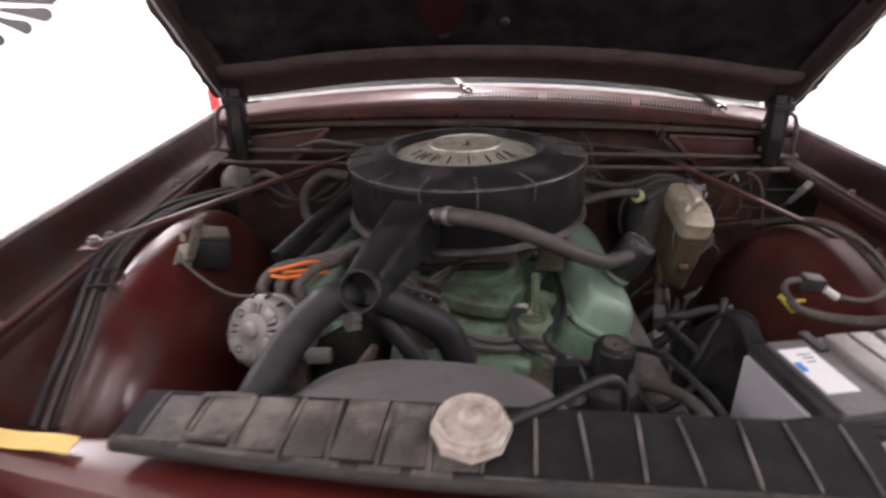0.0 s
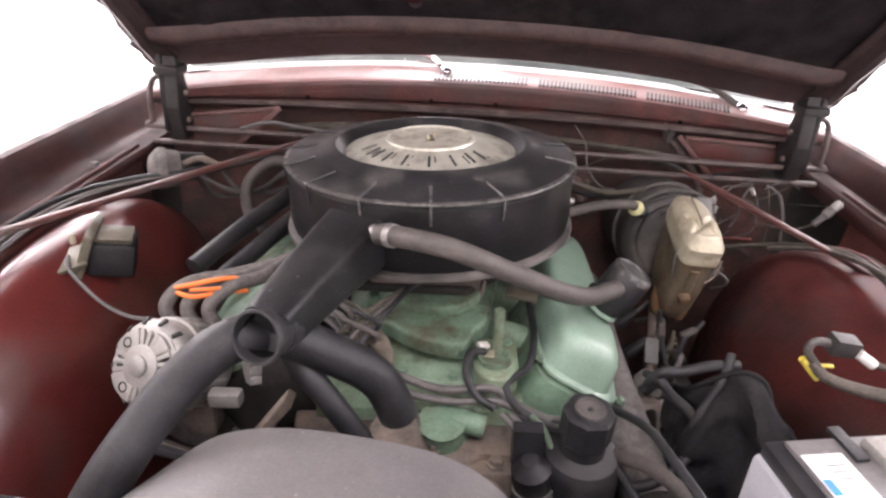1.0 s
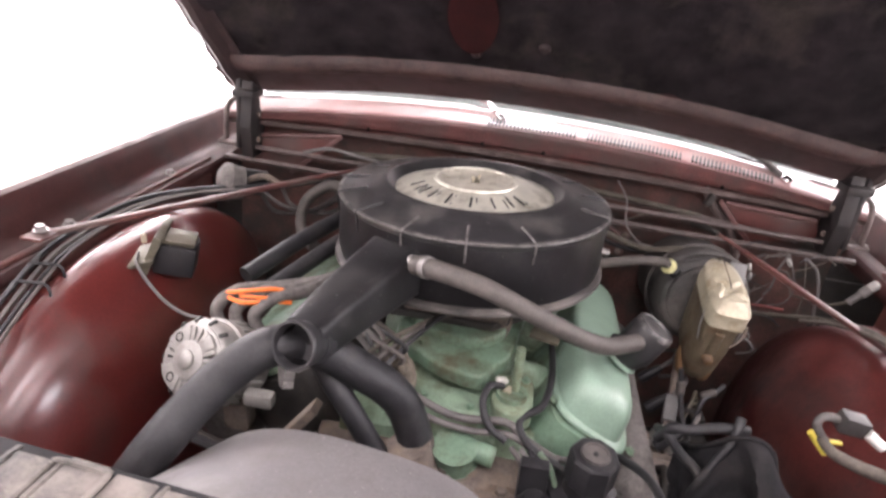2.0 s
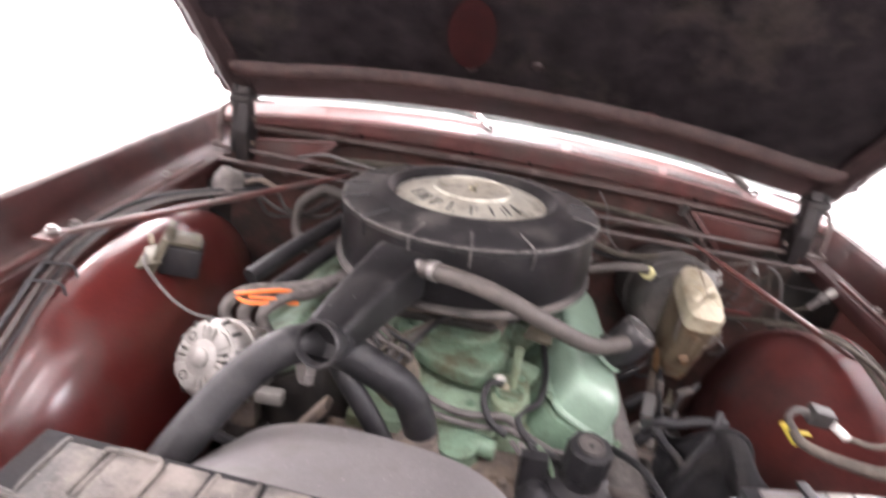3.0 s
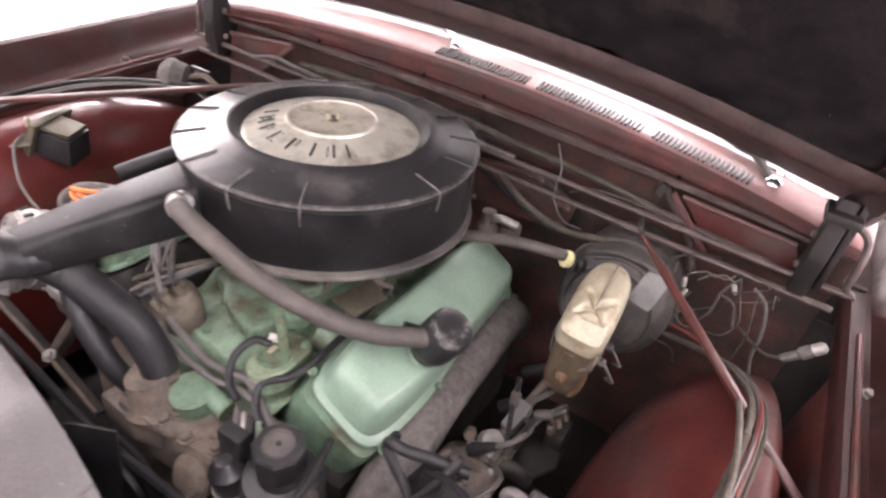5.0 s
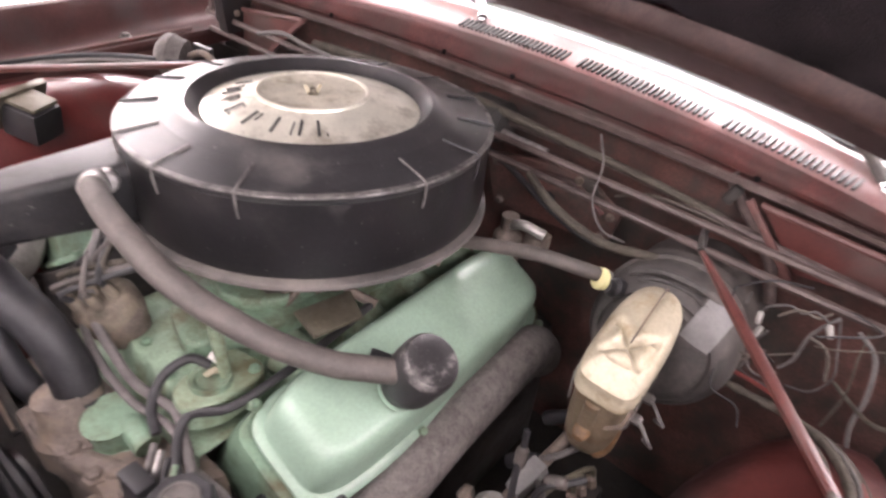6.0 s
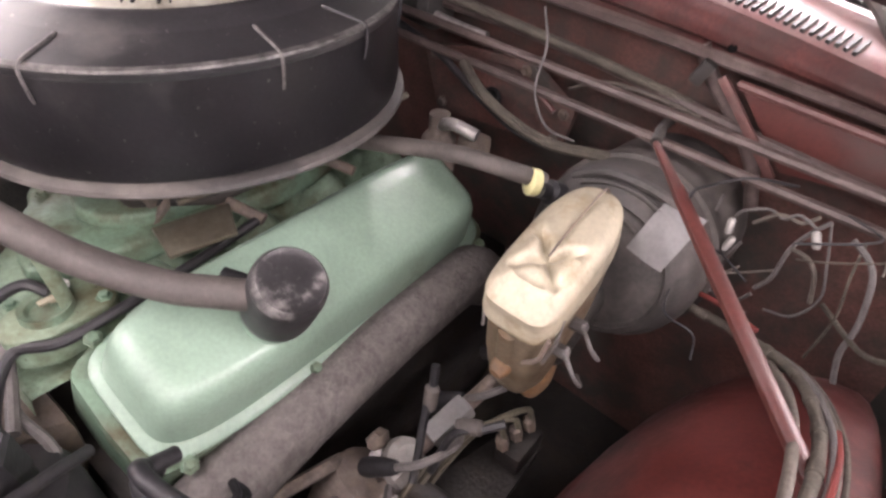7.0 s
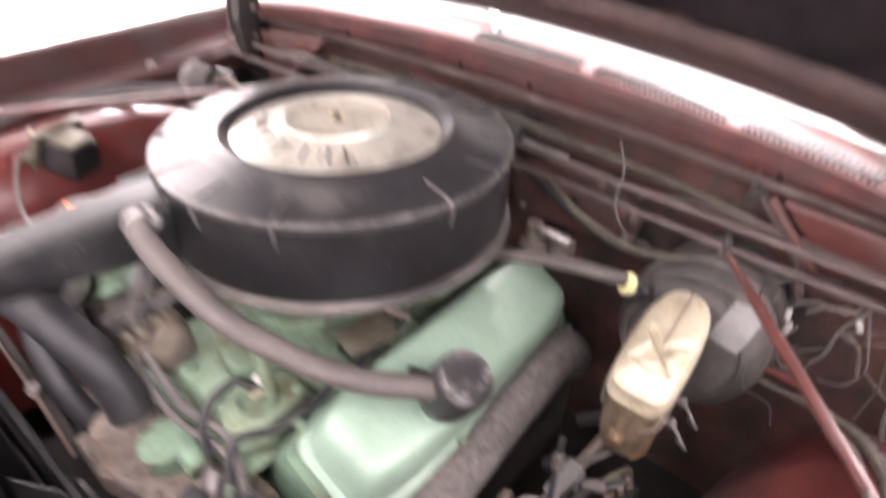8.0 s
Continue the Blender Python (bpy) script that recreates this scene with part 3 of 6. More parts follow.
hood = tilted_thing("hood", "open maroon hood with black fibre insulation underneath", "hood")


def hood_at(u, s, drop=0.0):
    """A place on the hood's underside: u across (-1 to 1), s metres up from the rear edge."""
    ca, sa = math.cos(radians(HOOD_ANGLE)), math.sin(radians(HOOD_ANGLE))
    wide = 0.615 + 0.06 * min(s, 0.5) / 0.5
    y = 0.285 - s * ca - drop * sa
    z = 1.058 - 0.064 * abs(u) ** 2.2 * (1 - 0.3 * min(s, 1)) + s * sa - drop * ca
    return Vector((MID + u * wide, y, z))


def hood_part(name, u0, u1, s0, s1, drop0, drop1, mat, label="", nu=30, nv=8, wave=0.0):
    def fn(a, b):
        u = u0 + (u1 - u0) * a
        s = s0 + (s1 - s0) * b
        d = drop0 + (drop1 - drop0) * b
        s += 0.018 * max(0.0, (abs(u) - 0.72) / 0.28) ** 2 * (1 - b if nv > 20 else 1)
        if wave:
            d += wave * noise.noise(Vector((u * 6, s * 9, 1.7))) + wave * 0.5 * noise.noise(Vector((u * 19, s * 25, 4.1)))
        return hood_at(u, s, d)
    return part(name, sheet(fn, nu, nv, 0.006, (0, math.sin(radians(HOOD_ANGLE)), math.cos(radians(HOOD_ANGLE)))), mat, hood, label)


hood_part("outer_skin", -1.02, 1.02, 0.0, 1.28, -0.03, -0.03, MAROON)
hood_part("rear_flange", -1.0, 1.0, 0.0, 0.086, -0.02, 0.004, HOOD_FLANGE, "dark brown rear flange")


def rolled_rail(a, b):
    """The pressed ridge in front of the flange, a soft half-round."""
    u = -0.955 + 1.91 * a
    fade = min(1.0, (1 - abs(2 * a - 1)) * 12)
    return hood_at(u, 0.084 + 0.042 * b + 0.018 * max(0.0, (abs(u) - 0.72) / 0.28) ** 2, 0.004 + 0.016 * fade * math.sin(math.pi * b) ** 0.8)


part("rear_rail", sheet(rolled_rail, 40, 12), HOOD_RAIL, hood, "brown pressed stiffening rail")
hood_part("insulation", -0.93, 0.93, 0.118, 1.18, 0.0, 0.0, INSULATION, "ragged black fibre pad", 60, 60, 0.010)
hood_part("front_rail", -0.95, 0.95, 1.18, 1.27, 0.01, 0.01, BROWN_ROD)
for q in (-1, 1):
    def edge(a, b, q=q):
        u = q * (0.90 + 0.12 * a + (0.012 * noise.noise(Vector((b * 34, q * 3, 0.7))) if a > 0.9 else 0))
        return hood_at(u, 0.02 + 1.25 * b, [0.002, 0.014, 0.004, -0.02][min(3, int(a * 3.999))] + 0.006 * noise.noise(Vector((b * 40, q, 0.3))))
    part("side_rail", sheet(edge, 6, 60, 0.005, (0, 0.7, 0.7)), HOOD_FLANGE, hood, "rust-edged brown side rail")
    hinge = part("hinge", prism([(0.0, 0.0), (0.055, 0.0), (0.075, 0.06), (0.05, 0.10), (0.03, 0.16), (0.0, 0.17), (-0.015, 0.07)], -0.012, 0.012, 0.003,
                 Matrix.Translation((MID + q * 0.566, 0.222, 0.90)) @ Matrix.Diagonal((1, 0.75, 0.9, 1)) @ pose(0, 0, 0, 90, 0, 90)), HINGE, hood, "dark stamped hinge arm")
    part("hinge_link", box((0.010, 0.026, 0.14), (MID + q * 0.586, 0.235, 0.985), 0.004), HINGE, hood)
    part("hinge_plate", box((0.045, 0.05, 0.014), (MID + q * 0.568, 0.228, 1.030), 0.004, None), HINGE, hood)
    for dz in (0.03, 0.08, 0.12):
        bolt((MID + q * 0.553, 0.243, 0.905 + dz), (-q, -0.3, 0), 0.0045, CAST, hood)
for u, s in ((-0.20, 0.16), (-0.02, 0.19)):
    p = hood_at(u, s, 0.008)
    part("fibre_clip", lathe([(0.0, 0.004), (0.008, 0.002), (0.011, -0.003)], 12, axis_pose(p, (0, -0.7, -0.7))), HOOD_FLANGE, hood)

p = hood_at(-0.205, 0.245, 0.010)
part("bare_patch", lathe([(0.0001, 0.0), (0.028, 0.0), (0.032, -0.003), (0.036, 0.004)], 24, axis_pose(p, (0, -0.73, -0.68)) @ Matrix.Diagonal((1.15, 2.2, 1, 1))), DARK_MAROON, hood, "oval opening with maroon metal showing")

# torsion rods that carry the hood
def torsion_rod(y, z, hook, label):
    q = 0.618
    pts = [(MID - q, y, z), (MID - 0.3, y, z), (MID, y, z), (MID + 0.3, y, z), (MID + q, y, z)]
    if hook:
        pts = [(MID - q + 0.035, y + 0.01, z + 0.098), (MID - q + 0.006, y, z + 0.08), (MID - q, y, z + 0.012), (MID - q + 0.012, y, z)] + pts[1:-1] + [(MID + q - 0.012, y, z), (MID + q, y, z + 0.012), (MID + q - 0.006, y, z + 0.08), (MID + q - 0.035, y + 0.01, z + 0.098)]
    ob = lone("torsion_rod", tube([LEAN @ Vector(p) for p in pts], 0.0052, 8, 5), BROWN_ROD, label, "hood rod")
    return ob


torsion_rod(0.236, 0.921, True, "brown steel torsion rod bent up to the hinges")
torsion_rod(0.230, 0.894, False, "straight brown steel torsion rod below the cowl")


def fender_brace(pts, label):
    """Rolled-channel brace from the bulkhead to the wing."""
    a, b = Vector(pts[0]), Vector(pts[1])
    d = (b - a).normalized()
    v = [ring_of(axis_pose(a + (b - a) * k / 6, d), 0.013 * w, 0.009 * w, 3, 12) for k, w in enumerate((0.45, 0.9, 1, 1, 1, 1, 1))]
    top = thing("fender_brace", label, "brace", at=a)
    part("channel", loft(v), MAROON_DUSTY, top)
    part("anchor", tube([a, a + Vector((-0.01, 0.04, -0.004)), a + Vector((-0.02, 0.10, -0.02))], 0.005, 8, 4), GREASE, top)
    bolt(b + Vector((0, 0, 0.006)), (0, 0, 1), 0.007, EDGE_STEEL, top)
    part("end_tab", box((0.03, 0.04, 0.004), b, 0.001), MAROON_DUSTY, top)


fender_brace([(-0.25, 0.215, 0.932), (-0.545, -0.26, 0.93)], "slim maroon steel brace over the passenger wheel arch")
fender_brace([(0.428, 0.170, 0.908), (0.710, -0.082, 0.801)], "slim maroon steel brace over the driver wheel arch")

# ---- air cleaner ----


def air_cleaner():
    top = thing("air_cleaner", "round black enamelled air cleaner with a silver lid disc", "air cleaner", at=(0, 0, 0.88))
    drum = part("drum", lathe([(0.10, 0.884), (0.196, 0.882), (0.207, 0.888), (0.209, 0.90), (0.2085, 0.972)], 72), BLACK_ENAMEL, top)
    part("base_lip", lathe([(0.195, 0.876), (0.2125, 0.876), (0.2150, 0.879), (0.2140, 0.883), (0.207, 0.886)], 72), DUSTY_BLACK, top, "worn lower lip")
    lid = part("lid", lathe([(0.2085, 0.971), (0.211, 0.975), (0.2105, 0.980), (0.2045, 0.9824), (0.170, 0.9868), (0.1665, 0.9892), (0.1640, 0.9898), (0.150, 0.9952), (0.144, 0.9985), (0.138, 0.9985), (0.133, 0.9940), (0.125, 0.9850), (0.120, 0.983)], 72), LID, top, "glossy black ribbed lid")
    part("rim_bead", lathe([(0.2100, 0.9775), (0.2120, 0.9788), (0.2116, 0.9808), (0.2085, 0.9818)], 72), RIM_WORN_GLINT, top, "chafed bright rim edge")
    part("disc", lathe([(0.1245, 0.9850), (0.120, 0.9868), (0.116, 0.9868), (0.066, 1.0020), (0.0655, 1.0040), (0.0630, 1.0052), (0.0605, 1.0042), (0.0580, 0.9990), (0.03, 0.9960), (0.0001, 0.9955)], 64), DISC, top, "silver name disc with a rolled inner ring")
    part("dish", lathe([(0.0575, 0.9990), (0.0602, 1.0032), (0.054, 1.0005), (0.03, 0.9978), (0.012, 0.9975), (0.0001, 0.9975)], 48), DISH, top, "shallow tarnished dish")
    # pressed ribs across the lid, each running over the rim
    for turn in (-158, -134, -110, -86, -61, -12, 12, 36, 60, 84, 108, 132, 156, 180):
        a = radians(turn)
        c, s = math.cos(a), math.sin(a)
        pts = [(0.168, 0.9882), (0.186, 0.9856), (0.2065, 0.9828), (0.2118, 0.978), (0.2108, 0.962), (0.2085, 0.952)]
        # the four front ribs are painted bright for the highlights on their edges
        part("rib", tube([(r * c, r * s, z) for r, z in pts], (0.0019, 0.0015), 6, 3), RIM_WORN_GLINT if turn in (-110, -86, -61, -12) else BLACK_SATIN, top)
    # the stamped name, as plain bars round the front of the disc
    cone = lambda r: 0.9868 + (0.116 - r) * 0.304 + 0.0006
    R0, R1 = 0.102, 0.080
    for turn, bars in ((-160, ((0, R0, R1, 1),)), (-143, ((-4.5, R0, R1, 1), (0, 0.098, 0.084, 0), (4.5, R0, R1, 1))), (-124, ((-2.5, R0, R1, 1), (2.5, 0.093, R1, 0))),
                       (-106, ((-2.5, R0, R1, 1), (2.5, R0, 0.099, 0), (2.5, 0.083, R1, 0))), (-85, ((-2.5, R0, R1, 1), (2.8, 0.092, R1, 0))),
                       (-67, ((0, R0, R1, 1),)), (-52, ((-3, R0, 0.084, 0), (2, R0, R1, 1))), (-36, ((-2.5, R0, R1, 1), (2.5, R0, 0.098, 0)))):
        for swing, ra, rb, stout in bars:
            a = radians(turn + swing)
            p0, p1 = (Vector((r * math.cos(a), r * math.sin(a), cone(r))) for r in (ra, rb))
            part("bar", tube([p0, (p0 + p1) / 2, p1], 0.0017 if stout else 0.0009, 5, 1), LETTER, top)
    drop = Matrix.Translation((0, 0, -0.0103))
    nut = part("wing_nut", lathe([(0.007, 1.0085), (0.007, 1.0105), (0.004, 1.0125), (0.0038, 1.016), (0.002, 1.017)], 12, drop), TARNISHED, top, "tarnished wing nut")
    part("nut_wing", prism([(-0.007, 0), (-0.011, 0.009), (-0.007, 0.010), (-0.003, 0.003), (0.003, 0.003), (0.007, 0.010), (0.011, 0.009), (0.007, 0)], -0.0013, 0.0013, 0.0005, Matrix.Translation((0, 0, 1.0005)) @ pose(0, 0, 0, 90, 0, 55)), CREAM_METAL, nut)
    # snorkel to the front
    a, b = Vector((-0.075, -0.175, 0.926)), Vector((-0.134, -0.377, 0.906))
    d = (b - a).normalized()
    secs = []
    for k, (w, h, dz) in enumerate(((0.085, 0.07, 0), (0.075, 0.066, 0.002), (0.066, 0.06, 0.004), (0.058, 0.054, 0.005), (0.052, 0.050, 0.004))):
        c = a + (b - a) * k / 4 + Vector((0, 0, dz))
        side = d.cross(Vector((0, 0, 1))).normalized()
        upv = side.cross(d)
        m = Matrix((side, upv, d)).transposed().to_4x4()
        m.translation = c
        secs.append(ring_of(m, w, h, 7 if k < 4 else 4, 28))
    snorkel = part("snorkel", loft(secs), SNORKEL, top, "black tapered intake snorkel")
    lip = (d + Vector((0, 0, 0.42))).normalized()
    mm = axis_pose(Vector((-0.136, -0.398, 0.916)) - lip * 0.036, lip) @ Matrix.Diagonal((0.86, 0.86, 1, 1))
    part("mouth", lathe([(0.0265, -0.012), (0.0275, -0.006), (0.0290, 0.022), (0.0305, 0.031), (0.0322, 0.036), (0.0326, 0.0395), (0.0312, 0.0425), (0.0285, 0.0425), (0.0268, 0.039), (0.0258, 0.030)], 36, mm, False), BLACK_SATIN, snorkel, "round open snorkel mouth")
    part("throat", lathe([(0.0258, 0.031), (0.0252, 0.016), (0.0240, 0.004), (0.0001, 0.002)], 36, mm, False), BLACK_HOLE, snorkel, "throat blackened for its inner shade")
    part("mouth_clamp", lathe([(0.0280, 0.006), (0.0298, 0.006), (0.0298, 0.013), (0.0280, 0.013)], 32, mm), BLACK_SATIN, snorkel)
    part("hose_stub", lathe([(0.011, 0), (0.011, 0.02), (0.009, 0.022)], 16, axis_pose((-0.052, -0.222, 0.947), (0.8, -0.4, 0.25))), EDGE_STEEL, top)


air_cleaner()

# breather hose from the snorkel to the cap on the valve cover
BREATHER_AXIS = Vector((0.50, -0.02, 0.86)).normalized()
breather = thing("breather_hose", "dusty grey rubber breather hose bending to the cap", "hose", at=(0.1, -0.25, 0.92))
part("clip", lathe([(0.0125, -0.004), (0.0142, -0.004), (0.0142, 0.005), (0.0125, 0.005)], 20, axis_pose((-0.028, -0.246, 0.956), (0.8, -0.5, 0.1))), EDGE_STEEL, breather, "bright spring clip")
part("rubber", tube([(-0.045, -0.235, 0.952), (-0.015, -0.252, 0.957), (0.045, -0.262, 0.948), (0.11, -0.255, 0.918), (0.17, -0.222, 0.878), (0.215, -0.182, 0.848), (0.246, -0.155, 0.841), (0.268, -0.136, 0.838)], 0.0125, 14, 8), GREY_HOSE, breather)


# ---- engine ----
engine = thing("engine", "turquoise painted V8 engine with grimy cast parts", "engine", at=(0, -0.1, 0.4))


def valve_cover(side):
    """Pressed steel rocker cover with a raised, rounded top on a flat flange."""
    tilt = 30 * side
    m = Matrix.Translation((0.208 if side > 0 else -0.235, -0.032, 0.742 if side > 0 else 0.755)) @ pose(0, 0, 0, 0, tilt, 0)
    prof = [(0.135, 0.421, 0.0, 3.8, 0), (0.135, 0.421, 0.004, 3.8, 0), (0.132, 0.418, 0.0055, 3.8, 0), (0.118, 0.404, 0.007, 3.4, -0.002), (0.116, 0.402, 0.012, 3.4, -0.003), (0.112, 0.397, 0.028, 3.5, -0.006), (0.107, 0.391, 0.040, 3.7, -0.008), (0.099, 0.382, 0.0490, 3.9, -0.010), (0.088, 0.368, 0.0545, 4.2, -0.0105), (0.074, 0.350, 0.0568, 4.5, -0.0105), (0.04, 0.29, 0.0578, 5, -0.0105)]
    secs = [ring_of(m @ Matrix.Translation((dx * side, 0, h)), w, l, p + 1.6, 64) for w, l, h, p, dx in prof]
    cover = part("valve_cover", loft(secs), GREEN if side > 0 else GREEN_DIRTY, engine, "glossy turquoise valve cover" if side > 0 else "oil-stained turquoise valve cover")
    for y in (-0.19, -0.06, 0.06, 0.19):
        for x in (-0.0645, 0.0645):
            p = m @ Vector((x, y, 0.004))
            part("bolt", lathe([(0.008, 0), (0.008, 0.0015), (0.0055, 0.0016), (0.0055, 0.006), (0.004, 0.007)], 6, axis_pose(p, m.to_3x3() @ Vector((0, 0, 1)))), GREEN_DIRTY, cover, smooth=False)
    if side > 0:
        part("filler_neck", lathe([(0.0240, 0.0), (0.0235, 0.006), (0.022, 0.009)], 24, axis_pose(Vector((0.289, -0.120, 0.856)) - BREATHER_AXIS * 0.075, BREATHER_AXIS)), GREEN, cover)
    head = [ring_of(m @ Matrix.Translation((0.0, 0, z)), w, 0.44, 8, 28) for w, z in ((0.135, -0.10), (0.138, -0.03), (0.130, -0.004))]
    part("cylinder_head", loft(head), GREEN_DIRTY if side > 0 else GREASE, engine, "oily cast cylinder head")


def breather_cap():
    at = Vector((0.289, -0.120, 0.856)) - BREATHER_AXIS * 0.066
    m = axis_pose(at, BREATHER_AXIS)
    can = part("breather_cap", lathe([(0.023, -0.006), (0.0245, 0.006), (0.0290, 0.012), (0.0300, 0.020), (0.0300, 0.056), (0.0288, 0.060)], 36, m), BLACK_SATIN, engine, "black cylindrical breather cap")
    part("crown", lathe([(0.0297, 0.058), (0.0290, 0.0635), (0.0262, 0.067), (0.0235, 0.0655), (0.012, 0.0648), (0.0001, 0.066)], 36, m), SCUFFED, can, "scuffed round top")
    part("side_spout", tube([at + BREATHER_AXIS * 0.030, at + BREATHER_AXIS * 0.030 + Vector((-0.04, -0.024, 0.012))], 0.0105, 14, 1), BLACK_RUBBER, can)


valve_cover(1)
valve_cover(-1)
breather_cap()
part("block", prism([(-0.26, -0.27), (0.24, -0.27), (0.26, 0.25), (-0.26, 0.25)], 0.40, 0.66, 0.02), GREASE, engine, "greasy dark engine block")


def soft_step(v, edge, width):
    k = min(1.0, max(0.0, (v - edge) / width + 0.5))
    return k * k * (3 - 2 * k)


def intake():
    """The intake casting in the valley: shelf, raised plenum with a wavy edge, sender boss and runners."""
    def fn(s, t):
        x, y = -0.125 + 0.26 * s, -0.292 + 0.48 * t
        wob = 0.008 * noise.noise(Vector((x * 28, y * 28, 0.4)))
        shelf_edge = -0.252 - 0.16 * (x + 0.02) + 3.0 * max(0.0, -x - 0.05) ** 1.5 + wob
        shelf = soft_step(y, shelf_edge, 0.012) * soft_step(x, -0.098 + wob, 0.02) * soft_step(-x, -0.078, 0.012)
        runner = 0.0
        for k in range(4):
            runner = max(runner, math.exp(-((y + 0.12 - 0.1 * k) / 0.024) ** 2))
        runner *= soft_step(y, -0.19, 0.03) * (1 - 0.6 * soft_step(abs(x), 0.11, 0.05))
        h = max(0.026 * shelf, 0.044 * runner)
        dent = 0.0022 * noise.noise(Vector((x * 60, y * 60, 2.1))) + 0.0035 * noise.noise(Vector((x * 22, y * 22, 5.7)))
        return (x, y, 0.733 + h + dent - 0.10 * soft_step(-y, 0.282, 0.012))
    man = part("intake_manifold", sheet(fn, 110, 190), GREEN_STAINED, engine, "oil-stained turquoise intake casting")
    def outline(points, amount, seed):
        """Rounds a polygon's run and makes it uneven, as a sand casting is."""
        ring = [Vector(p).to_3d() for p in points]
        line = spline(ring + ring[:1], 5)[:-1]
        return [(q.x + amount * noise.noise(Vector((q.x * 40, q.y * 40, seed))), q.y + amount * noise.noise(Vector((q.y * 40, q.x * 40, seed + 7)))) for q in line]
    part("plenum", prism(outline([(-0.085, 0.09), (-0.088, -0.08), (-0.070, -0.165), (-0.040, -0.182), (-0.015, -0.205), (0.030, -0.222), (0.060, -0.222), (0.072, -0.19), (0.092, -0.14), (0.098, 0.09)], 0.005, 1.0), 0.772, 0.797, 0.006, None, 3), GREEN_DIRTY, man, "raised stained plenum")
    part("plenum_step", prism(outline([(-0.07, 0.06), (-0.072, -0.09), (-0.035, -0.140), (0.02, -0.160), (0.055, -0.150), (0.082, -0.10), (0.085, 0.06)], 0.004, 3.0), 0.795, 0.812, 0.006, None, 3), GREEN_DIRTY, man)
    part("sender_boss", prism(outline([(0.070, -0.200), (0.078, -0.185), (0.110, -0.180), (0.127, -0.195), (0.126, -0.245), (0.110, -0.270), (0.086, -0.268), (0.072, -0.245)], 0.003, 5.0), 0.745, 0.779, 0.004, None, 3), GREEN_STAINED, man, "raised sender boss")
    part("sender_pocket", lathe([(0.022, 0.777), (0.021, 0.786), (0.016, 0.784), (0.014, 0.7795), (0.0001, 0.7795)], 20, Matrix.Translation((0.098, -0.232, 0))), GREEN_DIRTY, man)
    for x, y, z in ((-0.06, -0.215, 0.759), (-0.02, -0.235, 0.759), (0.045, -0.245, 0.760), (0.116, -0.192, 0.779), (-0.045, -0.165, 0.797), (0.05, -0.205, 0.797)):
        bolt((x, y, z), (0, 0, 1), 0.0048, GREEN_DIRTY, man)
    part("runner_root", tube([(0.10, -0.15, 0.762), (0.135, -0.14, 0.75), (0.16, -0.14, 0.72)], 0.022, 12, 4), GREEN_STAINED, man)
    part("runner_root", tube([(0.10, -0.03, 0.762), (0.135, -0.03, 0.75), (0.16, -0.03, 0.72)], 0.022, 12, 4), GREEN_STAINED, man)
    part("stud", tube([(0.102, -0.215, 0.76), (0.102, -0.218, 0.80), (0.102, -0.222, 0.848)], 0.0065, 10, 3), GREEN_STAINED, man, "tall turquoise sender stud")


intake()
part("timing_cover", prism([(-0.14, -0.33), (0.13, -0.33), (0.16, -0.26), (-0.16, -0.26)], 0.45, 0.715, 0.012), CAST, engine, "rusty brown front casting")
part("water_pump", prism([(-0.05, -0.355), (0.12, -0.35), (0.14, -0.27), (-0.06, -0.27)], 0.62, 0.705, 0.012), CAST, engine, "grimy cast water pump body")
part("pump_neck", lathe([(0.034, 0.0), (0.036, 0.012), (0.028, 0.018), (0.026, 0.04), (0.029, 0.045)], 24, axis_pose((0.035, -0.30, 0.70), (0, -0.2, 1))), GREEN_DIRTY, engine)
part("thermostat_housing", lathe([(0.040, 0.0), (0.042, 0.010), (0.034, 0.016), (0.030, 0.030), (0.027, 0.055)], 24, axis_pose((-0.012, -0.325, 0.70), (-0.15, -0.1, 1))), CAST, engine, "rusty cast thermostat housing")
part("pump_boss", lathe([(0.03, 0.0), (0.03, 0.02), (0.02, 0.03), (0.0001, 0.031)], 20, axis_pose((0.085, -0.345, 0.665), (0, -1, 0.3))), CAST, engine)
for x, y, z in ((-0.045, -0.335, 0.713), (0.022, -0.345, 0.712), (0.10, -0.335, 0.706), (0.135, -0.29, 0.706), (0.06, -0.345, 0.706)):
    bolt((x, y, z), (0, 0, 1), 0.008, CAST, engine)
part("coolant_fitting", tube([(0.03, -0.285, 0.715), (0.055, -0.298, 0.735), (0.085, -0.30, 0.73)], 0.014, 12, 4), GREEN_DIRTY, engine)
part("coolant_fitting", lathe([(0.02, 0), (0.02, 0.012), (0.012, 0.016), (0.012, 0.03)], 6, axis_pose((0.012, -0.305, 0.712), (0, 0, 1))), GREEN_DIRTY, engine)
part("cast_pipe", tube([(-0.02, -0.352, 0.700), (0.04, -0.340, 0.702), (0.095, -0.305, 0.702), (0.115, -0.275, 0.70)], 0.013, 12, 5), CAST, engine)
part("cast_web", prism([(-0.085, -0.36), (-0.02, -0.365), (0.05, -0.345), (0.045, -0.32), (-0.08, -0.325)], 0.66, 0.702, 0.006), CAST, engine)
part("housing_flange", prism([(-0.06, -0.335), (-0.045, -0.36), (0.02, -0.36), (0.036, -0.325), (0.015, -0.29), (-0.045, -0.29)], 0.702, 0.716, 0.004), CAST, engine, "rusty bolted flange")
for x, y in ((-0.048, -0.340), (0.026, -0.325)):
    bolt((x, y, 0.716), (0, 0, 1), 0.008, CAST, engine)
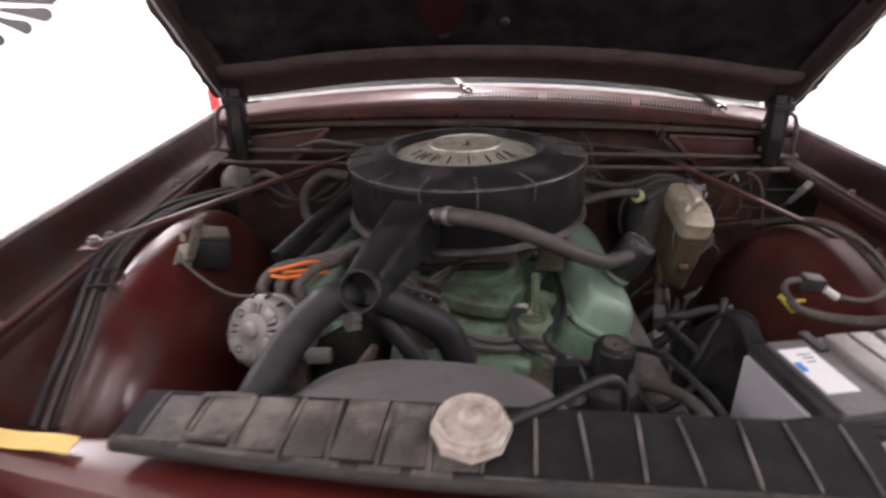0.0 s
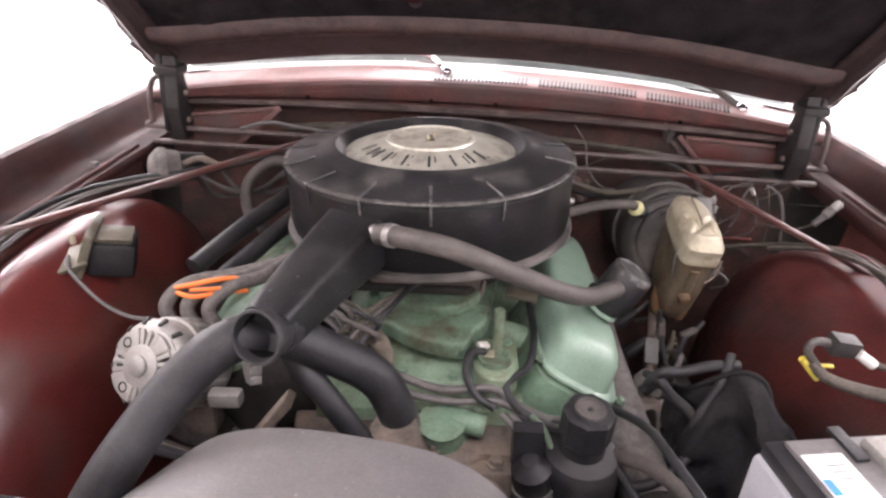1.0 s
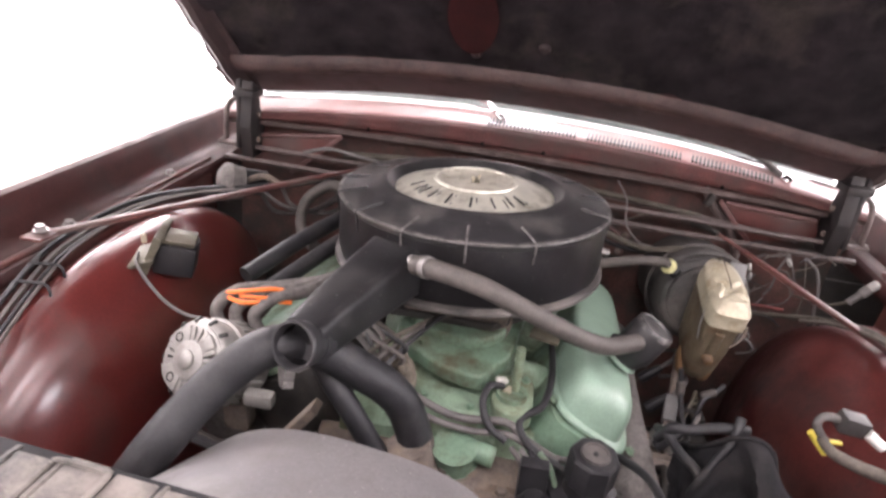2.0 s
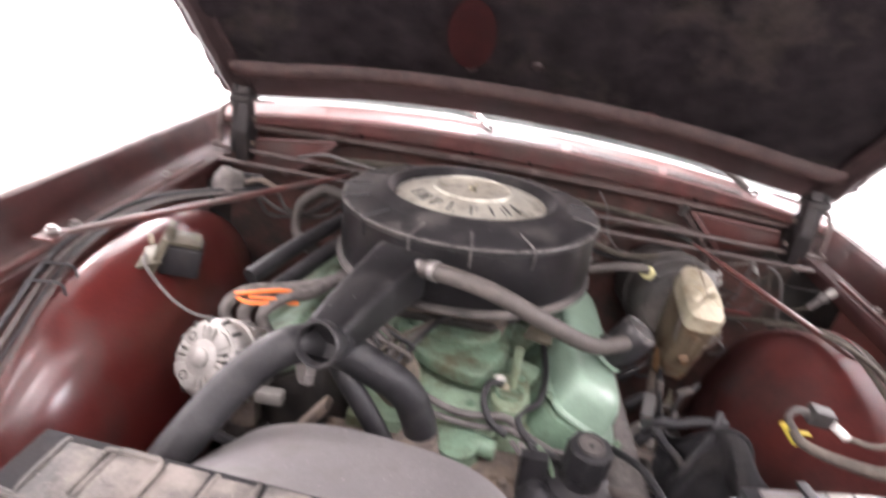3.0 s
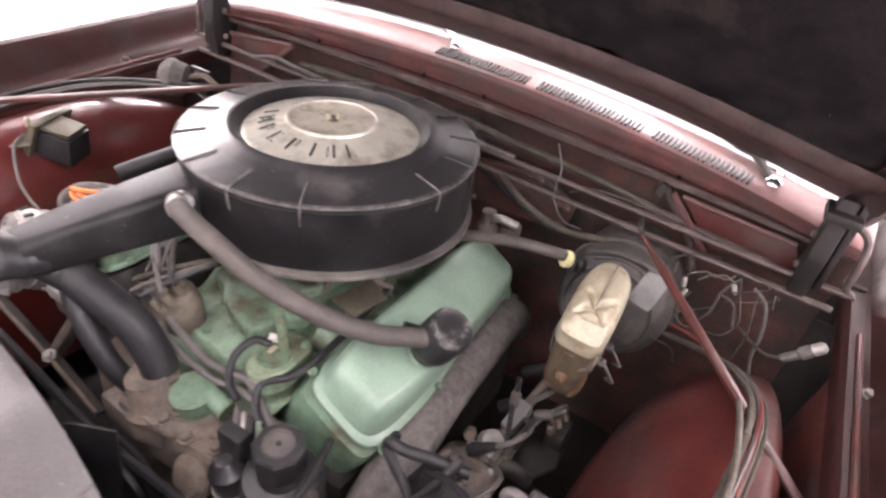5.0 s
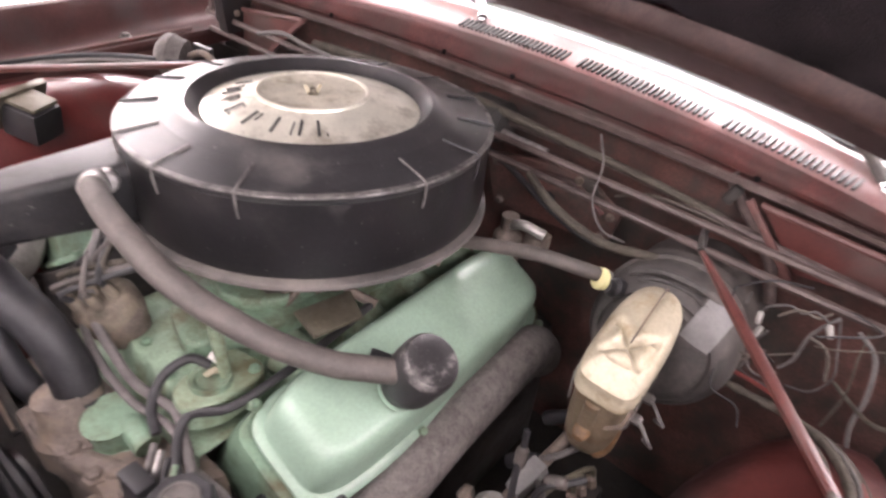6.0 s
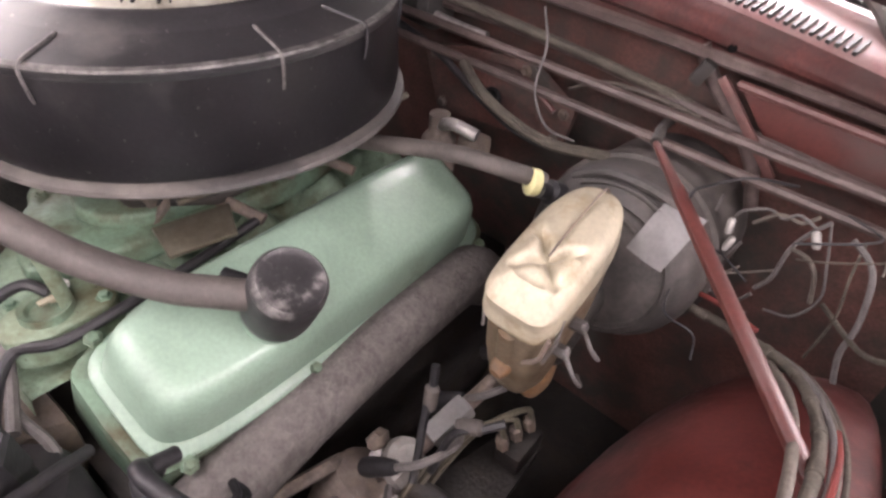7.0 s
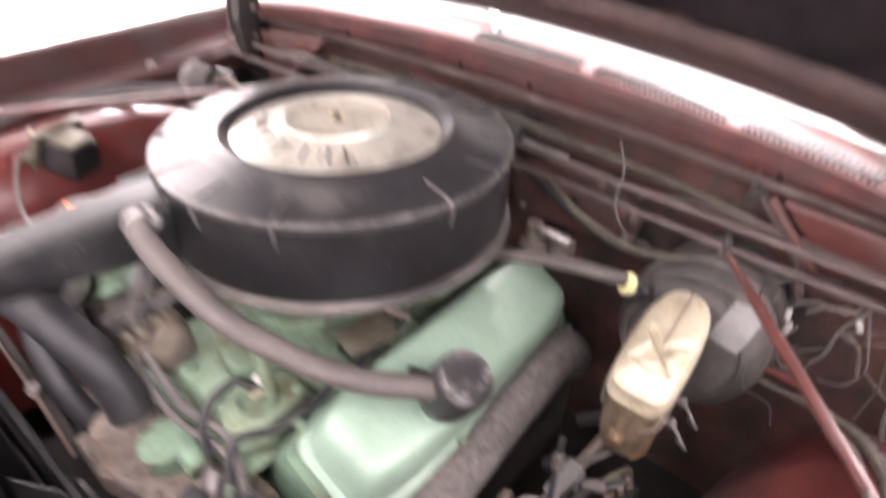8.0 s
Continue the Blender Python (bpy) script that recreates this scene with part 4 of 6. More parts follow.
part("exhaust_pipe", tube([(0.293, -0.33, 0.645), (0.279, -0.22, 0.668), (0.271, -0.08, 0.682), (0.270, 0.06, 0.692), (0.272, 0.13, 0.690), (0.273, 0.165, 0.66)], 0.034, 20, 6), GREY_SHIELD, engine, "grey lagged exhaust manifold")
part("exhaust_pipe", tube([(-0.31, -0.25, 0.66), (-0.31, 0.0, 0.69), (-0.31, 0.15, 0.69)], 0.034, 16, 4), GREY_SHIELD, engine, "grey lagged exhaust manifold")
part("carburettor", box((0.16, 0.2, 0.07), (0, -0.02, 0.845), 0.012), CAST, engine, "grimy carburettor under the air cleaner")
part("carburettor_flange", prism([(-0.10, -0.125), (0.06, -0.13), (0.115, -0.07), (0.12, 0.10), (0.06, 0.13), (-0.10, 0.12)], 0.812, 0.824, 0.004), GREASE, engine, "oily dark carburettor flange")
part("throttle_bracket", prism([(0.055, -0.135), (0.098, -0.145), (0.110, -0.085), (0.07, -0.065)], 0.822, 0.827, 0.0015, pose(0, 0, 0, 0, 4, 0)), TARNISHED, engine, "olive plated throttle bracket")
part("throttle_rod", tube([(0.12, -0.11, 0.838), (0.135, -0.02, 0.842), (0.14, 0.08, 0.85), (0.15, 0.16, 0.862)], 0.0032, 8, 5), TARNISHED, engine)
part("choke_housing", lathe([(0.022, 0), (0.024, 0.004), (0.024, 0.018), (0.018, 0.022), (0.0001, 0.023)], 24, axis_pose((0.10, 0.03, 0.838), (0.9, -0.3, 0.25))), CAST, engine, "round grimy choke housing")
for p0, p1 in (((0.115, -0.06, 0.812), (0.150, -0.045, 0.800)), ((0.118, 0.055, 0.815), (0.155, 0.07, 0.805)), ((0.115, 0.10, 0.82), (0.165, 0.12, 0.815))):
    part("vacuum_stub", tube([p0, p1], 0.006, 10, 1), CAST, engine)
for x, y in ((0.09, -0.06), (0.1, 0.02), (0.095, 0.08), (-0.095, -0.07), (0.07, -0.12)):
    part("carburettor_link", tube([(x, y, 0.79), (x + 0.012, y + 0.02, 0.82), (x - 0.005, y + 0.045, 0.85)], 0.005, 8, 4), CAST, engine)



def distributor():
    top = thing("distributor", "tan plastic distributor with dusty ignition leads", "distributor", at=(-0.062, -0.238, 0.77))
    m = axis_pose((-0.062, -0.238, 0.765), (-0.15, -0.35, 1))
    part("base", lathe([(0.024, -0.02), (0.030, 0.0), (0.034, 0.012), (0.034, 0.02)], 28, m), CAST, top)
    cap = part("cap", lathe([(0.035, 0.02), (0.035, 0.036), (0.030, 0.046), (0.022, 0.05), (0.0001, 0.051)], 32, m), TAN_PLASTIC, top, "tan plastic cap")
    for k in range(9):
        a = 2 * math.pi * k / 8
        r = 0.024 if k < 8 else 0.0
        at = m @ Vector((r * math.cos(a), r * math.sin(a), 0.044))
        part("tower", lathe([(0.0065, 0), (0.006, 0.018), (0.0048, 0.022)], 12, axis_pose(at, m.to_3x3() @ Vector((0, 0, 1)))), TAN_PLASTIC, cap)
    for k in range(8):
        a = 2 * math.pi * k / 8
        p = m @ Vector((0.024 * math.cos(a), 0.024 * math.sin(a), 0.064))
        out = -1 if k < 5 else 1
        end = Vector((-0.20, -0.16 + 0.03 * k, 0.80)) if out < 0 else Vector((0.03, -0.20 + 0.02 * k, 0.83))
        midp = (p + end) / 2 + Vector((0, -0.01, 0.025))
        part("lead", tube([p, p + Vector((0, -0.004, 0.016)), midp, end], 0.0034, 7, 5), (GREY_HOSE, BLACK_RUBBER, KHAKI)[k % 3], top, "dusty lead")


distributor()


def belt_drive():
    top = thing("fan_belt", "black rubber fan belt over the front pulleys", "belt", at=(-0.03, -0.39, 0.6))
    part("pulley", lathe([(0.075, 0), (0.075, 0.006), (0.06, 0.014), (0.075, 0.022), (0.075, 0.03), (0.03, 0.034), (0.0001, 0.036)], 40, axis_pose((-0.03, -0.375, 0.60), (0, -1, 0))), BLACK_ENAMEL, top, "black pressed pulley")
    part("pulley", lathe([(0.06, 0), (0.06, 0.006), (0.05, 0.012), (0.06, 0.018), (0.06, 0.024), (0.02, 0.028)], 36, axis_pose((0.19, -0.37, 0.60), (0, -1, 0))), BLACK_SATIN, top)
    part("belt", tube([(-0.285, -0.39, 0.765), (-0.2, -0.39, 0.735), (-0.1, -0.39, 0.690), (-0.03, -0.39, 0.672), (0.06, -0.39, 0.668), (0.19, -0.39, 0.660)], 0.0065, 6, 5), BLACK_RUBBER, top)
    part("belt", tube([(-0.29, -0.39, 0.70), (-0.2, -0.39, 0.63), (-0.1, -0.39, 0.57), (-0.03, -0.39, 0.53)], 0.0065, 6, 5), BLACK_RUBBER, top)


belt_drive()

# ---- cooling ----


def radiator():
    top = thing("radiator", "black radiator under a ribbed dusty top panel", "radiator", at=(-0.02, -0.64, 0.45))
    part("core", box((0.58, 0.05, 0.46), (0.0, -0.63, 0.63), 0.01), BLACK_SATIN, top)
    mt = Matrix.Translation((-0.005, -0.646, 0.893)) @ pose(0, 0, 0, 4, 0.8, -4.6) @ Matrix.Diagonal((0.93, 0.72, 1, 1))

    def front(x):
        """The front edge, which draws in towards the passenger end."""
        return -0.060 + 0.030 * max(0.0, -x / 0.34) ** 1.4
    edge = [-0.345 + 0.0718 * k for k in range(11)]
    part("top_panel", prism([(x, front(x)) for x in edge] + [(0.373, 0.059), (-0.345, 0.059)], -0.015, 0.005, 0.004, mt), FLAP, top, "grimy black top panel")
    n = 15
    for k in range(n):
        x = -0.316 + 0.66 * k / (n - 1)
        sway = 0.004 * math.sin(k * 2.7)
        pts = [mt @ Vector((x + sway, 0.057, 0.000)), mt @ Vector((x + sway, 0.04, 0.0055)), mt @ Vector((x, front(x) + 0.016, 0.0055)), mt @ Vector((x, front(x) + 0.002, 0.0))]
        part("rib", tube(pts, 0.0034 if k < 7 else 0.0019, 6, 3), PAD, top)
        if k < 7:
            deep = 0.040 - front(x + 0.02)
            part("pad", box((0.042 - 0.003 * (k % 2), deep + 0.008, 0.006), (x + 0.0236, 0.048 - deep / 2, 0.004 + 0.001 * math.sin(k * 1.9)), 0.003, mt @ pose(0, 0, 0, 0, 1.5 * math.sin(k * 3.1), 1.2 * math.cos(k * 2.3))), PAD, top, "dusty pad")
    ring = [(-0.270, 0.046), (-0.246, 0.047), (-0.226, 0.046), (-0.221, 0.040), (-0.222, 0.006), (-0.226, -0.022), (-0.232, -0.028), (-0.252, -0.028), (-0.268, -0.027), (-0.274, -0.021), (-0.275, 0.008), (-0.275, 0.040)]
    part("raised_frame", tube([mt @ Vector((*p, 0.0082)) for p in ring + ring[:1]], 0.0028, 7, 3), PAD, top, "embossed rounded frame")
    part("front_bead", tube([mt @ Vector((x, front(x), -0.004)) for x in edge], 0.0085, 10, 3), GREASE, top, "rounded front edge")
    for k in range(12):
        x = -0.335 + 0.0585 * k + 0.006 * math.sin(k * 2.1)
        part("edge_clip", tube([mt @ Vector((x + d, front(x + d) - 0.0005, 0.0024)) for d in (0.0, 0.02, 0.044 + 0.008 * math.sin(k) + (0.012 if k > 5 else 0.0))], 0.0036 if k < 6 else 0.0022, 8, 3), PAD, top, "pale rubbed edge strip")
    part("filler_neck", lathe([(0.024, 0.88), (0.024, 0.912), (0.029, 0.914)], 24, Matrix.Translation((-0.003, -0.655, 0))), CAST, top)

    return top


def radiator_cap(top):
    m = axis_pose((-0.003, -0.655, 0.908), (0, -0.12, 1)) @ Matrix.Diagonal((0.92, 0.92, 0.92, 1))
    cap = part("cap", lathe([(0.036, 0.0), (0.0385, 0.003), (0.0375, 0.013), (0.034, 0.016), (0.0001, 0.0165)], 8, m), CAP, top, "pale eight-sided pressure cap", smooth=False)
    part("cap_dish", lathe([(0.0335, 0.0162), (0.0325, 0.0205), (0.0300, 0.0212), (0.0275, 0.0190), (0.0260, 0.0168), (0.0130, 0.0168), (0.0001, 0.0168)], 32, m), CAP, cap, "worn brownish dish")
    part("cap_rivet", lathe([(0.0125, 0.0167), (0.0122, 0.0215), (0.0095, 0.0255), (0.005, 0.0275), (0.0001, 0.0278)], 24, m), CAP, cap)


radiator_cap(radiator())


def fan_shroud():
    """Grey moulded shroud behind the radiator: a low arch that narrows to the fan."""
    def arch(s, depth, low=0.0):
        """The arch at a depth of 0 (radiator) to 1 (fan): higher and narrower behind, its rear edge set askew."""
        a = math.pi * (0.03 + 0.94 * s)
        c, q = math.cos(a), math.sin(a)
        cx = -0.075 + 0.065 * depth
        left, right = 0.30 - 0.022 * depth - low, 0.30 - 0.128 * depth - low
        x = cx - (left if c > 0 else right) * math.copysign(abs(c) ** (2 / 2.8), c)
        z = 0.52 + (0.352 - 0.027 * depth - low) * q ** (2 / 2.8)
        return (x, -0.60 + (0.175 - 0.19 * (x + 0.16)) * depth, z)
    top = thing("fan_shroud", "dusty grey plastic fan shroud behind the radiator", "fan shroud", at=(-0.075, -0.5, 0.52))
    part("arch", sheet(lambda s, t: arch(s, t), 60, 10, 0.004, (0, 0, -1)), SHROUD, top)
    part("rear_lip", sheet(lambda s, t: arch(s, 1.0, 0.028 * t), 60, 3), SHROUD, top)
    part("seam", tube([arch(0.70, d) for d in (0.98, 0.6, 0.3, 0.05)], 0.0025, 6, 4), SHROUD, top)
    fan = thing("cooling_fan", "black engine cooling fan inside the shroud", "fan", at=(-0.03, -0.42, 0.56))
    part("hub", lathe([(0.045, 0), (0.045, 0.04), (0.03, 0.05)], 24, axis_pose((-0.03, -0.44, 0.56), (0, 1, 0))), BLACK_SATIN, fan)
    for k in range(6):
        m = Matrix.Translation((-0.03, -0.42, 0.56)) @ pose(0, 0, 0, 0, k * 60 + 10, 0) @ Matrix.Translation((0, 0, 0.12)) @ pose(0, 0, 0, 0, 0, 30)
        part("blade", box((0.055, 0.003, 0.17), (0, 0, 0), 0.001, m), BLACK_SATIN, fan)


fan_shroud()

UPPER = [(-0.012, -0.315, 0.738), (-0.020, -0.314, 0.768), (-0.034, -0.317, 0.803), (-0.052, -0.322, 0.826), (-0.074, -0.329, 0.844), (-0.112, -0.340, 0.871), (-0.146, -0.362, 0.894), (-0.178, -0.386, 0.896), (-0.214, -0.405, 0.869), (-0.241, -0.440, 0.840), (-0.265, -0.478, 0.806), (-0.315, -0.505, 0.725)]
hose = thing("radiator_hose", "thick black upper radiator hose arching over the fan", "hose", at=UPPER[0])
part("rubber", tube(UPPER, 0.0228, 20, 8), BLACK_RUBBER, hose)
for p, q in ((UPPER[0], UPPER[1]),):
    d = Vector(q) - Vector(p)
    part("clip", lathe([(0.0218, 0.004), (0.0236, 0.004), (0.0236, 0.013), (0.0218, 0.013)], 24, axis_pose(p, d)), CAST, hose, "rusty steel hose clip")
lone("bypass_hose", tube([(-0.045, -0.325, 0.70), (-0.06, -0.345, 0.75), (-0.085, -0.35, 0.80), (-0.12, -0.34, 0.845), (-0.15, -0.30, 0.86)], 0.014, 14, 6), BLACK_RUBBER, "thin black coolant hose beside the fan", "hose")

# ---- passenger side ----


def alternator():
    at = Vector((-0.300, -0.285, 0.793))
    m = axis_pose(at, (-0.30, -0.80, 0.52)) @ Matrix.Diagonal((0.93, 0.93, 0.93, 1))
    top = thing("alternator", "dull aluminium alternator with slotted end frame", "alternator", at=at)
    part("case", lathe([(0.03, -0.075), (0.052, -0.065), (0.058, -0.05), (0.058, -0.01), (0.062, -0.008), (0.062, 0.004), (0.059, 0.006), (0.059, 0.026), (0.055, 0.034), (0.049, 0.038)], 48, m, False), ALUMINIUM, top)
    part("rotor", lathe([(0.05, 0.018), (0.02, 0.022), (0.0001, 0.022)], 32, m), GREASE, top, "dark rotor behind the end frame")
    frame_end = part("end_frame", lathe([(0.0505, 0.030), (0.0505, 0.039), (0.045, 0.042), (0.042, 0.042), (0.041, 0.034)], 48, m, False), ALUMINIUM, top)
    part("hub_plate", lathe([(0.0270, 0.0385), (0.0265, 0.0465), (0.0180, 0.0490), (0.0001, 0.0495)], 36, m), ALUMINIUM, frame_end, "cast hub plate")
    for turn in (0, 16, 32, 72, 88, 104, 168, 184, 200, 270, 286, 302):
        mk = m @ pose(0, 0, 0, 0, 0, turn)
        part("louvre", prism([(0.022, -0.0028), (0.046, -0.0034), (0.046, 0.0034), (0.022, 0.0028)], 0.0335, 0.0452, 0.0015, mk), ALUMINIUM, frame_end)
    for turn, wide in ((52, 14), (136, 26), (235, 29), (332, 20)):
        mk = m @ pose(0, 0, 0, 0, 0, turn)
        web = [(r * math.cos(radians(t * wide)), r * math.sin(radians(t * wide))) for r, ts in ((0.0235, (-1, 0, 1)), (0.0475, (1, 0.5, 0, -0.5, -1))) for t in ts]
        part("cast_web", prism(web, 0.034, 0.0465, 0.002, mk), ALUMINIUM, frame_end, "solid cast web")
    for turn in (140, 240):
        part("terminal_hole", lathe([(0.0070, 0.0455), (0.0066, 0.0472), (0.0050, 0.0468), (0.0045, 0.044), (0.0001, 0.044)], 16, m @ pose(0, 0, 0, 0, 0, turn) @ Matrix.Translation((0.036, 0, 0))), BLACK_HOLE, frame_end)
    for k in range(13):
        mk = m @ pose(0, 0, 0, 0, 0, 360 * k / 13) @ Matrix.Translation((0.0565, 0, 0.0325)) @ pose(0, 0, 0, 0, 50, 0)
        part("vent", box((0.013, 0.0052, 0.005), (0, 0, 0), 0.001, mk), LETTER, top)
    for k in range(18):
        mk = m @ pose(0, 0, 0, 0, 0, 20 * (k + 0.5)) @ Matrix.Translation((0.0595, 0, -0.03))
        part("fin", box((0.006, 0.007, 0.035), (0, 0, 0), 0.0015, mk), ALUMINIUM, top)
    part("pulley", lathe([(0.02, -0.08), (0.032, -0.085), (0.032, -0.09), (0.024, -0.097), (0.032, -0.104), (0.032, -0.11), (0.01, -0.112)], 32, m), BLACK_SATIN, top)
    part("bearing_cap", lathe([(0.014, 0.048), (0.014, 0.053), (0.010, 0.0555), (0.0001, 0.056)], 24, m), ALUMINIUM, top)
    part("mount", box((0.035, 0.03, 0.06), at + Vector((0.03, 0.01, -0.075)), 0.006), CAST, top)
    part("mount", box((0.04, 0.02, 0.02), at + Vector((0.075, -0.02, -0.03)), 0.006), ALUMINIUM, top)
    part("adjuster", box((0.012, 0.028, 0.17), (0, 0, 0), 0.003, Matrix.Translation((-0.19, -0.33, 0.72)) @ pose(0, 0, 0, 0, 38, 0)), CAST, top, "slotted adjuster strap")


alternator()


def ballast_bracket():
    top = thing("ignition_resistor", "black boxed ignition unit on a tarnished bracket", "ignition unit", at=(-0.43, -0.15, 0.86))
    part("bracket", box((0.012, 0.085, 0.105), (0, 0, 0), 0.003, Matrix.Translation((-0.462, -0.155, 0.865)) @ pose(0, 0, 0, 0, 25, 20)), TARNISHED, top, "tarnished steel plate")
    part("bracket_foot", box((0.07, 0.05, 0.006), (0, 0, 0), 0.002, Matrix.Translation((-0.475, -0.19, 0.875)) @ pose(0, 0, 0, 10, -12, 30)), TARNISHED, top)
    part("housing", box((0.058, 0.05, 0.048), (0, 0, 0), 0.005, Matrix.Translation((-0.425, -0.148, 0.872)) @ pose(0, 0, 0, 4, 12, 22)), BLACK_SATIN, top, "black sealed box")
    part("cover_plate", box((0.05, 0.044, 0.006), (0, 0, 0), 0.001, Matrix.Translation((-0.420, -0.146, 0.9)) @ pose(0, 0, 0, 4, 12, 22)), TARNISHED, top)
    part("terminal", lathe([(0.004, 0), (0.004, 0.012), (0.002, 0.014)], 8, axis_pose((-0.455, -0.178, 0.90), (0, 0, 1))), CREAM_METAL, top)


ballast_bracket()
wire("ground_wire", [(-0.462, -0.185, 0.885), (-0.447, -0.21, 0.878), (-0.40, -0.238, 0.853), (-0.36, -0.25, 0.838), (-0.32, -0.26, 0.840), (-0.30, -0.268, 0.842)], 0.0026, GREY_WIRE, "thin grey wire hanging to the alternator")
# orange pair of leads, joined in a loop
wire("orange_lead", [(-0.215, -0.185, 0.856), (-0.245, -0.20, 0.868), (-0.285, -0.215, 0.866), (-0.312, -0.212, 0.858)], 0.0032, ORANGE, "bright orange insulated lead above the alternator", group="orange leads")
wire("orange_lead", [(-0.225, -0.195, 0.848), (-0.25, -0.21, 0.853), (-0.285, -0.222, 0.852), (-0.312, -0.214, 0.853)], 0.0032, ORANGE, "bright orange insulated lead above the alternator", group="orange leads")
wire("orange_lead", [(-0.235, -0.20, 0.856), (-0.262, -0.215, 0.860), (-0.29, -0.218, 0.859)], 0.0026, ORANGE, "bright orange insulated lead above the alternator", group="orange leads")
for k in range(3):
    wire("plug_lead", [(-0.31 + 0.028 * k, -0.225, 0.80), (-0.325 + 0.028 * k, -0.22, 0.835), (-0.30 + 0.03 * k, -0.20, 0.858), (-0.25 + 0.02 * k, -0.165, 0.855), (-0.18, -0.10 + 0.02 * k, 0.85)], 0.0092, GREY_SHIELD, "dusty grey ignition lead sleeve", group="plug leads", sides=10)
lone("heater_hose", tube([(-0.325, -0.13, 0.845), (-0.28, -0.03, 0.868), (-0.235, 0.08, 0.882), (-0.21, 0.2, 0.885), (-0.22, 0.31, 0.87)], 0.0135, 14, 6), BLACK_RUBBER, "black rubber heater hose to the bulkhead", "hose", "heater hoses")
lone("heater_hose", tube([(-0.285, -0.13, 0.83), (-0.245, -0.04, 0.85), (-0.205, 0.07, 0.866), (-0.19, 0.2, 0.868), (-0.19, 0.31, 0.85)], 0.0135, 14, 6), BLACK_RUBBER, "black rubber heater hose to the bulkhead", "hose", "heater hoses")
lone("vacuum_hose", tube([(-0.27, 0.02, 0.84), (-0.30, 0.07, 0.825), (-0.335, 0.12, 0.835), (-0.335, 0.15, 0.875), (-0.295, 0.17, 0.905), (-0.245, 0.16, 0.90)], 0.0105, 12, 6), GREY_HOSE, "grey looping vacuum hose", "hose")


def vacuum_canister():
    at = Vector((-0.468, 0.095, 0.912))
    m = axis_pose(at, (-0.75, -0.5, 0.15))
    top = thing("vacuum_actuator", "dusty grey round vacuum actuator below the hood hinge", "actuator", at=at)
    part("drum", lathe([(0.012, -0.035), (0.03, -0.03), (0.033, -0.01), (0.035, -0.008), (0.035, 0.002), (0.032, 0.006), (0.02, 0.016), (0.0001, 0.018)], 32, m), GREY_SHIELD, top)
    part("arm", tube([at + Vector((0.03, 0.02, 0.0)), at + Vector((0.06, 0.03, 0.01)), at + Vector((0.09, 0.035, -0.005))], 0.006, 8, 3), CAST, top)
    part("bracket", box((0.05, 0.008, 0.05), at + Vector((0.035, 0.045, -0.01)), 0.002), BLACK_SATIN, top)


vacuum_canister()
for k in range(4):
    dx, dz = 0.011 * (k - 1.5), 0.003 * math.cos(k * 2.1)
    run = [(-0.465, -0.547, 0.83), (-0.471, -0.502, 0.85), (-0.478, -0.463, 0.862), (-0.489, -0.414, 0.874), (-0.509, -0.346, 0.887), (-0.526, -0.285, 0.896), (-0.535, -0.24, 0.902), (-0.538, -0.18, 0.907), (-0.538, -0.12, 0.910), (-0.532, -0.06, 0.910), (-0.512, 0.0, 0.908), (-0.465, 0.05, 0.908), (-0.40, 0.10, 0.906)]
    wire("wing_cable", [(x + dx, y, z + dz) for x, y, z in run] + [(-0.31, 0.24, 0.895)], 0.0042 - 0.0007 * k, (BLACK_RUBBER, GREY_HOSE, BLACK_RUBBER, GREY_HOSE)[k], "dusty cable strapped over the passenger wheel arch", "cable", "wing cables")
for x, y, z in ((-0.513, -0.330, 0.889), (-0.524, -0.290, 0.895)):
    lone("cable_strap", tube([(x - 0.025, y, z - 0.010), (x - 0.021, y, z + 0.005), (x, y + 0.004, z + 0.007), (x + 0.021, y + 0.006, z + 0.005), (x + 0.025, y + 0.006, z - 0.010)], 0.002, 6, 4), BLACK_RUBBER, "black strap round the wing cables", "strap", "cable straps")
for k, pts in enumerate((
        [(-0.40, 0.10, 0.90), (-0.37, 0.12, 0.87), (-0.33, 0.16, 0.85), (-0.29, 0.25, 0.86)],
        [(-0.38, 0.14, 0.90), (-0.36, 0.15, 0.86), (-0.30, 0.20, 0.84), (-0.25, 0.28, 0.88)],
        [(-0.36, 0.20, 0.955), (-0.31, 0.21, 0.965), (-0.26, 0.22, 0.955), (-0.20, 0.24, 0.94)],
        [(-0.42, 0.13, 0.89), (-0.40, 0.16, 0.84), (-0.35, 0.22, 0.83), (-0.31, 0.29, 0.85)])):
    wire("vacuum_line", pts, 0.004, GREY_WIRE, "thin dusty vacuum line by the bulkhead", "hose", "vacuum lines")


def fan_strut():
    top = thing("alternator_brace", "long grimy steel brace beside the fan", "brace", at=(-0.236, -0.302, 0.65))
    line = [Vector((-0.322, -0.345, 0.735)), Vector((-0.20, -0.350, 0.690)), Vector((-0.10, -0.358, 0.652))]
    d = (line[2] - line[0]).normalized()
    part("bar", loft([ring_of(axis_pose(p, d), 0.016, 0.007, 4, 12) for p in line]), GREASE, top)
    part("edge", tube([p + Vector((0, -0.006, 0.008)) for p in line], 0.0025, 7, 3), CAST, top)
    bolt(line[1] + Vector((0, -0.004, 0.006)), (0, -0.5, 0.8), 0.007, EDGE_STEEL, top)


fan_strut()


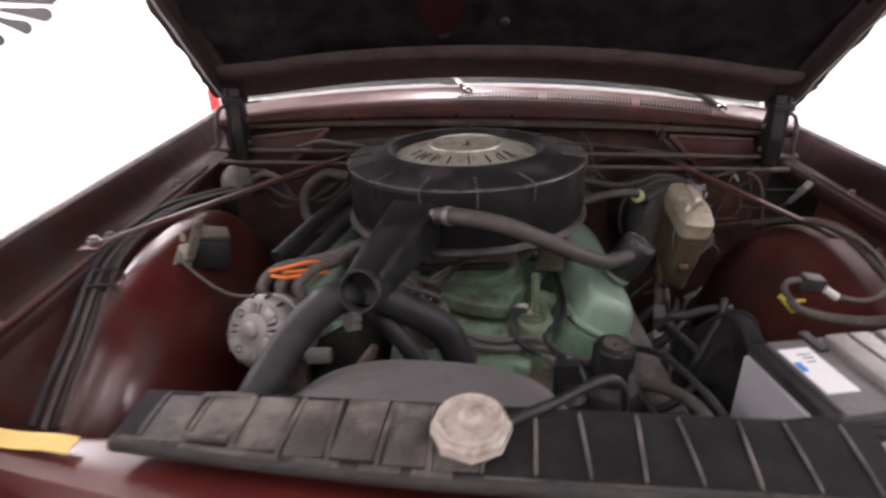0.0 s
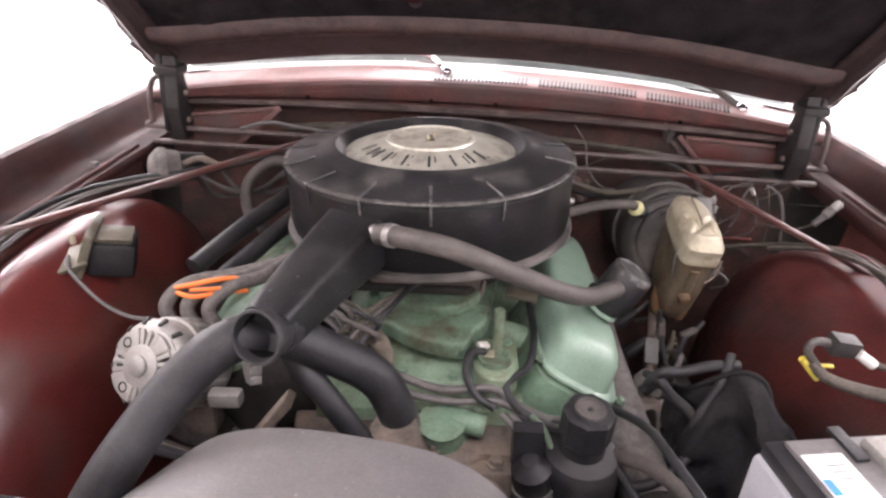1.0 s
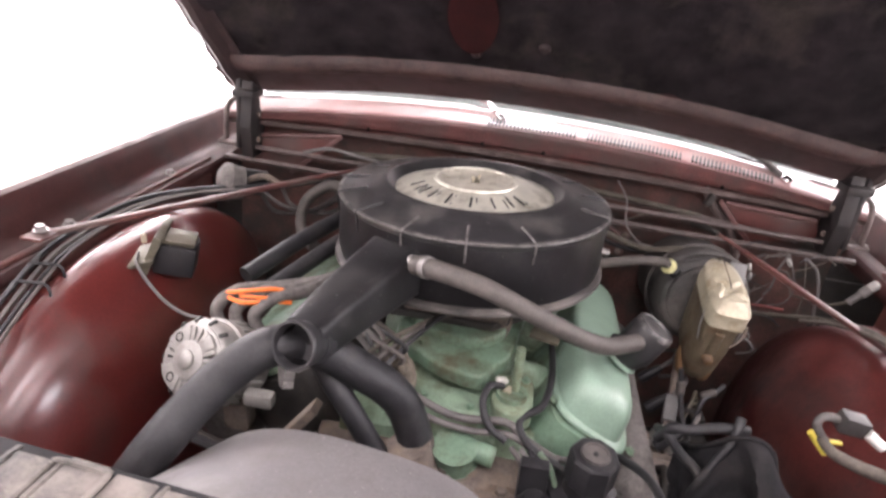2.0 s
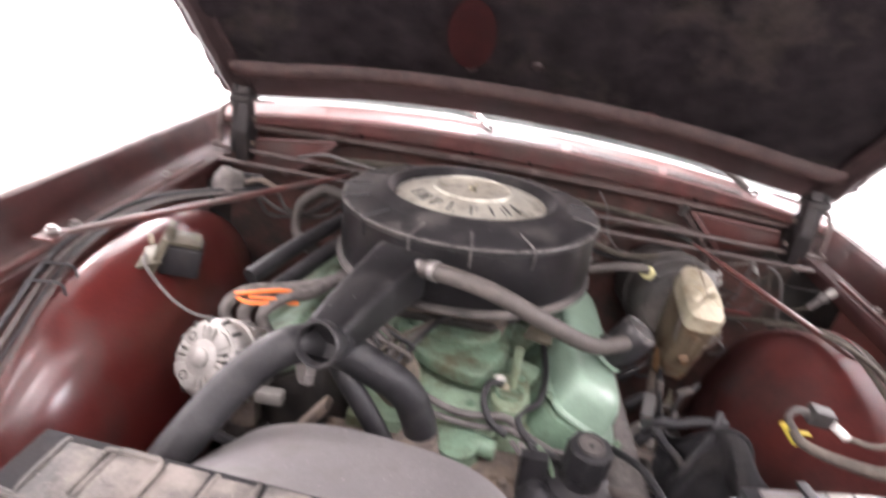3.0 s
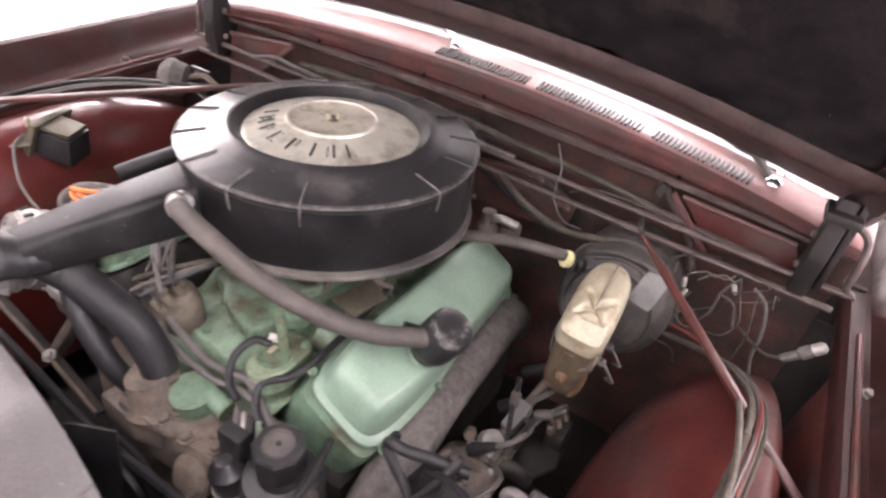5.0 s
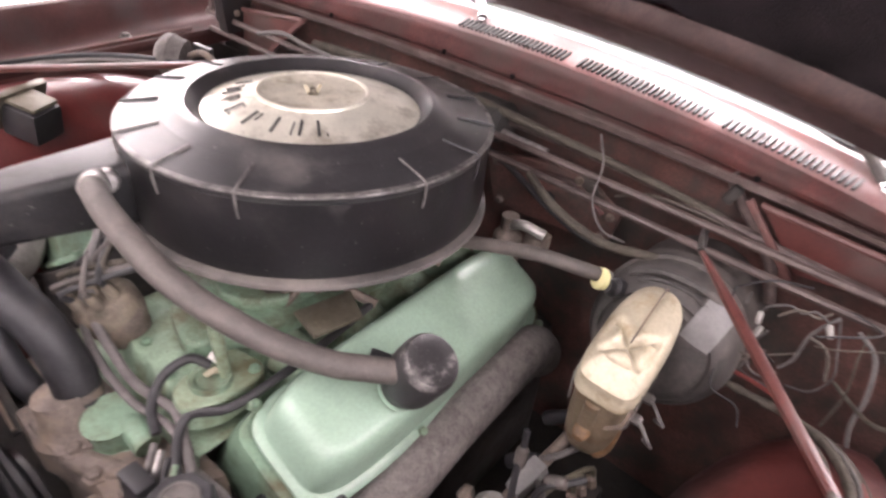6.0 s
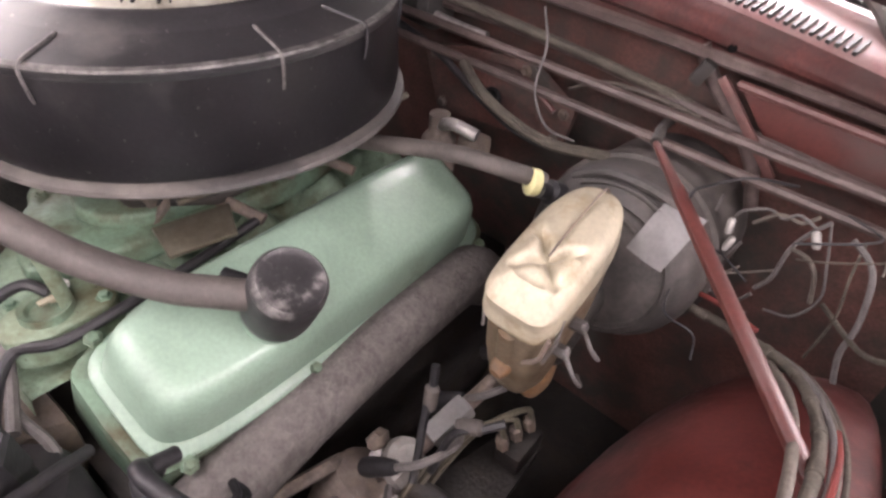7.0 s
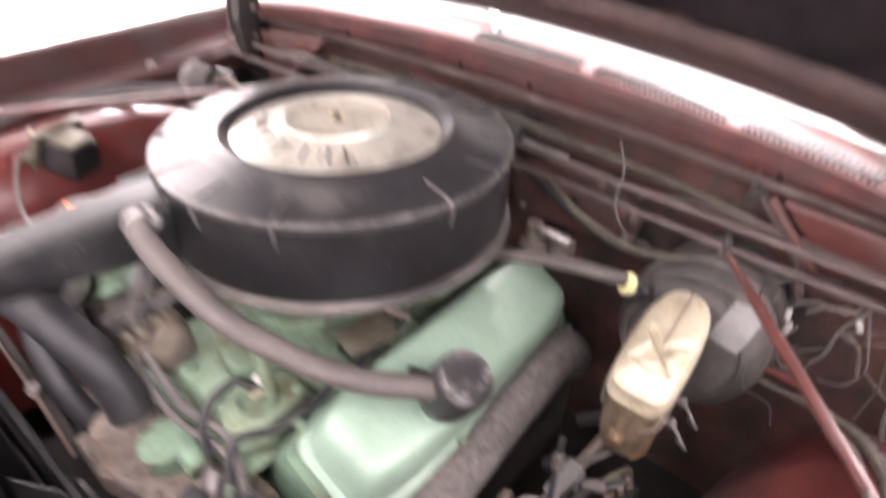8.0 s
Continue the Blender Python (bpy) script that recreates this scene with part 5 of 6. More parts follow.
def hose_clamp():
    top = thing("hose_clamp", "bright wire spring clamp on the black hose", "clamp", at=(-0.158, -0.378, 0.876))
    m = axis_pose((-0.158, -0.376, 0.872), (-0.72, -0.42, 0.12))
    part("band", lathe([(0.0215, -0.004), (0.0232, -0.004), (0.0232, 0.004), (0.0215, 0.004)], 24, m), EDGE_STEEL, top)
    for q in (-1, 1):
        part("ear", box((0.004, 0.010, 0.012), (0.027, 0.006 * q, 0), 0.001, m), EDGE_STEEL, top)


hose_clamp()


def lead_tag():
    top = thing("lead_tag", "white plastic tag on a thin lead by the fan", "tag", at=(-0.089, -0.352, 0.80))
    part("sleeve", box((0.010, 0.008, 0.030), (0, 0, 0), 0.002, Matrix.Translation((-0.089, -0.352, 0.802)) @ pose(0, 0, 0, 10, -8, 15)), GREY_LABEL, top)
    part("lead", tube([(-0.090, -0.351, 0.815), (-0.094, -0.345, 0.828), (-0.104, -0.335, 0.835), (-0.118, -0.325, 0.825)], 0.002, 6, 4), GREY_WIRE, top)


lead_tag()

# ---- driver side ----


def battery():
    top = thing("battery", "grey battery with black lid and white printed label", "battery", at=(0.46, -0.52, 0.62))
    z = 0.862
    turn = Matrix.Translation((0.323, -0.452, 0)) @ pose(0, 0, 0, 0, 0, 8)

    def block(w, d, h, x, y, zc, bevel):
        """A block whose place is counted from the lid's rear inner corner."""
        return box((w, d, h), (x, -y, zc), bevel, turn)
    part("case", prism([(-0.012, 0.004), (0.290, 0.004), (0.290, -0.163), (-0.012, -0.163)], z - 0.22, z - 0.012, 0.005, turn, taper=0.955), BATTERY_GREY, top)
    lid = part("lid", block(0.278, 0.158, 0.02, 0.139, 0.079, z - 0.008, 0.005), BLACK_SATIN, top, "black lid")
    part("top_plate", block(0.258, 0.146, 0.006, 0.145, 0.079, z + 0.003, 0.002), SHROUD, lid, "grey plate on the lid")
    part("label_sheet", block(0.036, 0.082, 0.001, 0.036, 0.066, z + 0.0068, 0), WHITE_LABEL, lid, "white label", smooth=False)
    part("print_block", block(0.007, 0.016, 0.0006, 0.0225, 0.060, z + 0.0076, 0), BLUE, lid, smooth=False)
    for k in range(3):
        part("print_bar", block(0.016 - 0.003 * k, 0.0014, 0.0006, 0.040, 0.038 + 0.007 * k, z + 0.0076, 0), GREY_LABEL, lid, smooth=False)
    part("cover_strip", block(0.055, 0.125, 0.014, 0.105, 0.078, z + 0.009, 0.004), ALUMINIUM, lid, "pale grey cell cover")
    part("cover_strip", block(0.055, 0.125, 0.014, 0.168, 0.078, z + 0.009, 0.004), SHROUD, lid, "grey cell cover")
    part("groove", block(0.003, 0.12, 0.002, 0.105, 0.078, z + 0.0165, 0), BLACK_SATIN, lid, smooth=False)
    part("strap", block(0.012, 0.040, 0.004, 0.066, 0.016, z + 0.008, 0.001), BLACK_RUBBER, lid, "black strap")
    for y in (0.03, 0.128):
        post = turn @ Vector((0.235, -y, 0))
        part("post", lathe([(0.010, z - 0.004), (0.008, z + 0.012), (0.0001, z + 0.013)], 16, Matrix.Translation(post)), CAST, top)


battery()


def cable_clamp():
    top = thing("battery_terminal", "black cable clamp with a small yellow sleeve", "terminal", at=(0.46, -0.29, 0.82))
    part("clamp", box((0.031, 0.020, 0.022), (0, 0, 0), 0.003, Matrix.Translation((0.478, -0.288, 0.858)) @ pose(0, 0, 0, 8, 12, 6)), DUSTY_BLACK, top)
    part("yellow_sleeve", tube([(0.439, -0.289, 0.839), (0.450, -0.290, 0.826), (0.461, -0.291, 0.814)], 0.0042, 10, 3), YELLOW_PLASTIC, top, "yellow sleeve")
    part("yellow_tag", box((0.016, 0.005, 0.003), (0.467, -0.29, 0.831), 0.001), YELLOW_PLASTIC, top)
    part("lug", tube([(0.496, -0.291, 0.850), (0.506, -0.292, 0.843), (0.515, -0.294, 0.837)], 0.0062, 10, 3), WHITE_PLASTIC, top)


cable_clamp()
wire("battery_cable", [(0.448, -0.290, 0.836), (0.460, -0.292, 0.823), (0.476, -0.296, 0.815), (0.500, -0.305, 0.811), (0.535, -0.325, 0.815), (0.575, -0.350, 0.828), (0.62, -0.39, 0.84)], (0.0055, 0.0095), TAN_WIRE, "frayed tan battery cable beside the case", "cable", sides=12)
wire("battery_cable", [(0.468, -0.290, 0.819), (0.452, -0.290, 0.836), (0.443, -0.290, 0.848), (0.443, -0.289, 0.857), (0.450, -0.288, 0.862), (0.466, -0.288, 0.860)], 0.0048, GREY_WIRE, "grey looped battery cable", "cable", sides=10)
wire("battery_cable", [(0.513, -0.294, 0.838), (0.550, -0.300, 0.834), (0.588, -0.285, 0.842), (0.610, -0.235, 0.858), (0.622, -0.15, 0.862), (0.618, -0.03, 0.846), (0.606, 0.06, 0.815), (0.585, 0.12, 0.785)], 0.0038, TAN_WIRE, "dusty tan cable along the driver wing", "cable", sides=10)


def brake_booster():
    c = Vector((0.420, 0.195, 0.782))
    axis = Vector((0.0, -1, 0.16))
    m = axis_pose(c, axis)
    top = thing("brake_booster", "round dusty black brake servo on the bulkhead", "brake servo", at=c)
    part("shell", lathe([(0.06, -0.12), (0.088, -0.11), (0.088, 0.03), (0.085, 0.045), (0.074, 0.062), (0.05, 0.072), (0.03, 0.074), (0.0001, 0.074)], 56, m), DUSTY_BLACK, top)
    part("band", lathe([(0.0875, -0.008), (0.0925, -0.007), (0.0925, 0.008), (0.0875, 0.009)], 56, m), DUSTY_BLACK, top, "clamp band")
    part("front_rib", lathe([(0.070, 0.062), (0.073, 0.067), (0.066, 0.071), (0.063, 0.068)], 48, m), DUSTY_BLACK, top)
    for r, h in ((0.078, 0.060), (0.056, 0.0735)):
        arc = [m @ Vector((r * math.cos(radians(a)), r * math.sin(radians(a)), h)) for a in range(62, 132, 10)]
        part("pressed_rib", tube(arc, 0.0028, 8, 3), DUSTY_BLACK, top, "pressed stiffening rib")

    def label(s, t):
        turn = radians(-16)
        px_, py_ = 0.045 + 0.036 * (s - 0.5), 0.014 + 0.048 * (t - 0.5)
        x, y = px_ * math.cos(turn) - py_ * math.sin(turn), px_ * math.sin(turn) + py_ * math.cos(turn) + 0.050
        r = math.hypot(x, y)
        h = 0.0755 if r < 0.05 else 0.0755 - 0.30 * (r - 0.05) if r < 0.074 else 0.0683 - 1.3 * (r - 0.074)
        return m @ Vector((x, y, h))
    part("label_plate", sheet(label, 10, 8, 0.001, (0, -0.9, 0.3)), GREY_LABEL, top, "faded grey label")
    part("bracket_strap", tube([c + Vector((-0.055, -0.035, 0.070)), c + Vector((-0.02, -0.04, 0.090)), c + Vector((0.025, -0.04, 0.090)), c + Vector((0.06, -0.03, 0.072))], 0.005, 8, 4), DUSTY_BLACK, top)
    valve = part("check_valve", lathe([(0.012, 0), (0.012, 0.014), (0.008, 0.018), (0.008, 0.03)], 16, axis_pose((0.362, 0.140, 0.838), (-0.3, -0.9, 0.5))), BLACK_SATIN, top)
    part("valve_ring", lathe([(0.009, 0.016), (0.013, 0.018), (0.013, 0.026), (0.009, 0.028)], 16, axis_pose((0.358, 0.134, 0.848), (-0.6, -0.75, 0.3))), PALE_YELLOW, valve, "pale yellow collar")


brake_booster()
lone("servo_hose", tube([(0.350, 0.128, 0.853), (0.325, 0.10, 0.868), (0.285, 0.085, 0.872), (0.235, 0.08, 0.862), (0.17, 0.075, 0.845), (0.10, 0.07, 0.83)], 0.0085, 12, 6), GREY_HOSE, "grey vacuum hose with a pale yellow collar end", "hose")


def master_cylinder():
    """Twin-chamber cast reservoir with a domed plated lid held by a bail wire."""
    at = Vector((0.417, 0.045, 0.834))
    top = thing("master_cylinder", "brake master cylinder with plated lid and rusty cast body", "master cylinder", at=at)
    ax = Vector((0.0, -1.0, -0.30)).normalized()
    up = Vector((0.11, -0.30, 1.0))
    up = (up - ax * up.dot(ax)).normalized()
    sd = ax.cross(up)
    m = Matrix((sd, ax, up)).transposed().to_4x4() @ Matrix.Diagonal((0.82, 0.80, 1.0, 1))
    m.translation = at
    secs = [ring_of(m @ Matrix.Translation((0, dy, z)), w, l, p, 40) for w, l, z, p, dy in ((0.034, 0.06, -0.128, 2.8, 0.044), (0.052, 0.100, -0.120, 3.2, 0.032), (0.068, 0.130, -0.100, 3.8, 0.020), (0.074, 0.146, -0.055, 4.4, 0.012), (0.074, 0.153, -0.012, 5, 0.004), (0.077, 0.158, 0.004, 5, 0))]
    body = part("body", loft(secs), OLIVE_RUST, top, "rusty cast reservoir body")
    part("front_rib", loft([ring_of(m @ Matrix.Translation((0.003, y, z)), w, l, 2.6, 20) for w, l, z, y in ((0.014, 0.012, -0.112, 0.066), (0.022, 0.020, -0.092, 0.074), (0.024, 0.020, -0.05, 0.078), (0.020, 0.016, -0.012, 0.078))]), OLIVE_RUST, body)
    for x, y in ((-0.020, 0.060), (0.019, 0.052)):
        part("sump_lobe", loft([ring_of(m @ Matrix.Translation((x * 1.0, y - 0.006 * k, z)), w, w * 1.3, 2.4, 20) for k, (w, z) in enumerate(((0.010, -0.138), (0.026, -0.134), (0.036, -0.122), (0.036, -0.104), (0.024, -0.086)))]), RUST, body, "rusty orange sump")
    part("front_boss", lathe([(0.0001, 0.010), (0.006, 0.009), (0.009, 0.004), (0.010, -0.006)], 16, axis_pose(m @ Vector((0.003, 0.088, -0.066)), ax)), RUST, body)

    def rim(a, k=1.0):
        """The lid's outline: square in front, drawn out to a round end behind."""
        c, q = math.cos(a), math.sin(a)
        if q > 0:
            return (math.copysign(abs(c) ** 0.42, c) * 0.041 * k, abs(q) ** 0.42 * 0.086 * k)
        return (math.copysign(abs(c) ** 0.80, c) * 0.041 * k, -abs(q) ** 0.80 * 0.096 * k)

    def crown(x, y, k):
        """Domed top with a pressed cross and a seam to the rear."""
        dx, dy = x, y - 0.022
        reach = math.hypot(dx, dy)
        across = min(abs(dx - 0.9 * dy), abs(dx + 0.9 * dy)) / 1.35
        h = 0.028 + 0.015 * (1 - k ** 4)
        h -= 0.0085 * math.exp(-(across / 0.0050) ** 2) * math.exp(-(reach / 0.036) ** 4)
        if dy > -0.75 * abs(dx):
            h += 0.0045 * math.exp(-((reach - 0.020) / 0.010) ** 2) + 0.0028 * math.exp(-((reach - 0.037) / 0.004) ** 2)
        if dy < -0.004:
            h -= 0.0014 * math.exp(-(dx / 0.0022) ** 2)
        return h
    n = 72
    angles = [2 * math.pi * i / n for i in range(n)]
    rings = [[m @ Vector((*rim(a, k), z)) for a in angles] for k, z in ((0.97, 0.000), (1.005, 0.002), (1.005, 0.009), (0.985, 0.011), (0.98, 0.023))]
    for k in (0.97, 0.94, 0.90, 0.85, 0.79, 0.73, 0.67, 0.61, 0.55, 0.49, 0.43, 0.37, 0.31, 0.25, 0.19, 0.13, 0.07, 0.02):
        ring = []
        for a in angles:
            x, y = rim(a, k)
            y += 0.022 * (1 - k)
            ring.append(m @ Vector((x, y, crown(x, y, k))))
        rings.append(ring)
    part("cover", loft(rings), CREAM_METAL, top, "pale gold stamped lid with a pressed cross")
    bail = [(0.0, -0.100, 0.0), (0.0, -0.097, 0.026), (0.0, -0.080, 0.0400), (0.0, -0.04, 0.0440), (0.0, 0.0, 0.0445), (0.0, 0.020, 0.0430)]
    part("bail_wire", tube([m @ Vector(p) for p in bail], 0.0010, 8, 5), CAST, top, "dull steel bail wire")
    for q in (-1, 1):
        part("bail_spring", tube([m @ Vector(p) for p in ((q * 0.039, 0.050, 0.012), (q * 0.0405, 0.062, -0.010), (q * 0.036, 0.074, -0.036))], 0.0017, 7, 4), EDGE_STEEL, top)
    part("bore", lathe([(0.024, -0.06), (0.024, 0.12), (0.018, 0.13)], 24, axis_pose(at + Vector((0, 0.12, -0.06)), ax)), GREASE, top)
    for k, dy in enumerate((0.02, 0.055)):
        p = m @ Vector((-0.037, dy, -0.03))
        part("brake_pipe", tube([p, p + Vector((0.014, -0.006, 0.003)), p + Vector((0.026, -0.012, -0.006)), p + Vector((0.030, -0.002, -0.022)), p + Vector((0.018, 0.02, -0.04))], 0.0019, 8, 4), GREY_WIRE, top)
        part("pipe_nut", lathe([(0.006, 0), (0.006, 0.012), (0.004, 0.014)], 6, axis_pose(p, (1, -0.1, 0.2))), GREY_WIRE, top, smooth=False)
    q = m @ Vector((0.0, 0.05, -0.085))
    part("bracket_clip", box((0.022, 0.03, 0.03), q, 0.005), CAST, top)
    part("side_spring", tube([m @ Vector((-0.039, 0.075, 0.01)), m @ Vector((-0.036, 0.085, -0.012)), m @ Vector((-0.022, 0.088, -0.03))], 0.0022, 7, 4), CAST, top)


master_cylinder()


def steering_pump():
    at = Vector((0.197, -0.325, 0.70))
    m = axis_pose(at, (0.05, -0.08, 1)) @ Matrix.Diagonal((0.9, 0.9, 0.92, 1))
    top = thing("steering_pump", "black power steering pump with an octagonal cap", "pump", at=at)
    part("reservoir", lathe([(0.045, -0.12), (0.055, -0.10), (0.055, 0.015), (0.048, 0.028), (0.030, 0.034), (0.028, 0.05)], 32, m), BLACK_SATIN, top)
    part("cap", lathe([(0.030, 0.05), (0.033, 0.054), (0.033, 0.094), (0.030, 0.098), (0.0001, 0.0985)], 8, m), BLACK_RUBBER, top, "dusty octagonal filler cap", smooth=False)
    part("cap_ring", lathe([(0.020, 0.098), (0.0195, 0.1008), (0.0165, 0.1008), (0.016, 0.0985)], 24, m), DUSTY_BLACK, top)
    part("cap_dimple", lathe([(0.004, 0.098), (0.003, 0.1002), (0.0001, 0.1005)], 10, m), BLACK_RUBBER, top)
    part("pulley", lathe([(0.065, 0), (0.065, 0.006), (0.05, 0.014), (0.065, 0.022), (0.065, 0.028), (0.02, 0.03)], 36, axis_pose((0.19, -0.405, 0.62), (0, -1, 0))), BLACK_SATIN, top)
    part("bracket", box((0.035, 0.02, 0.13), (0.135, -0.335, 0.70), 0.004), BLACK_SATIN, top)


steering_pump()


def coil_and_leads():
    top = thing("ignition_coil", "dark ignition coil bracket at the front of the engine", "ignition coil", at=(0.155, -0.315, 0.66))
    part("can", lathe([(0.022, 0.0), (0.023, 0.004), (0.023, 0.075), (0.018, 0.08), (0.010, 0.09), (0.0001, 0.092)], 24, axis_pose((0.150, -0.345, 0.645), (-0.15, -0.1, 1))), BLACK_SATIN, top)
    part("strap", lathe([(0.0235, 0.03), (0.0255, 0.03), (0.0255, 0.05), (0.0235, 0.05)], 24, axis_pose((0.150, -0.345, 0.645), (-0.15, -0.1, 1))), EDGE_STEEL, top)


coil_and_leads()
# loom across the front of the engine
wire("engine_loom", [(-0.15, -0.20, 0.845), (-0.085, -0.245, 0.838), (-0.055, -0.268, 0.80), (0.0, -0.276, 0.775), (0.04, -0.278, 0.766), (0.095, -0.272, 0.766), (0.12, -0.28, 0.752), (0.165, -0.30, 0.742)], 0.0055, GREY_WIRE, "dusty wiring loom across the engine front", "wire", "engine wiring", 9)
wire("engine_loom", [(-0.16, -0.19, 0.84), (-0.09, -0.252, 0.825), (-0.058, -0.278, 0.79), (-0.01, -0.288, 0.768), (0.05, -0.290, 0.758), (0.10, -0.282, 0.755), (0.145, -0.29, 0.74), (0.185, -0.285, 0.73), (0.205, -0.29, 0.70)], 0.0045, GREY_WIRE, "dusty wiring loom across the engine front", "wire", "engine wiring", 8)
wire("engine_loom", [(0.146, -0.05, 0.80), (0.150, -0.13, 0.793), (0.150, -0.19, 0.788), (0.14, -0.24, 0.778), (0.112, -0.268, 0.768), (0.13, -0.295, 0.752), (0.175, -0.315, 0.742), (0.225, -0.33, 0.725), (0.275, -0.40, 0.68)], 0.005, BLACK_RUBBER, "black lead running down past the valve cover", "wire", "engine wiring", 9)
wire("sender_lead", [(0.085, -0.222, 0.785), (0.068, -0.235, 0.792), (0.062, -0.262, 0.782), (0.075, -0.285, 0.765), (0.098, -0.295, 0.755)], 0.0052, BLACK_RUBBER, "black lead looping to the sender", "wire", "engine wiring", 9)


def sender():
    top = thing("temperature_sender", "small brass sender with a white spade connector", "sender", at=(0.088, -0.215, 0.76))
    part("hexagon", lathe([(0.012, 0.755), (0.012, 0.768), (0.007, 0.77), (0.007, 0.782)], 6, Matrix.Translation((0.088, -0.22, 0))), CREAM_METAL, top, smooth=False)
    part("connector", box((0.016, 0.010, 0.008), (0, 0, 0), 0.002, Matrix.Translation((0.083, -0.213, 0.788)) @ pose(0, 0, 0, 0, 15, 30)), WHITE_PLASTIC, top, "white connector")
    part("spade", box((0.006, 0.014, 0.002), (0.094, -0.228, 0.786), 0), CREAM_METAL, top)


sender()
for k in range(4):
    x = 0.115 + 0.012 * k
    wire("coil_lead", [(x - 0.01, -0.302, 0.752), (x + 0.004, -0.318, 0.745), (x + 0.014, -0.332, 0.722), (x + 0.018, -0.345, 0.69)], 0.0038, (GREY_WIRE, EDGE_STEEL, BLACK_RUBBER, GREEN_DIRTY)[k], "short taped lead at the coil", "wire", "coil leads")
wire("steering_hose", [(0.235, -0.32, 0.715), (0.27, -0.36, 0.735), (0.30, -0.41, 0.735), (0.315, -0.46, 0.71), (0.33, -0.49, 0.66)], 0.009, GREY_HOSE, "grey hose from the pump towards the battery", "hose", "", 12)
wire("overflow_hose", [(0.022, -0.650, 0.912), (0.05, -0.628, 0.908), (0.08, -0.603, 0.902), (0.112, -0.580, 0.902), (0.136, -0.565, 0.898), (0.150, -0.556, 0.883), (0.157, -0.547, 0.855), (0.160, -0.53, 0.80)], 0.0052, BLACK_RUBBER, "black overflow hose from the radiator neck", "hose", "", 12)
wire("steering_hose", [(0.290, -0.235, 0.77), (0.296, -0.262, 0.782), (0.313, -0.268, 0.763), (0.337, -0.275, 0.744), (0.345, -0.290, 0.722), (0.329, -0.310, 0.704), (0.291, -0.330, 0.685), (0.262, -0.335, 0.678)], 0.0062, BLACK_RUBBER, "black hose looping beside the exhaust", "hose", "", 12)
wire("steering_hose", [(0.380, -0.250, 0.815), (0.370, -0.268, 0.792), (0.356, -0.275, 0.763), (0.340, -0.285, 0.735), (0.330, -0.280, 0.685), (0.325, -0.27, 0.62)], 0.0060, BLACK_RUBBER, "black hose looping beside the exhaust", "hose", "", 12)
wire("steering_hose", [(0.288, -0.25, 0.765), (0.299, -0.262, 0.793), (0.320, -0.262, 0.794), (0.355, -0.258, 0.801), (0.392, -0.25, 0.798)], 0.0068, BLACK_RUBBER, "black hose crossing above the splash flap", "hose", "", 12)


def wheel_arch_liner():
    def fn(s, t):
        x = 0.315 + 0.125 * s
        y = -0.232 - 0.098 * s
        z = 0.742 + 0.078 * math.exp(-((s - 0.62) / 0.36) ** 2)
        fold = 0.015 * math.sin(s * 13 + t * 4) * (0.3 + t) + 0.022 * noise.noise(Vector((s * 5, t * 6, 3.3)))
        curl = 0.018 * math.exp(-(t / 0.12) ** 2)
        return (x - 0.02 * t + fold, y + curl - 0.11 * t + fold, z - 0.012 * math.exp(-(t / 0.05) ** 2) - 0.19 * t)
    top = thing("rubber_flap", "black rubber splash flap hanging behind the battery", "flap", at=fn(0.5, 0))
    part("curtain", sheet(fn, 34, 30, 0.004, (0.5, 0.8, 0)), FLAP, top)
    part("hem", tube([fn(k / 8, 0.0) for k in range(9)], 0.0035, 8, 3), FLAP, top, "rolled top hem")



wheel_arch_liner()


wire("starter_cable", [(0.222, -0.270, 0.745), (0.237, -0.300, 0.764), (0.258, -0.355, 0.788), (0.268, -0.410, 0.798), (0.280, -0.460, 0.799), (0.292, -0.500, 0.793), (0.303, -0.531, 0.802), (0.312, -0.575, 0.848), (0.328, -0.607, 0.878), (0.348, -0.610, 0.880), (0.40, -0.602, 0.882), (0.46, -0.58, 0.884)], 0.0050, BLACK_RUBBER, "black starter cable looping over the battery", "cable", sides=12)
for p, ax in (((0.365, -0.042, 0.726), (0.1, -0.3, -1)), ((0.422, -0.042, 0.715), (-0.8, -0.2, -0.3))):
    lone("wire_connector", lathe([(0.004, 0), (0.007, 0.003), (0.007, 0.02), (0.005, 0.026)], 10, axis_pose(p, ax)), GREY_HOSE, "grey push-on plug connector by the exhaust", "connector", "plug connectors")
wire("plug_lead", [(0.362, -0.036, 0.745), (0.365, -0.042, 0.726), (0.368, -0.055, 0.70), (0.375, -0.07, 0.67), (0.385, -0.09, 0.65)], 0.004, BLACK_RUBBER, "black ignition lead beside the exhaust", "wire", "exhaust side leads")
wire("plug_lead", [(0.435, -0.03, 0.722), (0.422, -0.042, 0.715), (0.40, -0.055, 0.70), (0.39, -0.07, 0.65)], 0.004, BLACK_RUBBER, "black ignition lead beside the exhaust", "wire", "exhaust side leads")


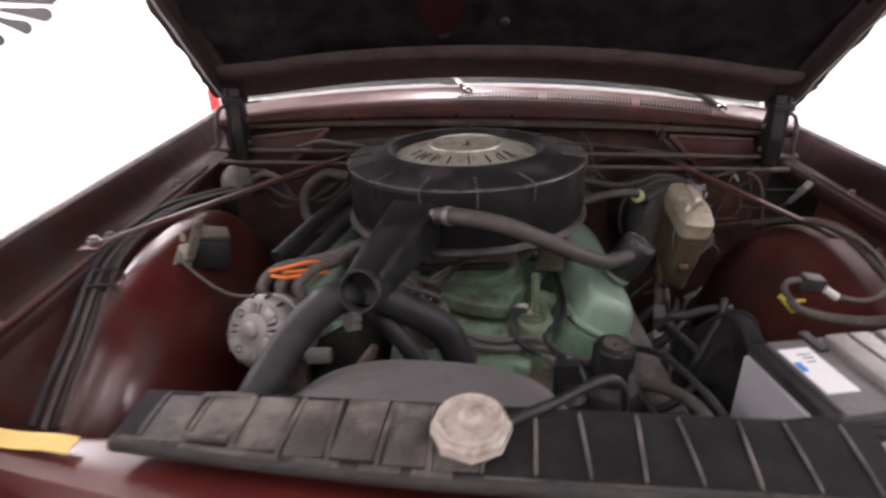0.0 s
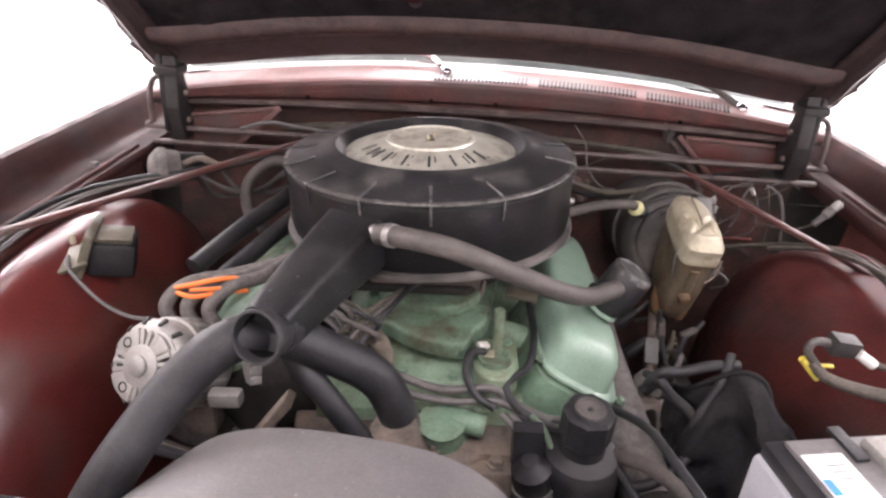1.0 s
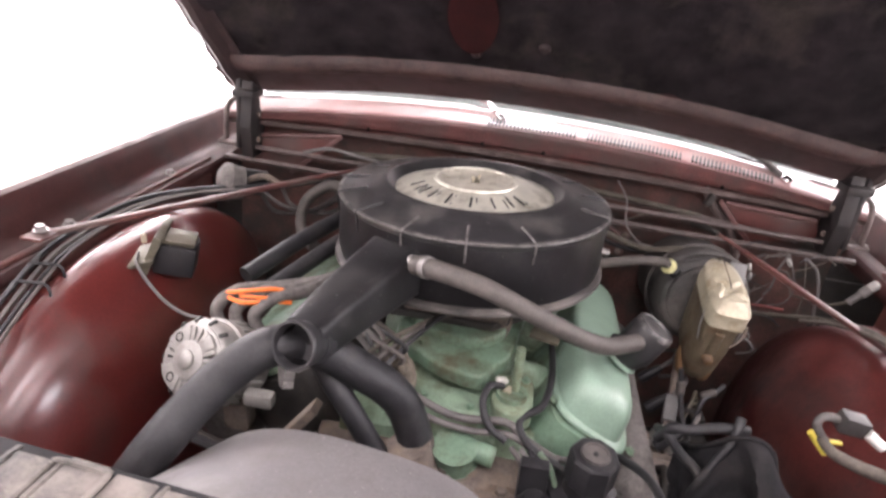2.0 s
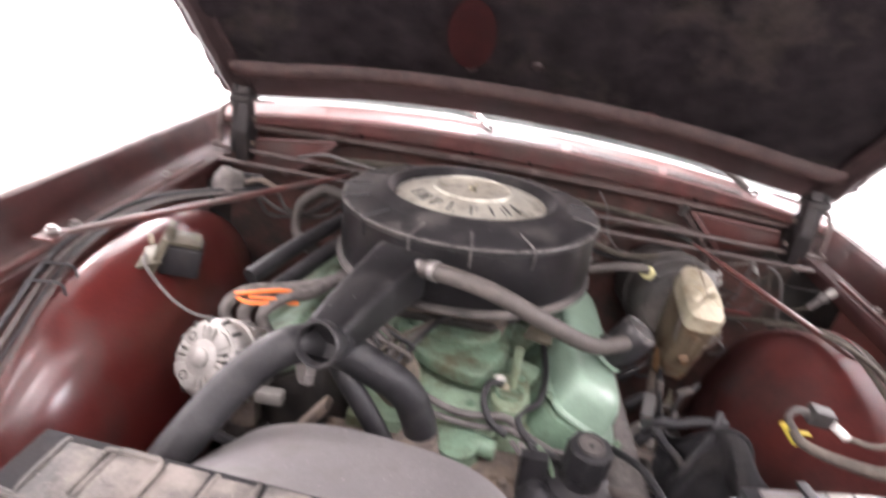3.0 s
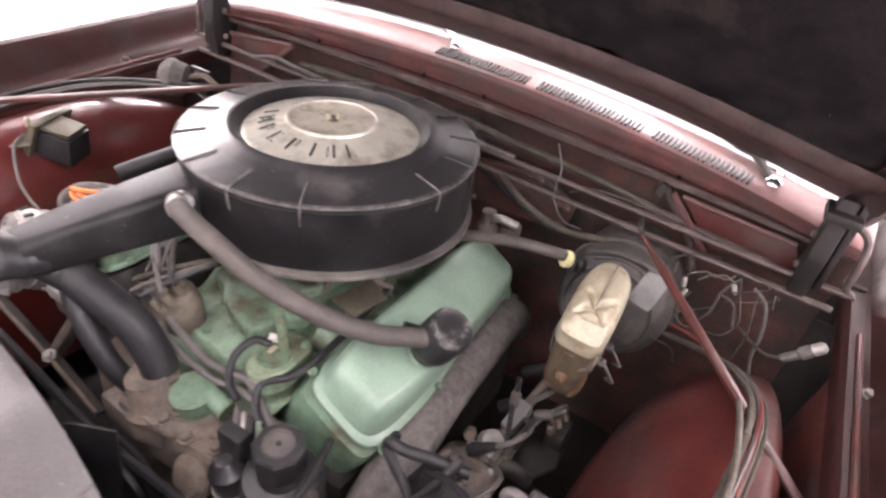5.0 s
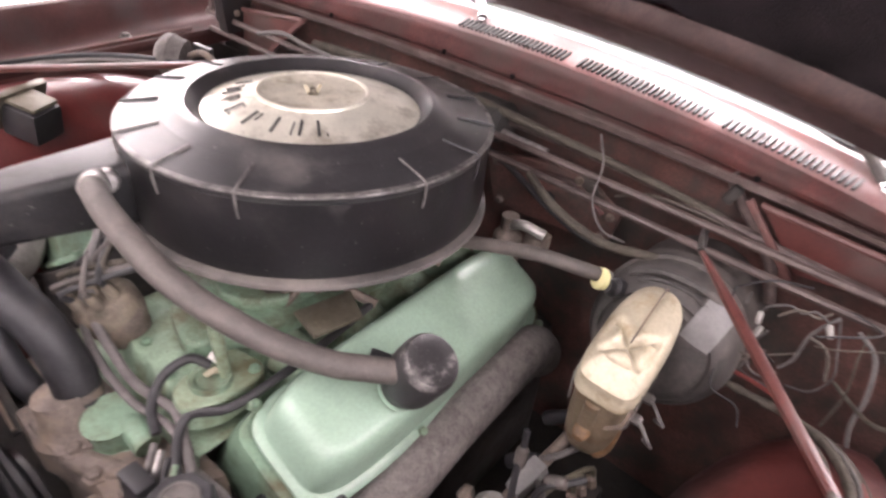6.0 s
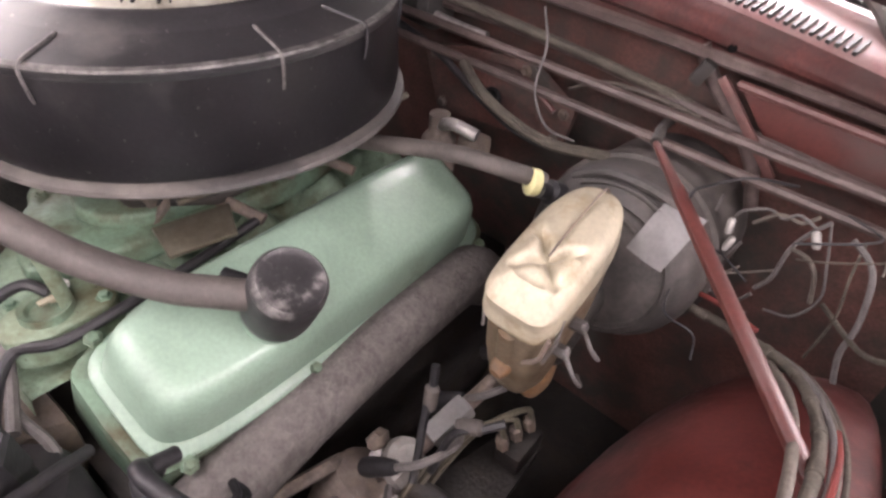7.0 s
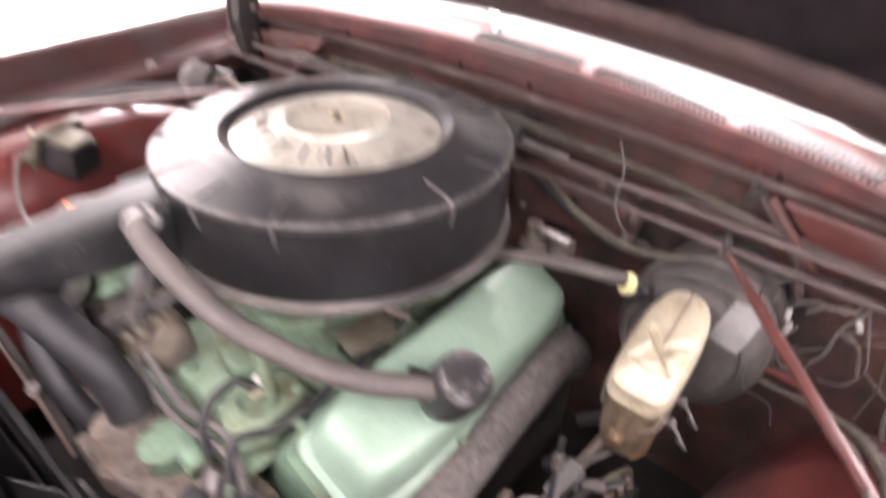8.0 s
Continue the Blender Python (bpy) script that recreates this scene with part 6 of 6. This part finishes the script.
def steering_column():
    top = thing("steering_shaft", "steering shaft with a grey coupling above the exhaust", "steering shaft", at=(0.36, 0.0, 0.62))
    a, b = Vector((0.395, 0.10, 0.70)), Vector((0.345, -0.12, 0.605))
    part("shaft", tube([a, (a + b) / 2, b], 0.008, 10, 3), CAST, top)
    d = (b - a).normalized()
    part("coupling", box((0.022, 0.022, 0.05), (0, 0, 0), 0.004, axis_pose(a + d * 0.13, d)), GREY_LABEL, top, "grey sleeve coupling")
    part("joint", lathe([(0.016, 0), (0.018, 0.005), (0.018, 0.02), (0.010, 0.026)], 8, axis_pose(a + d * 0.185, d)), ALUMINIUM, top)
    part("gearbox", lathe([(0.05, -0.08), (0.055, 0.0), (0.045, 0.03), (0.02, 0.04)], 24, axis_pose((0.35, -0.17, 0.55), (0.2, 0.6, 0.7))), GREASE, top)


steering_column()

# tangle of wires between servo and wing
random.seed(4)
TANGLE = [
    ((0.575, 0.215, 0.872), (0.588, 0.205, 0.836), (0.595, 0.20, 0.808), (0.583, 0.20, 0.779), (0.56, 0.21, 0.765)),
    ((0.522, 0.20, 0.853), (0.538, 0.20, 0.870), (0.556, 0.20, 0.870), (0.566, 0.205, 0.879)),
    ((0.545, 0.20, 0.790), (0.554, 0.20, 0.809), (0.557, 0.20, 0.844), (0.567, 0.205, 0.865), (0.575, 0.215, 0.872)),
    ((0.604, 0.215, 0.868), (0.606, 0.20, 0.840), (0.612, 0.195, 0.799), (0.607, 0.19, 0.75)),
    ((0.519, 0.20, 0.83), (0.511, 0.20, 0.805), (0.516, 0.20, 0.775), (0.534, 0.20, 0.768), (0.545, 0.20, 0.783)),
    ((0.557, 0.20, 0.844), (0.573, 0.20, 0.840), (0.583, 0.20, 0.827), (0.590, 0.20, 0.80)),
    ((0.488, 0.215, 0.86), (0.486, 0.21, 0.82), (0.492, 0.21, 0.775), (0.515, 0.215, 0.752), (0.548, 0.215, 0.748)),
]
wire("loose_wire", [(0.594, 0.2, 0.873), (0.61, 0.195, 0.864), (0.62, 0.188, 0.85), (0.627, 0.178, 0.815), (0.627, 0.172, 0.783), (0.638, 0.165, 0.746)], 0.0027, GREY_WIRE, "stout dusty wire hanging beside the tangle", "wire", "tangled wires")
for k, pts in enumerate(TANGLE):
    wire("loose_wire", pts, 0.0013 + 0.0004 * (k % 3), (GREY_WIRE, TAN_WIRE, GREY_WIRE, KHAKI)[k % 4], "loose dusty wire in the tangle by the servo", "wire", "tangled wires")
wire("loose_wire", [(0.506, 0.20, 0.852), (0.511, 0.20, 0.861), (0.528, 0.205, 0.868), (0.542, 0.20, 0.868), (0.552, 0.20, 0.876), (0.568, 0.20, 0.870)], 0.0015, GREY_WIRE, "loose dusty wire in the tangle by the servo", "wire", "tangled wires")


def wing_loom():
    run = [(0.47, 0.175, 0.765), (0.51, 0.165, 0.765), (0.556, 0.150, 0.775), (0.598, 0.115, 0.795), (0.620, 0.062, 0.818), (0.630, 0.0, 0.838), (0.627, -0.08, 0.852), (0.612, -0.20, 0.850), (0.60, -0.34, 0.825)]
    top = thing("wing_loom", "thick taped loom along the driver wheel arch", "wire", at=run[0])
    part("sheath", tube(run, 0.0044, 10, 6), KHAKI, top)
    line = spline(run, 6)
    for k in range(3, len(line) - 2, 4):
        d = line[k + 1] - line[k]
        part("tape_band", lathe([(0.0043, -0.004), (0.0052, -0.003), (0.0052, 0.006), (0.0043, 0.007)], 12, axis_pose(line[k], d)), KHAKI, top, "grubby tape wrap")
    for k, (dx, r) in enumerate(((0.008, 0.0024), (0.016, 0.0019), (0.012, 0.0016))):
        part("side_wire", tube([(p[0] + dx * (0.4 + 0.12 * i), p[1], p[2] + 0.002) for i, p in enumerate(run)], r, 7, 6), (GREY_WIRE, KHAKI, TAN_WIRE)[k], top)


wing_loom()
wire("red_wire", [(0.50, 0.175, 0.777), (0.53, 0.165, 0.783), (0.565, 0.148, 0.788)], 0.0026, RED_WIRE, "faded red wire beside the loom")
wire("red_wire", [(0.637, 0.04, 0.828), (0.640, 0.0, 0.842), (0.638, -0.06, 0.853), (0.63, -0.16, 0.855)], 0.0022, RED_WIRE, "faded red wire beside the loom")
for p, ax in (((0.505, 0.20, 0.850), (0.1, -0.3, -0.8)), ((0.512, 0.20, 0.832), (-0.2, -0.3, -0.8)), ((0.568, 0.20, 0.868), (0.4, -0.3, -0.8))):
    lone("wire_connector", lathe([(0.0025, 0), (0.0038, 0.002), (0.0038, 0.012), (0.0024, 0.015)], 10, axis_pose(p, ax)), ALUMINIUM, "small pale plastic wire connector", "connector", "wire connectors")
for k, (pts, r) in enumerate((
        ([(0.10, 0.27, 0.93), (0.2, 0.275, 0.925), (0.32, 0.275, 0.915), (0.45, 0.27, 0.90), (0.60, 0.265, 0.885)], 0.006),
        ([(0.18, 0.22, 0.89), (0.24, 0.19, 0.875), (0.31, 0.19, 0.855), (0.38, 0.20, 0.86)], 0.0058),
        ([(0.04, 0.25, 0.90), (0.13, 0.235, 0.885), (0.22, 0.21, 0.86), (0.29, 0.20, 0.845), (0.35, 0.23, 0.84)], 0.0045),
        ([(0.25, 0.26, 0.96), (0.27, 0.24, 0.93), (0.275, 0.22, 0.89), (0.30, 0.21, 0.86), (0.33, 0.22, 0.85)], 0.0015),
        ([(0.28, 0.29, 0.87), (0.33, 0.27, 0.90), (0.40, 0.26, 0.905), (0.46, 0.275, 0.89)], 0.0022))):
    wire("bulkhead_line", pts, r, (BROWN_ROD, KHAKI, BLACK_RUBBER, GREY_WIRE, TAN_WIRE)[k], "dusty line running along the bulkhead", "hose", "bulkhead lines", 9)


def bulkhead_plate():
    top = thing("bulkhead_plate", "grimy maroon cover plate bolted to the bulkhead", "cover plate", at=(0.19, 0.29, 0.84))
    m = Matrix.Translation((0, 0.287, 0)) @ pose(0, 0, 0, 90, 0, 0)
    part("plate", prism([(0.075, 0.872), (0.16, 0.886), (0.235, 0.892), (0.300, 0.852), (0.290, 0.80), (0.10, 0.79)], 0.0, 0.012, 0.004, m), FIREWALL, top)
    part("pressed_ridge", tube([(0.10, 0.272, 0.862), (0.17, 0.272, 0.872), (0.225, 0.272, 0.874), (0.275, 0.272, 0.846)], 0.004, 8, 4), MAROON_DUSTY, top, "worn maroon ridge")
    for x, z in ((0.095, 0.862), (0.23, 0.88), (0.286, 0.845), (0.11, 0.802), (0.278, 0.81)):
        bolt((x, 0.275, z), (0, -1, 0), 0.005, CAST, top)
    part("grommet", lathe([(0.010, 0), (0.013, 0.004), (0.010, 0.008), (0.006, 0.006), (0.0001, 0.002)], 18, axis_pose((0.19, 0.275, 0.835), (0, -1, 0.1))), BLACK_RUBBER, top, "black rubber grommet")


bulkhead_plate()


def rear_engine_bits():
    top = thing("vacuum_tree", "grimy vacuum fitting behind the valve cover", "fitting", at=(0.17, 0.2, 0.8))
    part("fitting", lathe([(0.02, 0.78), (0.02, 0.82), (0.012, 0.83), (0.012, 0.85)], 16, Matrix.Translation((0.19, 0.17, 0))), CAST, top)
    part("fitting", tube([(0.19, 0.17, 0.835), (0.215, 0.16, 0.85), (0.245, 0.165, 0.845)], 0.007, 10, 3), EDGE_STEEL, top)
    part("fitting", box((0.03, 0.03, 0.025), (0.225, 0.19, 0.815), 0.006), CAST, top)


rear_engine_bits()


def wiper(points, label, steel, stout):
    top = thing("wiper", label, "wiper", at=points[0])
    arm = part("arm", tube([LEAN @ Vector(p) for p in points], (0.007, 0.0045), 8, 6), steel, top, "wiper arm")
    part("blade", tube([LEAN @ (Vector(p) + Vector((0, 0.014, 0.006))) for p in points[1:]], stout, 6, 6), BLACK_RUBBER, top)
    part("pivot", lathe([(0.011, -0.01), (0.011, 0.006), (0.007, 0.010), (0.0001, 0.011)], 20, axis_pose(LEAN @ Vector(points[0]), (0, -0.5, 0.9))), CHROME, top)


wiper([(0.005, 0.325, 1.040), (-0.05, 0.355, 1.066), (-0.20, 0.355, 1.064), (-0.36, 0.34, 1.052)], "bright wiper lying along the windscreen base", CHROME, 0.003)
wiper([(0.560, 0.300, 1.010), (0.49, 0.338, 1.045), (0.32, 0.360, 1.064), (0.10, 0.37, 1.074)], "dark wiper lying along the windscreen base", DUSTY_BLACK, 0.006)

UPRIGHT = pose(0, 0, 0, 90, 0, 0)


def hinge_panel(quad, beam, y):
    """A pressed triangular panel between cowl and wing, with a lighter folded edge and a brace bar."""
    pan = thing("hinge_panel", "maroon bracing panel below the cowl end", "panel", at=(quad[0][0], y, quad[0][1]))
    m = Matrix.Translation((0, y, 0)) @ UPRIGHT
    part("plate", prism(quad, -0.003, 0.003, 0.001, m), MAROON_DUSTY, pan)
    part("folded_edge", tube([(quad[0][0], y - 0.004, quad[0][1]), (quad[-1][0], y - 0.004, quad[-1][1])], 0.0045, 8, 1), FADED, pan, "faded folded edge")
    d = Vector((beam[1][0] - beam[0][0], 0, beam[1][1] - beam[0][1]))
    c = Vector(((beam[0][0] + beam[1][0]) / 2, y - 0.012, (beam[0][1] + beam[1][1]) / 2))
    part("brace_bar", box((0.009, 0.006, d.length), (0, 0, 0), 0.002, Matrix.Translation(c) @ pose(0, 0, 0, 0, math.degrees(math.atan2(d.x, d.z)), 0)), FADED, pan, "faded brace bar")


hinge_panel([(0.456, 0.940), (0.517, 0.872), (0.643, 0.884), (0.623, 0.926)], [(0.442, 0.945), (0.514, 0.868)], 0.270)
hinge_panel([(-0.300, 0.982), (-0.400, 0.900), (-0.475, 0.908), (-0.468, 0.966)], [(-0.296, 0.984), (-0.405, 0.897)], 0.256)
lone("cowl_strut", tube([(0.414, 0.268, 0.964), (0.431, 0.272, 0.936), (0.460, 0.276, 0.905), (0.490, 0.278, 0.866), (0.506, 0.278, 0.82)], 0.0072, 10, 5), BROWN_ROD, "brown bent strut from the cowl to the bulkhead", "strut")
lone("cowl_clip", box((0.013, 0.012, 0.024), (0, 0, 0), 0.003, Matrix.Translation((0.424, 0.258, 0.944)) @ pose(0, 0, 0, 0, 25, 10)), GREASE, "dull steel clip under the cowl lip", "clip")
lone("cowl_loom", tube([(0.05, 0.262, 0.948), (0.10, 0.258, 0.946), (0.16, 0.262, 0.938), (0.24, 0.268, 0.928), (0.33, 0.270, 0.918), (0.42, 0.272, 0.905)], (0.0065, 0.005), 12, 6), KHAKI, "dusty khaki taped loom under the cowl", "wire")
lone("cowl_loom", tube([(-0.06, 0.262, 0.952), (-0.14, 0.266, 0.948), (-0.22, 0.27, 0.945), (-0.30, 0.272, 0.94)], 0.008, 10, 6), KHAKI, "dusty khaki taped loom under the cowl", "wire")


def wiper_motor():
    top = thing("wiper_motor", "grimy wiper motor behind the air cleaner", "motor", at=(0.05, 0.285, 0.92))
    part("body", lathe([(0.025, -0.03), (0.03, -0.02), (0.03, 0.03), (0.022, 0.04), (0.0001, 0.042)], 24, axis_pose((0.07, 0.275, 0.925), (0.9, -0.2, 0))), GREASE, top)
    part("gear_case", box((0.05, 0.03, 0.04), (0.02, 0.282, 0.925), 0.008), GREASE, top)
    part("lever", tube([(0.05, 0.265, 0.93), (0.11, 0.258, 0.917), (0.18, 0.262, 0.91)], 0.005, 8, 4), EDGE_STEEL, top)


wiper_motor()


def steering_gear():
    top = thing("steering_gear", "greasy cast steering gear below the servo", "steering box", at=(0.33, -0.12, 0.55))
    part("housing", lathe([(0.03, -0.07), (0.048, -0.05), (0.05, 0.02), (0.04, 0.045), (0.02, 0.05)], 28, axis_pose((0.335, -0.115, 0.575), (0.1, 0.5, 0.85))), CAST, top)
    part("side_cover", lathe([(0.036, 0), (0.036, 0.012), (0.02, 0.018), (0.0001, 0.018)], 24, axis_pose((0.36, -0.145, 0.59), (0.7, -0.3, 0.6))), CAST, top)
    for k in range(4):
        a = math.pi * k / 2
        mm = axis_pose((0.36, -0.145, 0.59), (0.7, -0.3, 0.6))
        bolt(mm @ Vector((0.028 * math.cos(a), 0.028 * math.sin(a), 0.012)), (0.7, -0.3, 0.6), 0.006, EDGE_STEEL, top)
    for k in range(3):
        part("pressure_pipe", tube([(0.30 + 0.03 * k, -0.10 - 0.03 * k, 0.61), (0.31 + 0.03 * k, -0.13 - 0.03 * k, 0.64), (0.295 + 0.03 * k, -0.19 - 0.03 * k, 0.635), (0.28 + 0.03 * k, -0.26, 0.58)], 0.007, 8, 5), (CAST, GREASE, BLACK_RUBBER)[k], top)
    part("pipe_union", lathe([(0.010, 0), (0.010, 0.018), (0.007, 0.022)], 6, axis_pose((0.318, -0.06, 0.622), (0.2, -0.7, 0.5))), CAST, top, smooth=False)


steering_gear()


def brake_valve():
    """The brass junction block and its pipes low down beside the steering box."""
    top = thing("brake_valve", "grimy brass brake junction with bent steel pipes", "brake valve", at=(0.42, 0.02, 0.60))
    part("block", box((0.03, 0.05, 0.028), (0.425, 0.03, 0.610), 0.006), GREASE, top)
    for k in range(3):
        p = Vector((0.418 + 0.004 * k, 0.010 + 0.018 * k, 0.625))
        part("union", lathe([(0.007, 0), (0.007, 0.014), (0.004, 0.017)], 6, axis_pose(p, (-0.2, -0.1, 1))), CAST, top, smooth=False)
        part("pipe", tube([p + Vector((0, 0, 0.014)), p + Vector((-0.006, -0.006, 0.032)), p + Vector((-0.025, -0.03 - 0.012 * k, 0.034)), p + Vector((-0.04, -0.08, 0.01 - 0.006 * k)), p + Vector((-0.045, -0.13, -0.03))], 0.0032, 7, 5), TARNISHED, top)
    part("bracket", prism([(0.37, -0.07), (0.41, -0.075), (0.445, -0.02), (0.44, 0.06), (0.40, 0.05)], 0.586, 0.594, 0.003), GREASE, top, "rusty mounting plate")


brake_valve()


def steering_linkage():
    top = thing("steering_linkage", "greasy steering arm and pinch bolt below the exhaust", "linkage", at=(0.36, -0.07, 0.6))
    part("arm", tube([(0.318, -0.115, 0.60), (0.345, -0.095, 0.612), (0.385, -0.07, 0.606), (0.42, -0.06, 0.585)], 0.011, 12, 5), GREASE, top)
    part("joint", lathe([(0.012, -0.012), (0.019, -0.008), (0.019, 0.010), (0.012, 0.018), (0.0001, 0.019)], 16, axis_pose((0.352, -0.065, 0.628), (0.5, -0.2, 0.7))), ALUMINIUM, top, "bright worn joint")
    part("clamp", box((0.03, 0.022, 0.020), (0, 0, 0), 0.004, axis_pose((0.338, -0.090, 0.612), (0.4, 0.3, 0.8))), CAST, top)
    for p in ((0.33, -0.078, 0.622), (0.372, -0.10, 0.612)):
        bolt(p, (0.1, -0.3, 1), 0.006, EDGE_STEEL, top)


steering_linkage()


def plug_boot(p, d):
    top = thing("spark_plug_boot", "dark rubber spark plug boot beside the exhaust", "plug boot", group="plug boots", at=p)
    part("boot", lathe([(0.009, 0), (0.010, 0.01), (0.008, 0.035), (0.006, 0.045)], 12, axis_pose(p, d)), BLACK_RUBBER, top)
    e = Vector(p) + Vector(d).normalized() * 0.045
    part("lead", tube([e, e + Vector((0.02, 0.01, 0.015)), e + Vector((0.03, 0.05, 0.01)), e + Vector((0.0, 0.09, -0.02))], 0.004, 7, 5), GREY_WIRE, top)


for y in (-0.20, -0.10, 0.0, 0.09):
    plug_boot((0.335, y, 0.635), (0.6, 0.1, 0.5))

# finer loose wires and stubs between servo and wing
random.seed(11)
for k in range(7):
    p = Vector((random.uniform(0.49, 0.60), random.uniform(0.16, 0.29), random.uniform(0.80, 0.89)))
    pts = [p]
    d = Vector((random.uniform(-1, 1), random.uniform(-1, 0.4), random.uniform(-1, 0.4)))
    for j in range(4):
        d = (d + Vector((random.uniform(-1.2, 1.2), random.uniform(-1.2, 0.8), random.uniform(-0.9, 0.9)))).normalized()
        q = pts[-1] + d * random.uniform(0.025, 0.045)
        pts.append(Vector((min(max(q.x, 0.475), 0.655), min(max(q.y, 0.05), 0.29), min(max(q.z, 0.79), 0.89))))
    wire("loose_wire", pts, random.choice((0.0009, 0.0011, 0.0014)), random.choice((BLACK_RUBBER, TAN_WIRE, KHAKI)), "loose dusty wire in the tangle by the servo", "wire", "tangled wires")


def relay_stud():
    top = thing("bulkhead_stud", "small grey threaded fitting by the wing", "fitting", at=(0.66, 0.13, 0.82))
    part("stud", lathe([(0.006, 0), (0.006, 0.022), (0.0085, 0.024), (0.0085, 0.036), (0.006, 0.040)], 12, axis_pose((0.655, 0.131, 0.828), (0.65, 0.05, 0.7))), GREY_WIRE, top)
    part("tip", lathe([(0.008, 0.040), (0.008, 0.052), (0.005, 0.056)], 12, axis_pose((0.655, 0.131, 0.828), (0.65, 0.05, 0.7))), ALUMINIUM, top)
    part("stem", tube([(0.655, 0.131, 0.828), (0.635, 0.16, 0.805), (0.60, 0.22, 0.79)], 0.0024, 8, 4), KHAKI, top)


relay_stud()


def cowl_holes():
    """Small drain holes along the cowl's face."""
    for u in (-0.33, -0.10, 0.02, 0.36):
        y, z = cowl_bow(u, 0.2585, 0.9845)
        part("drain_hole", lathe([(0.0040, 0.0), (0.0040, 0.0010), (0.0032, 0.0012), (0.003, 0.0004), (0.0001, 0.0004)], 12, axis_pose((MID + u, y, z), (0, -1, 0.25))), BLACK_HOLE, car)


cowl_holes()
cowl_grille()
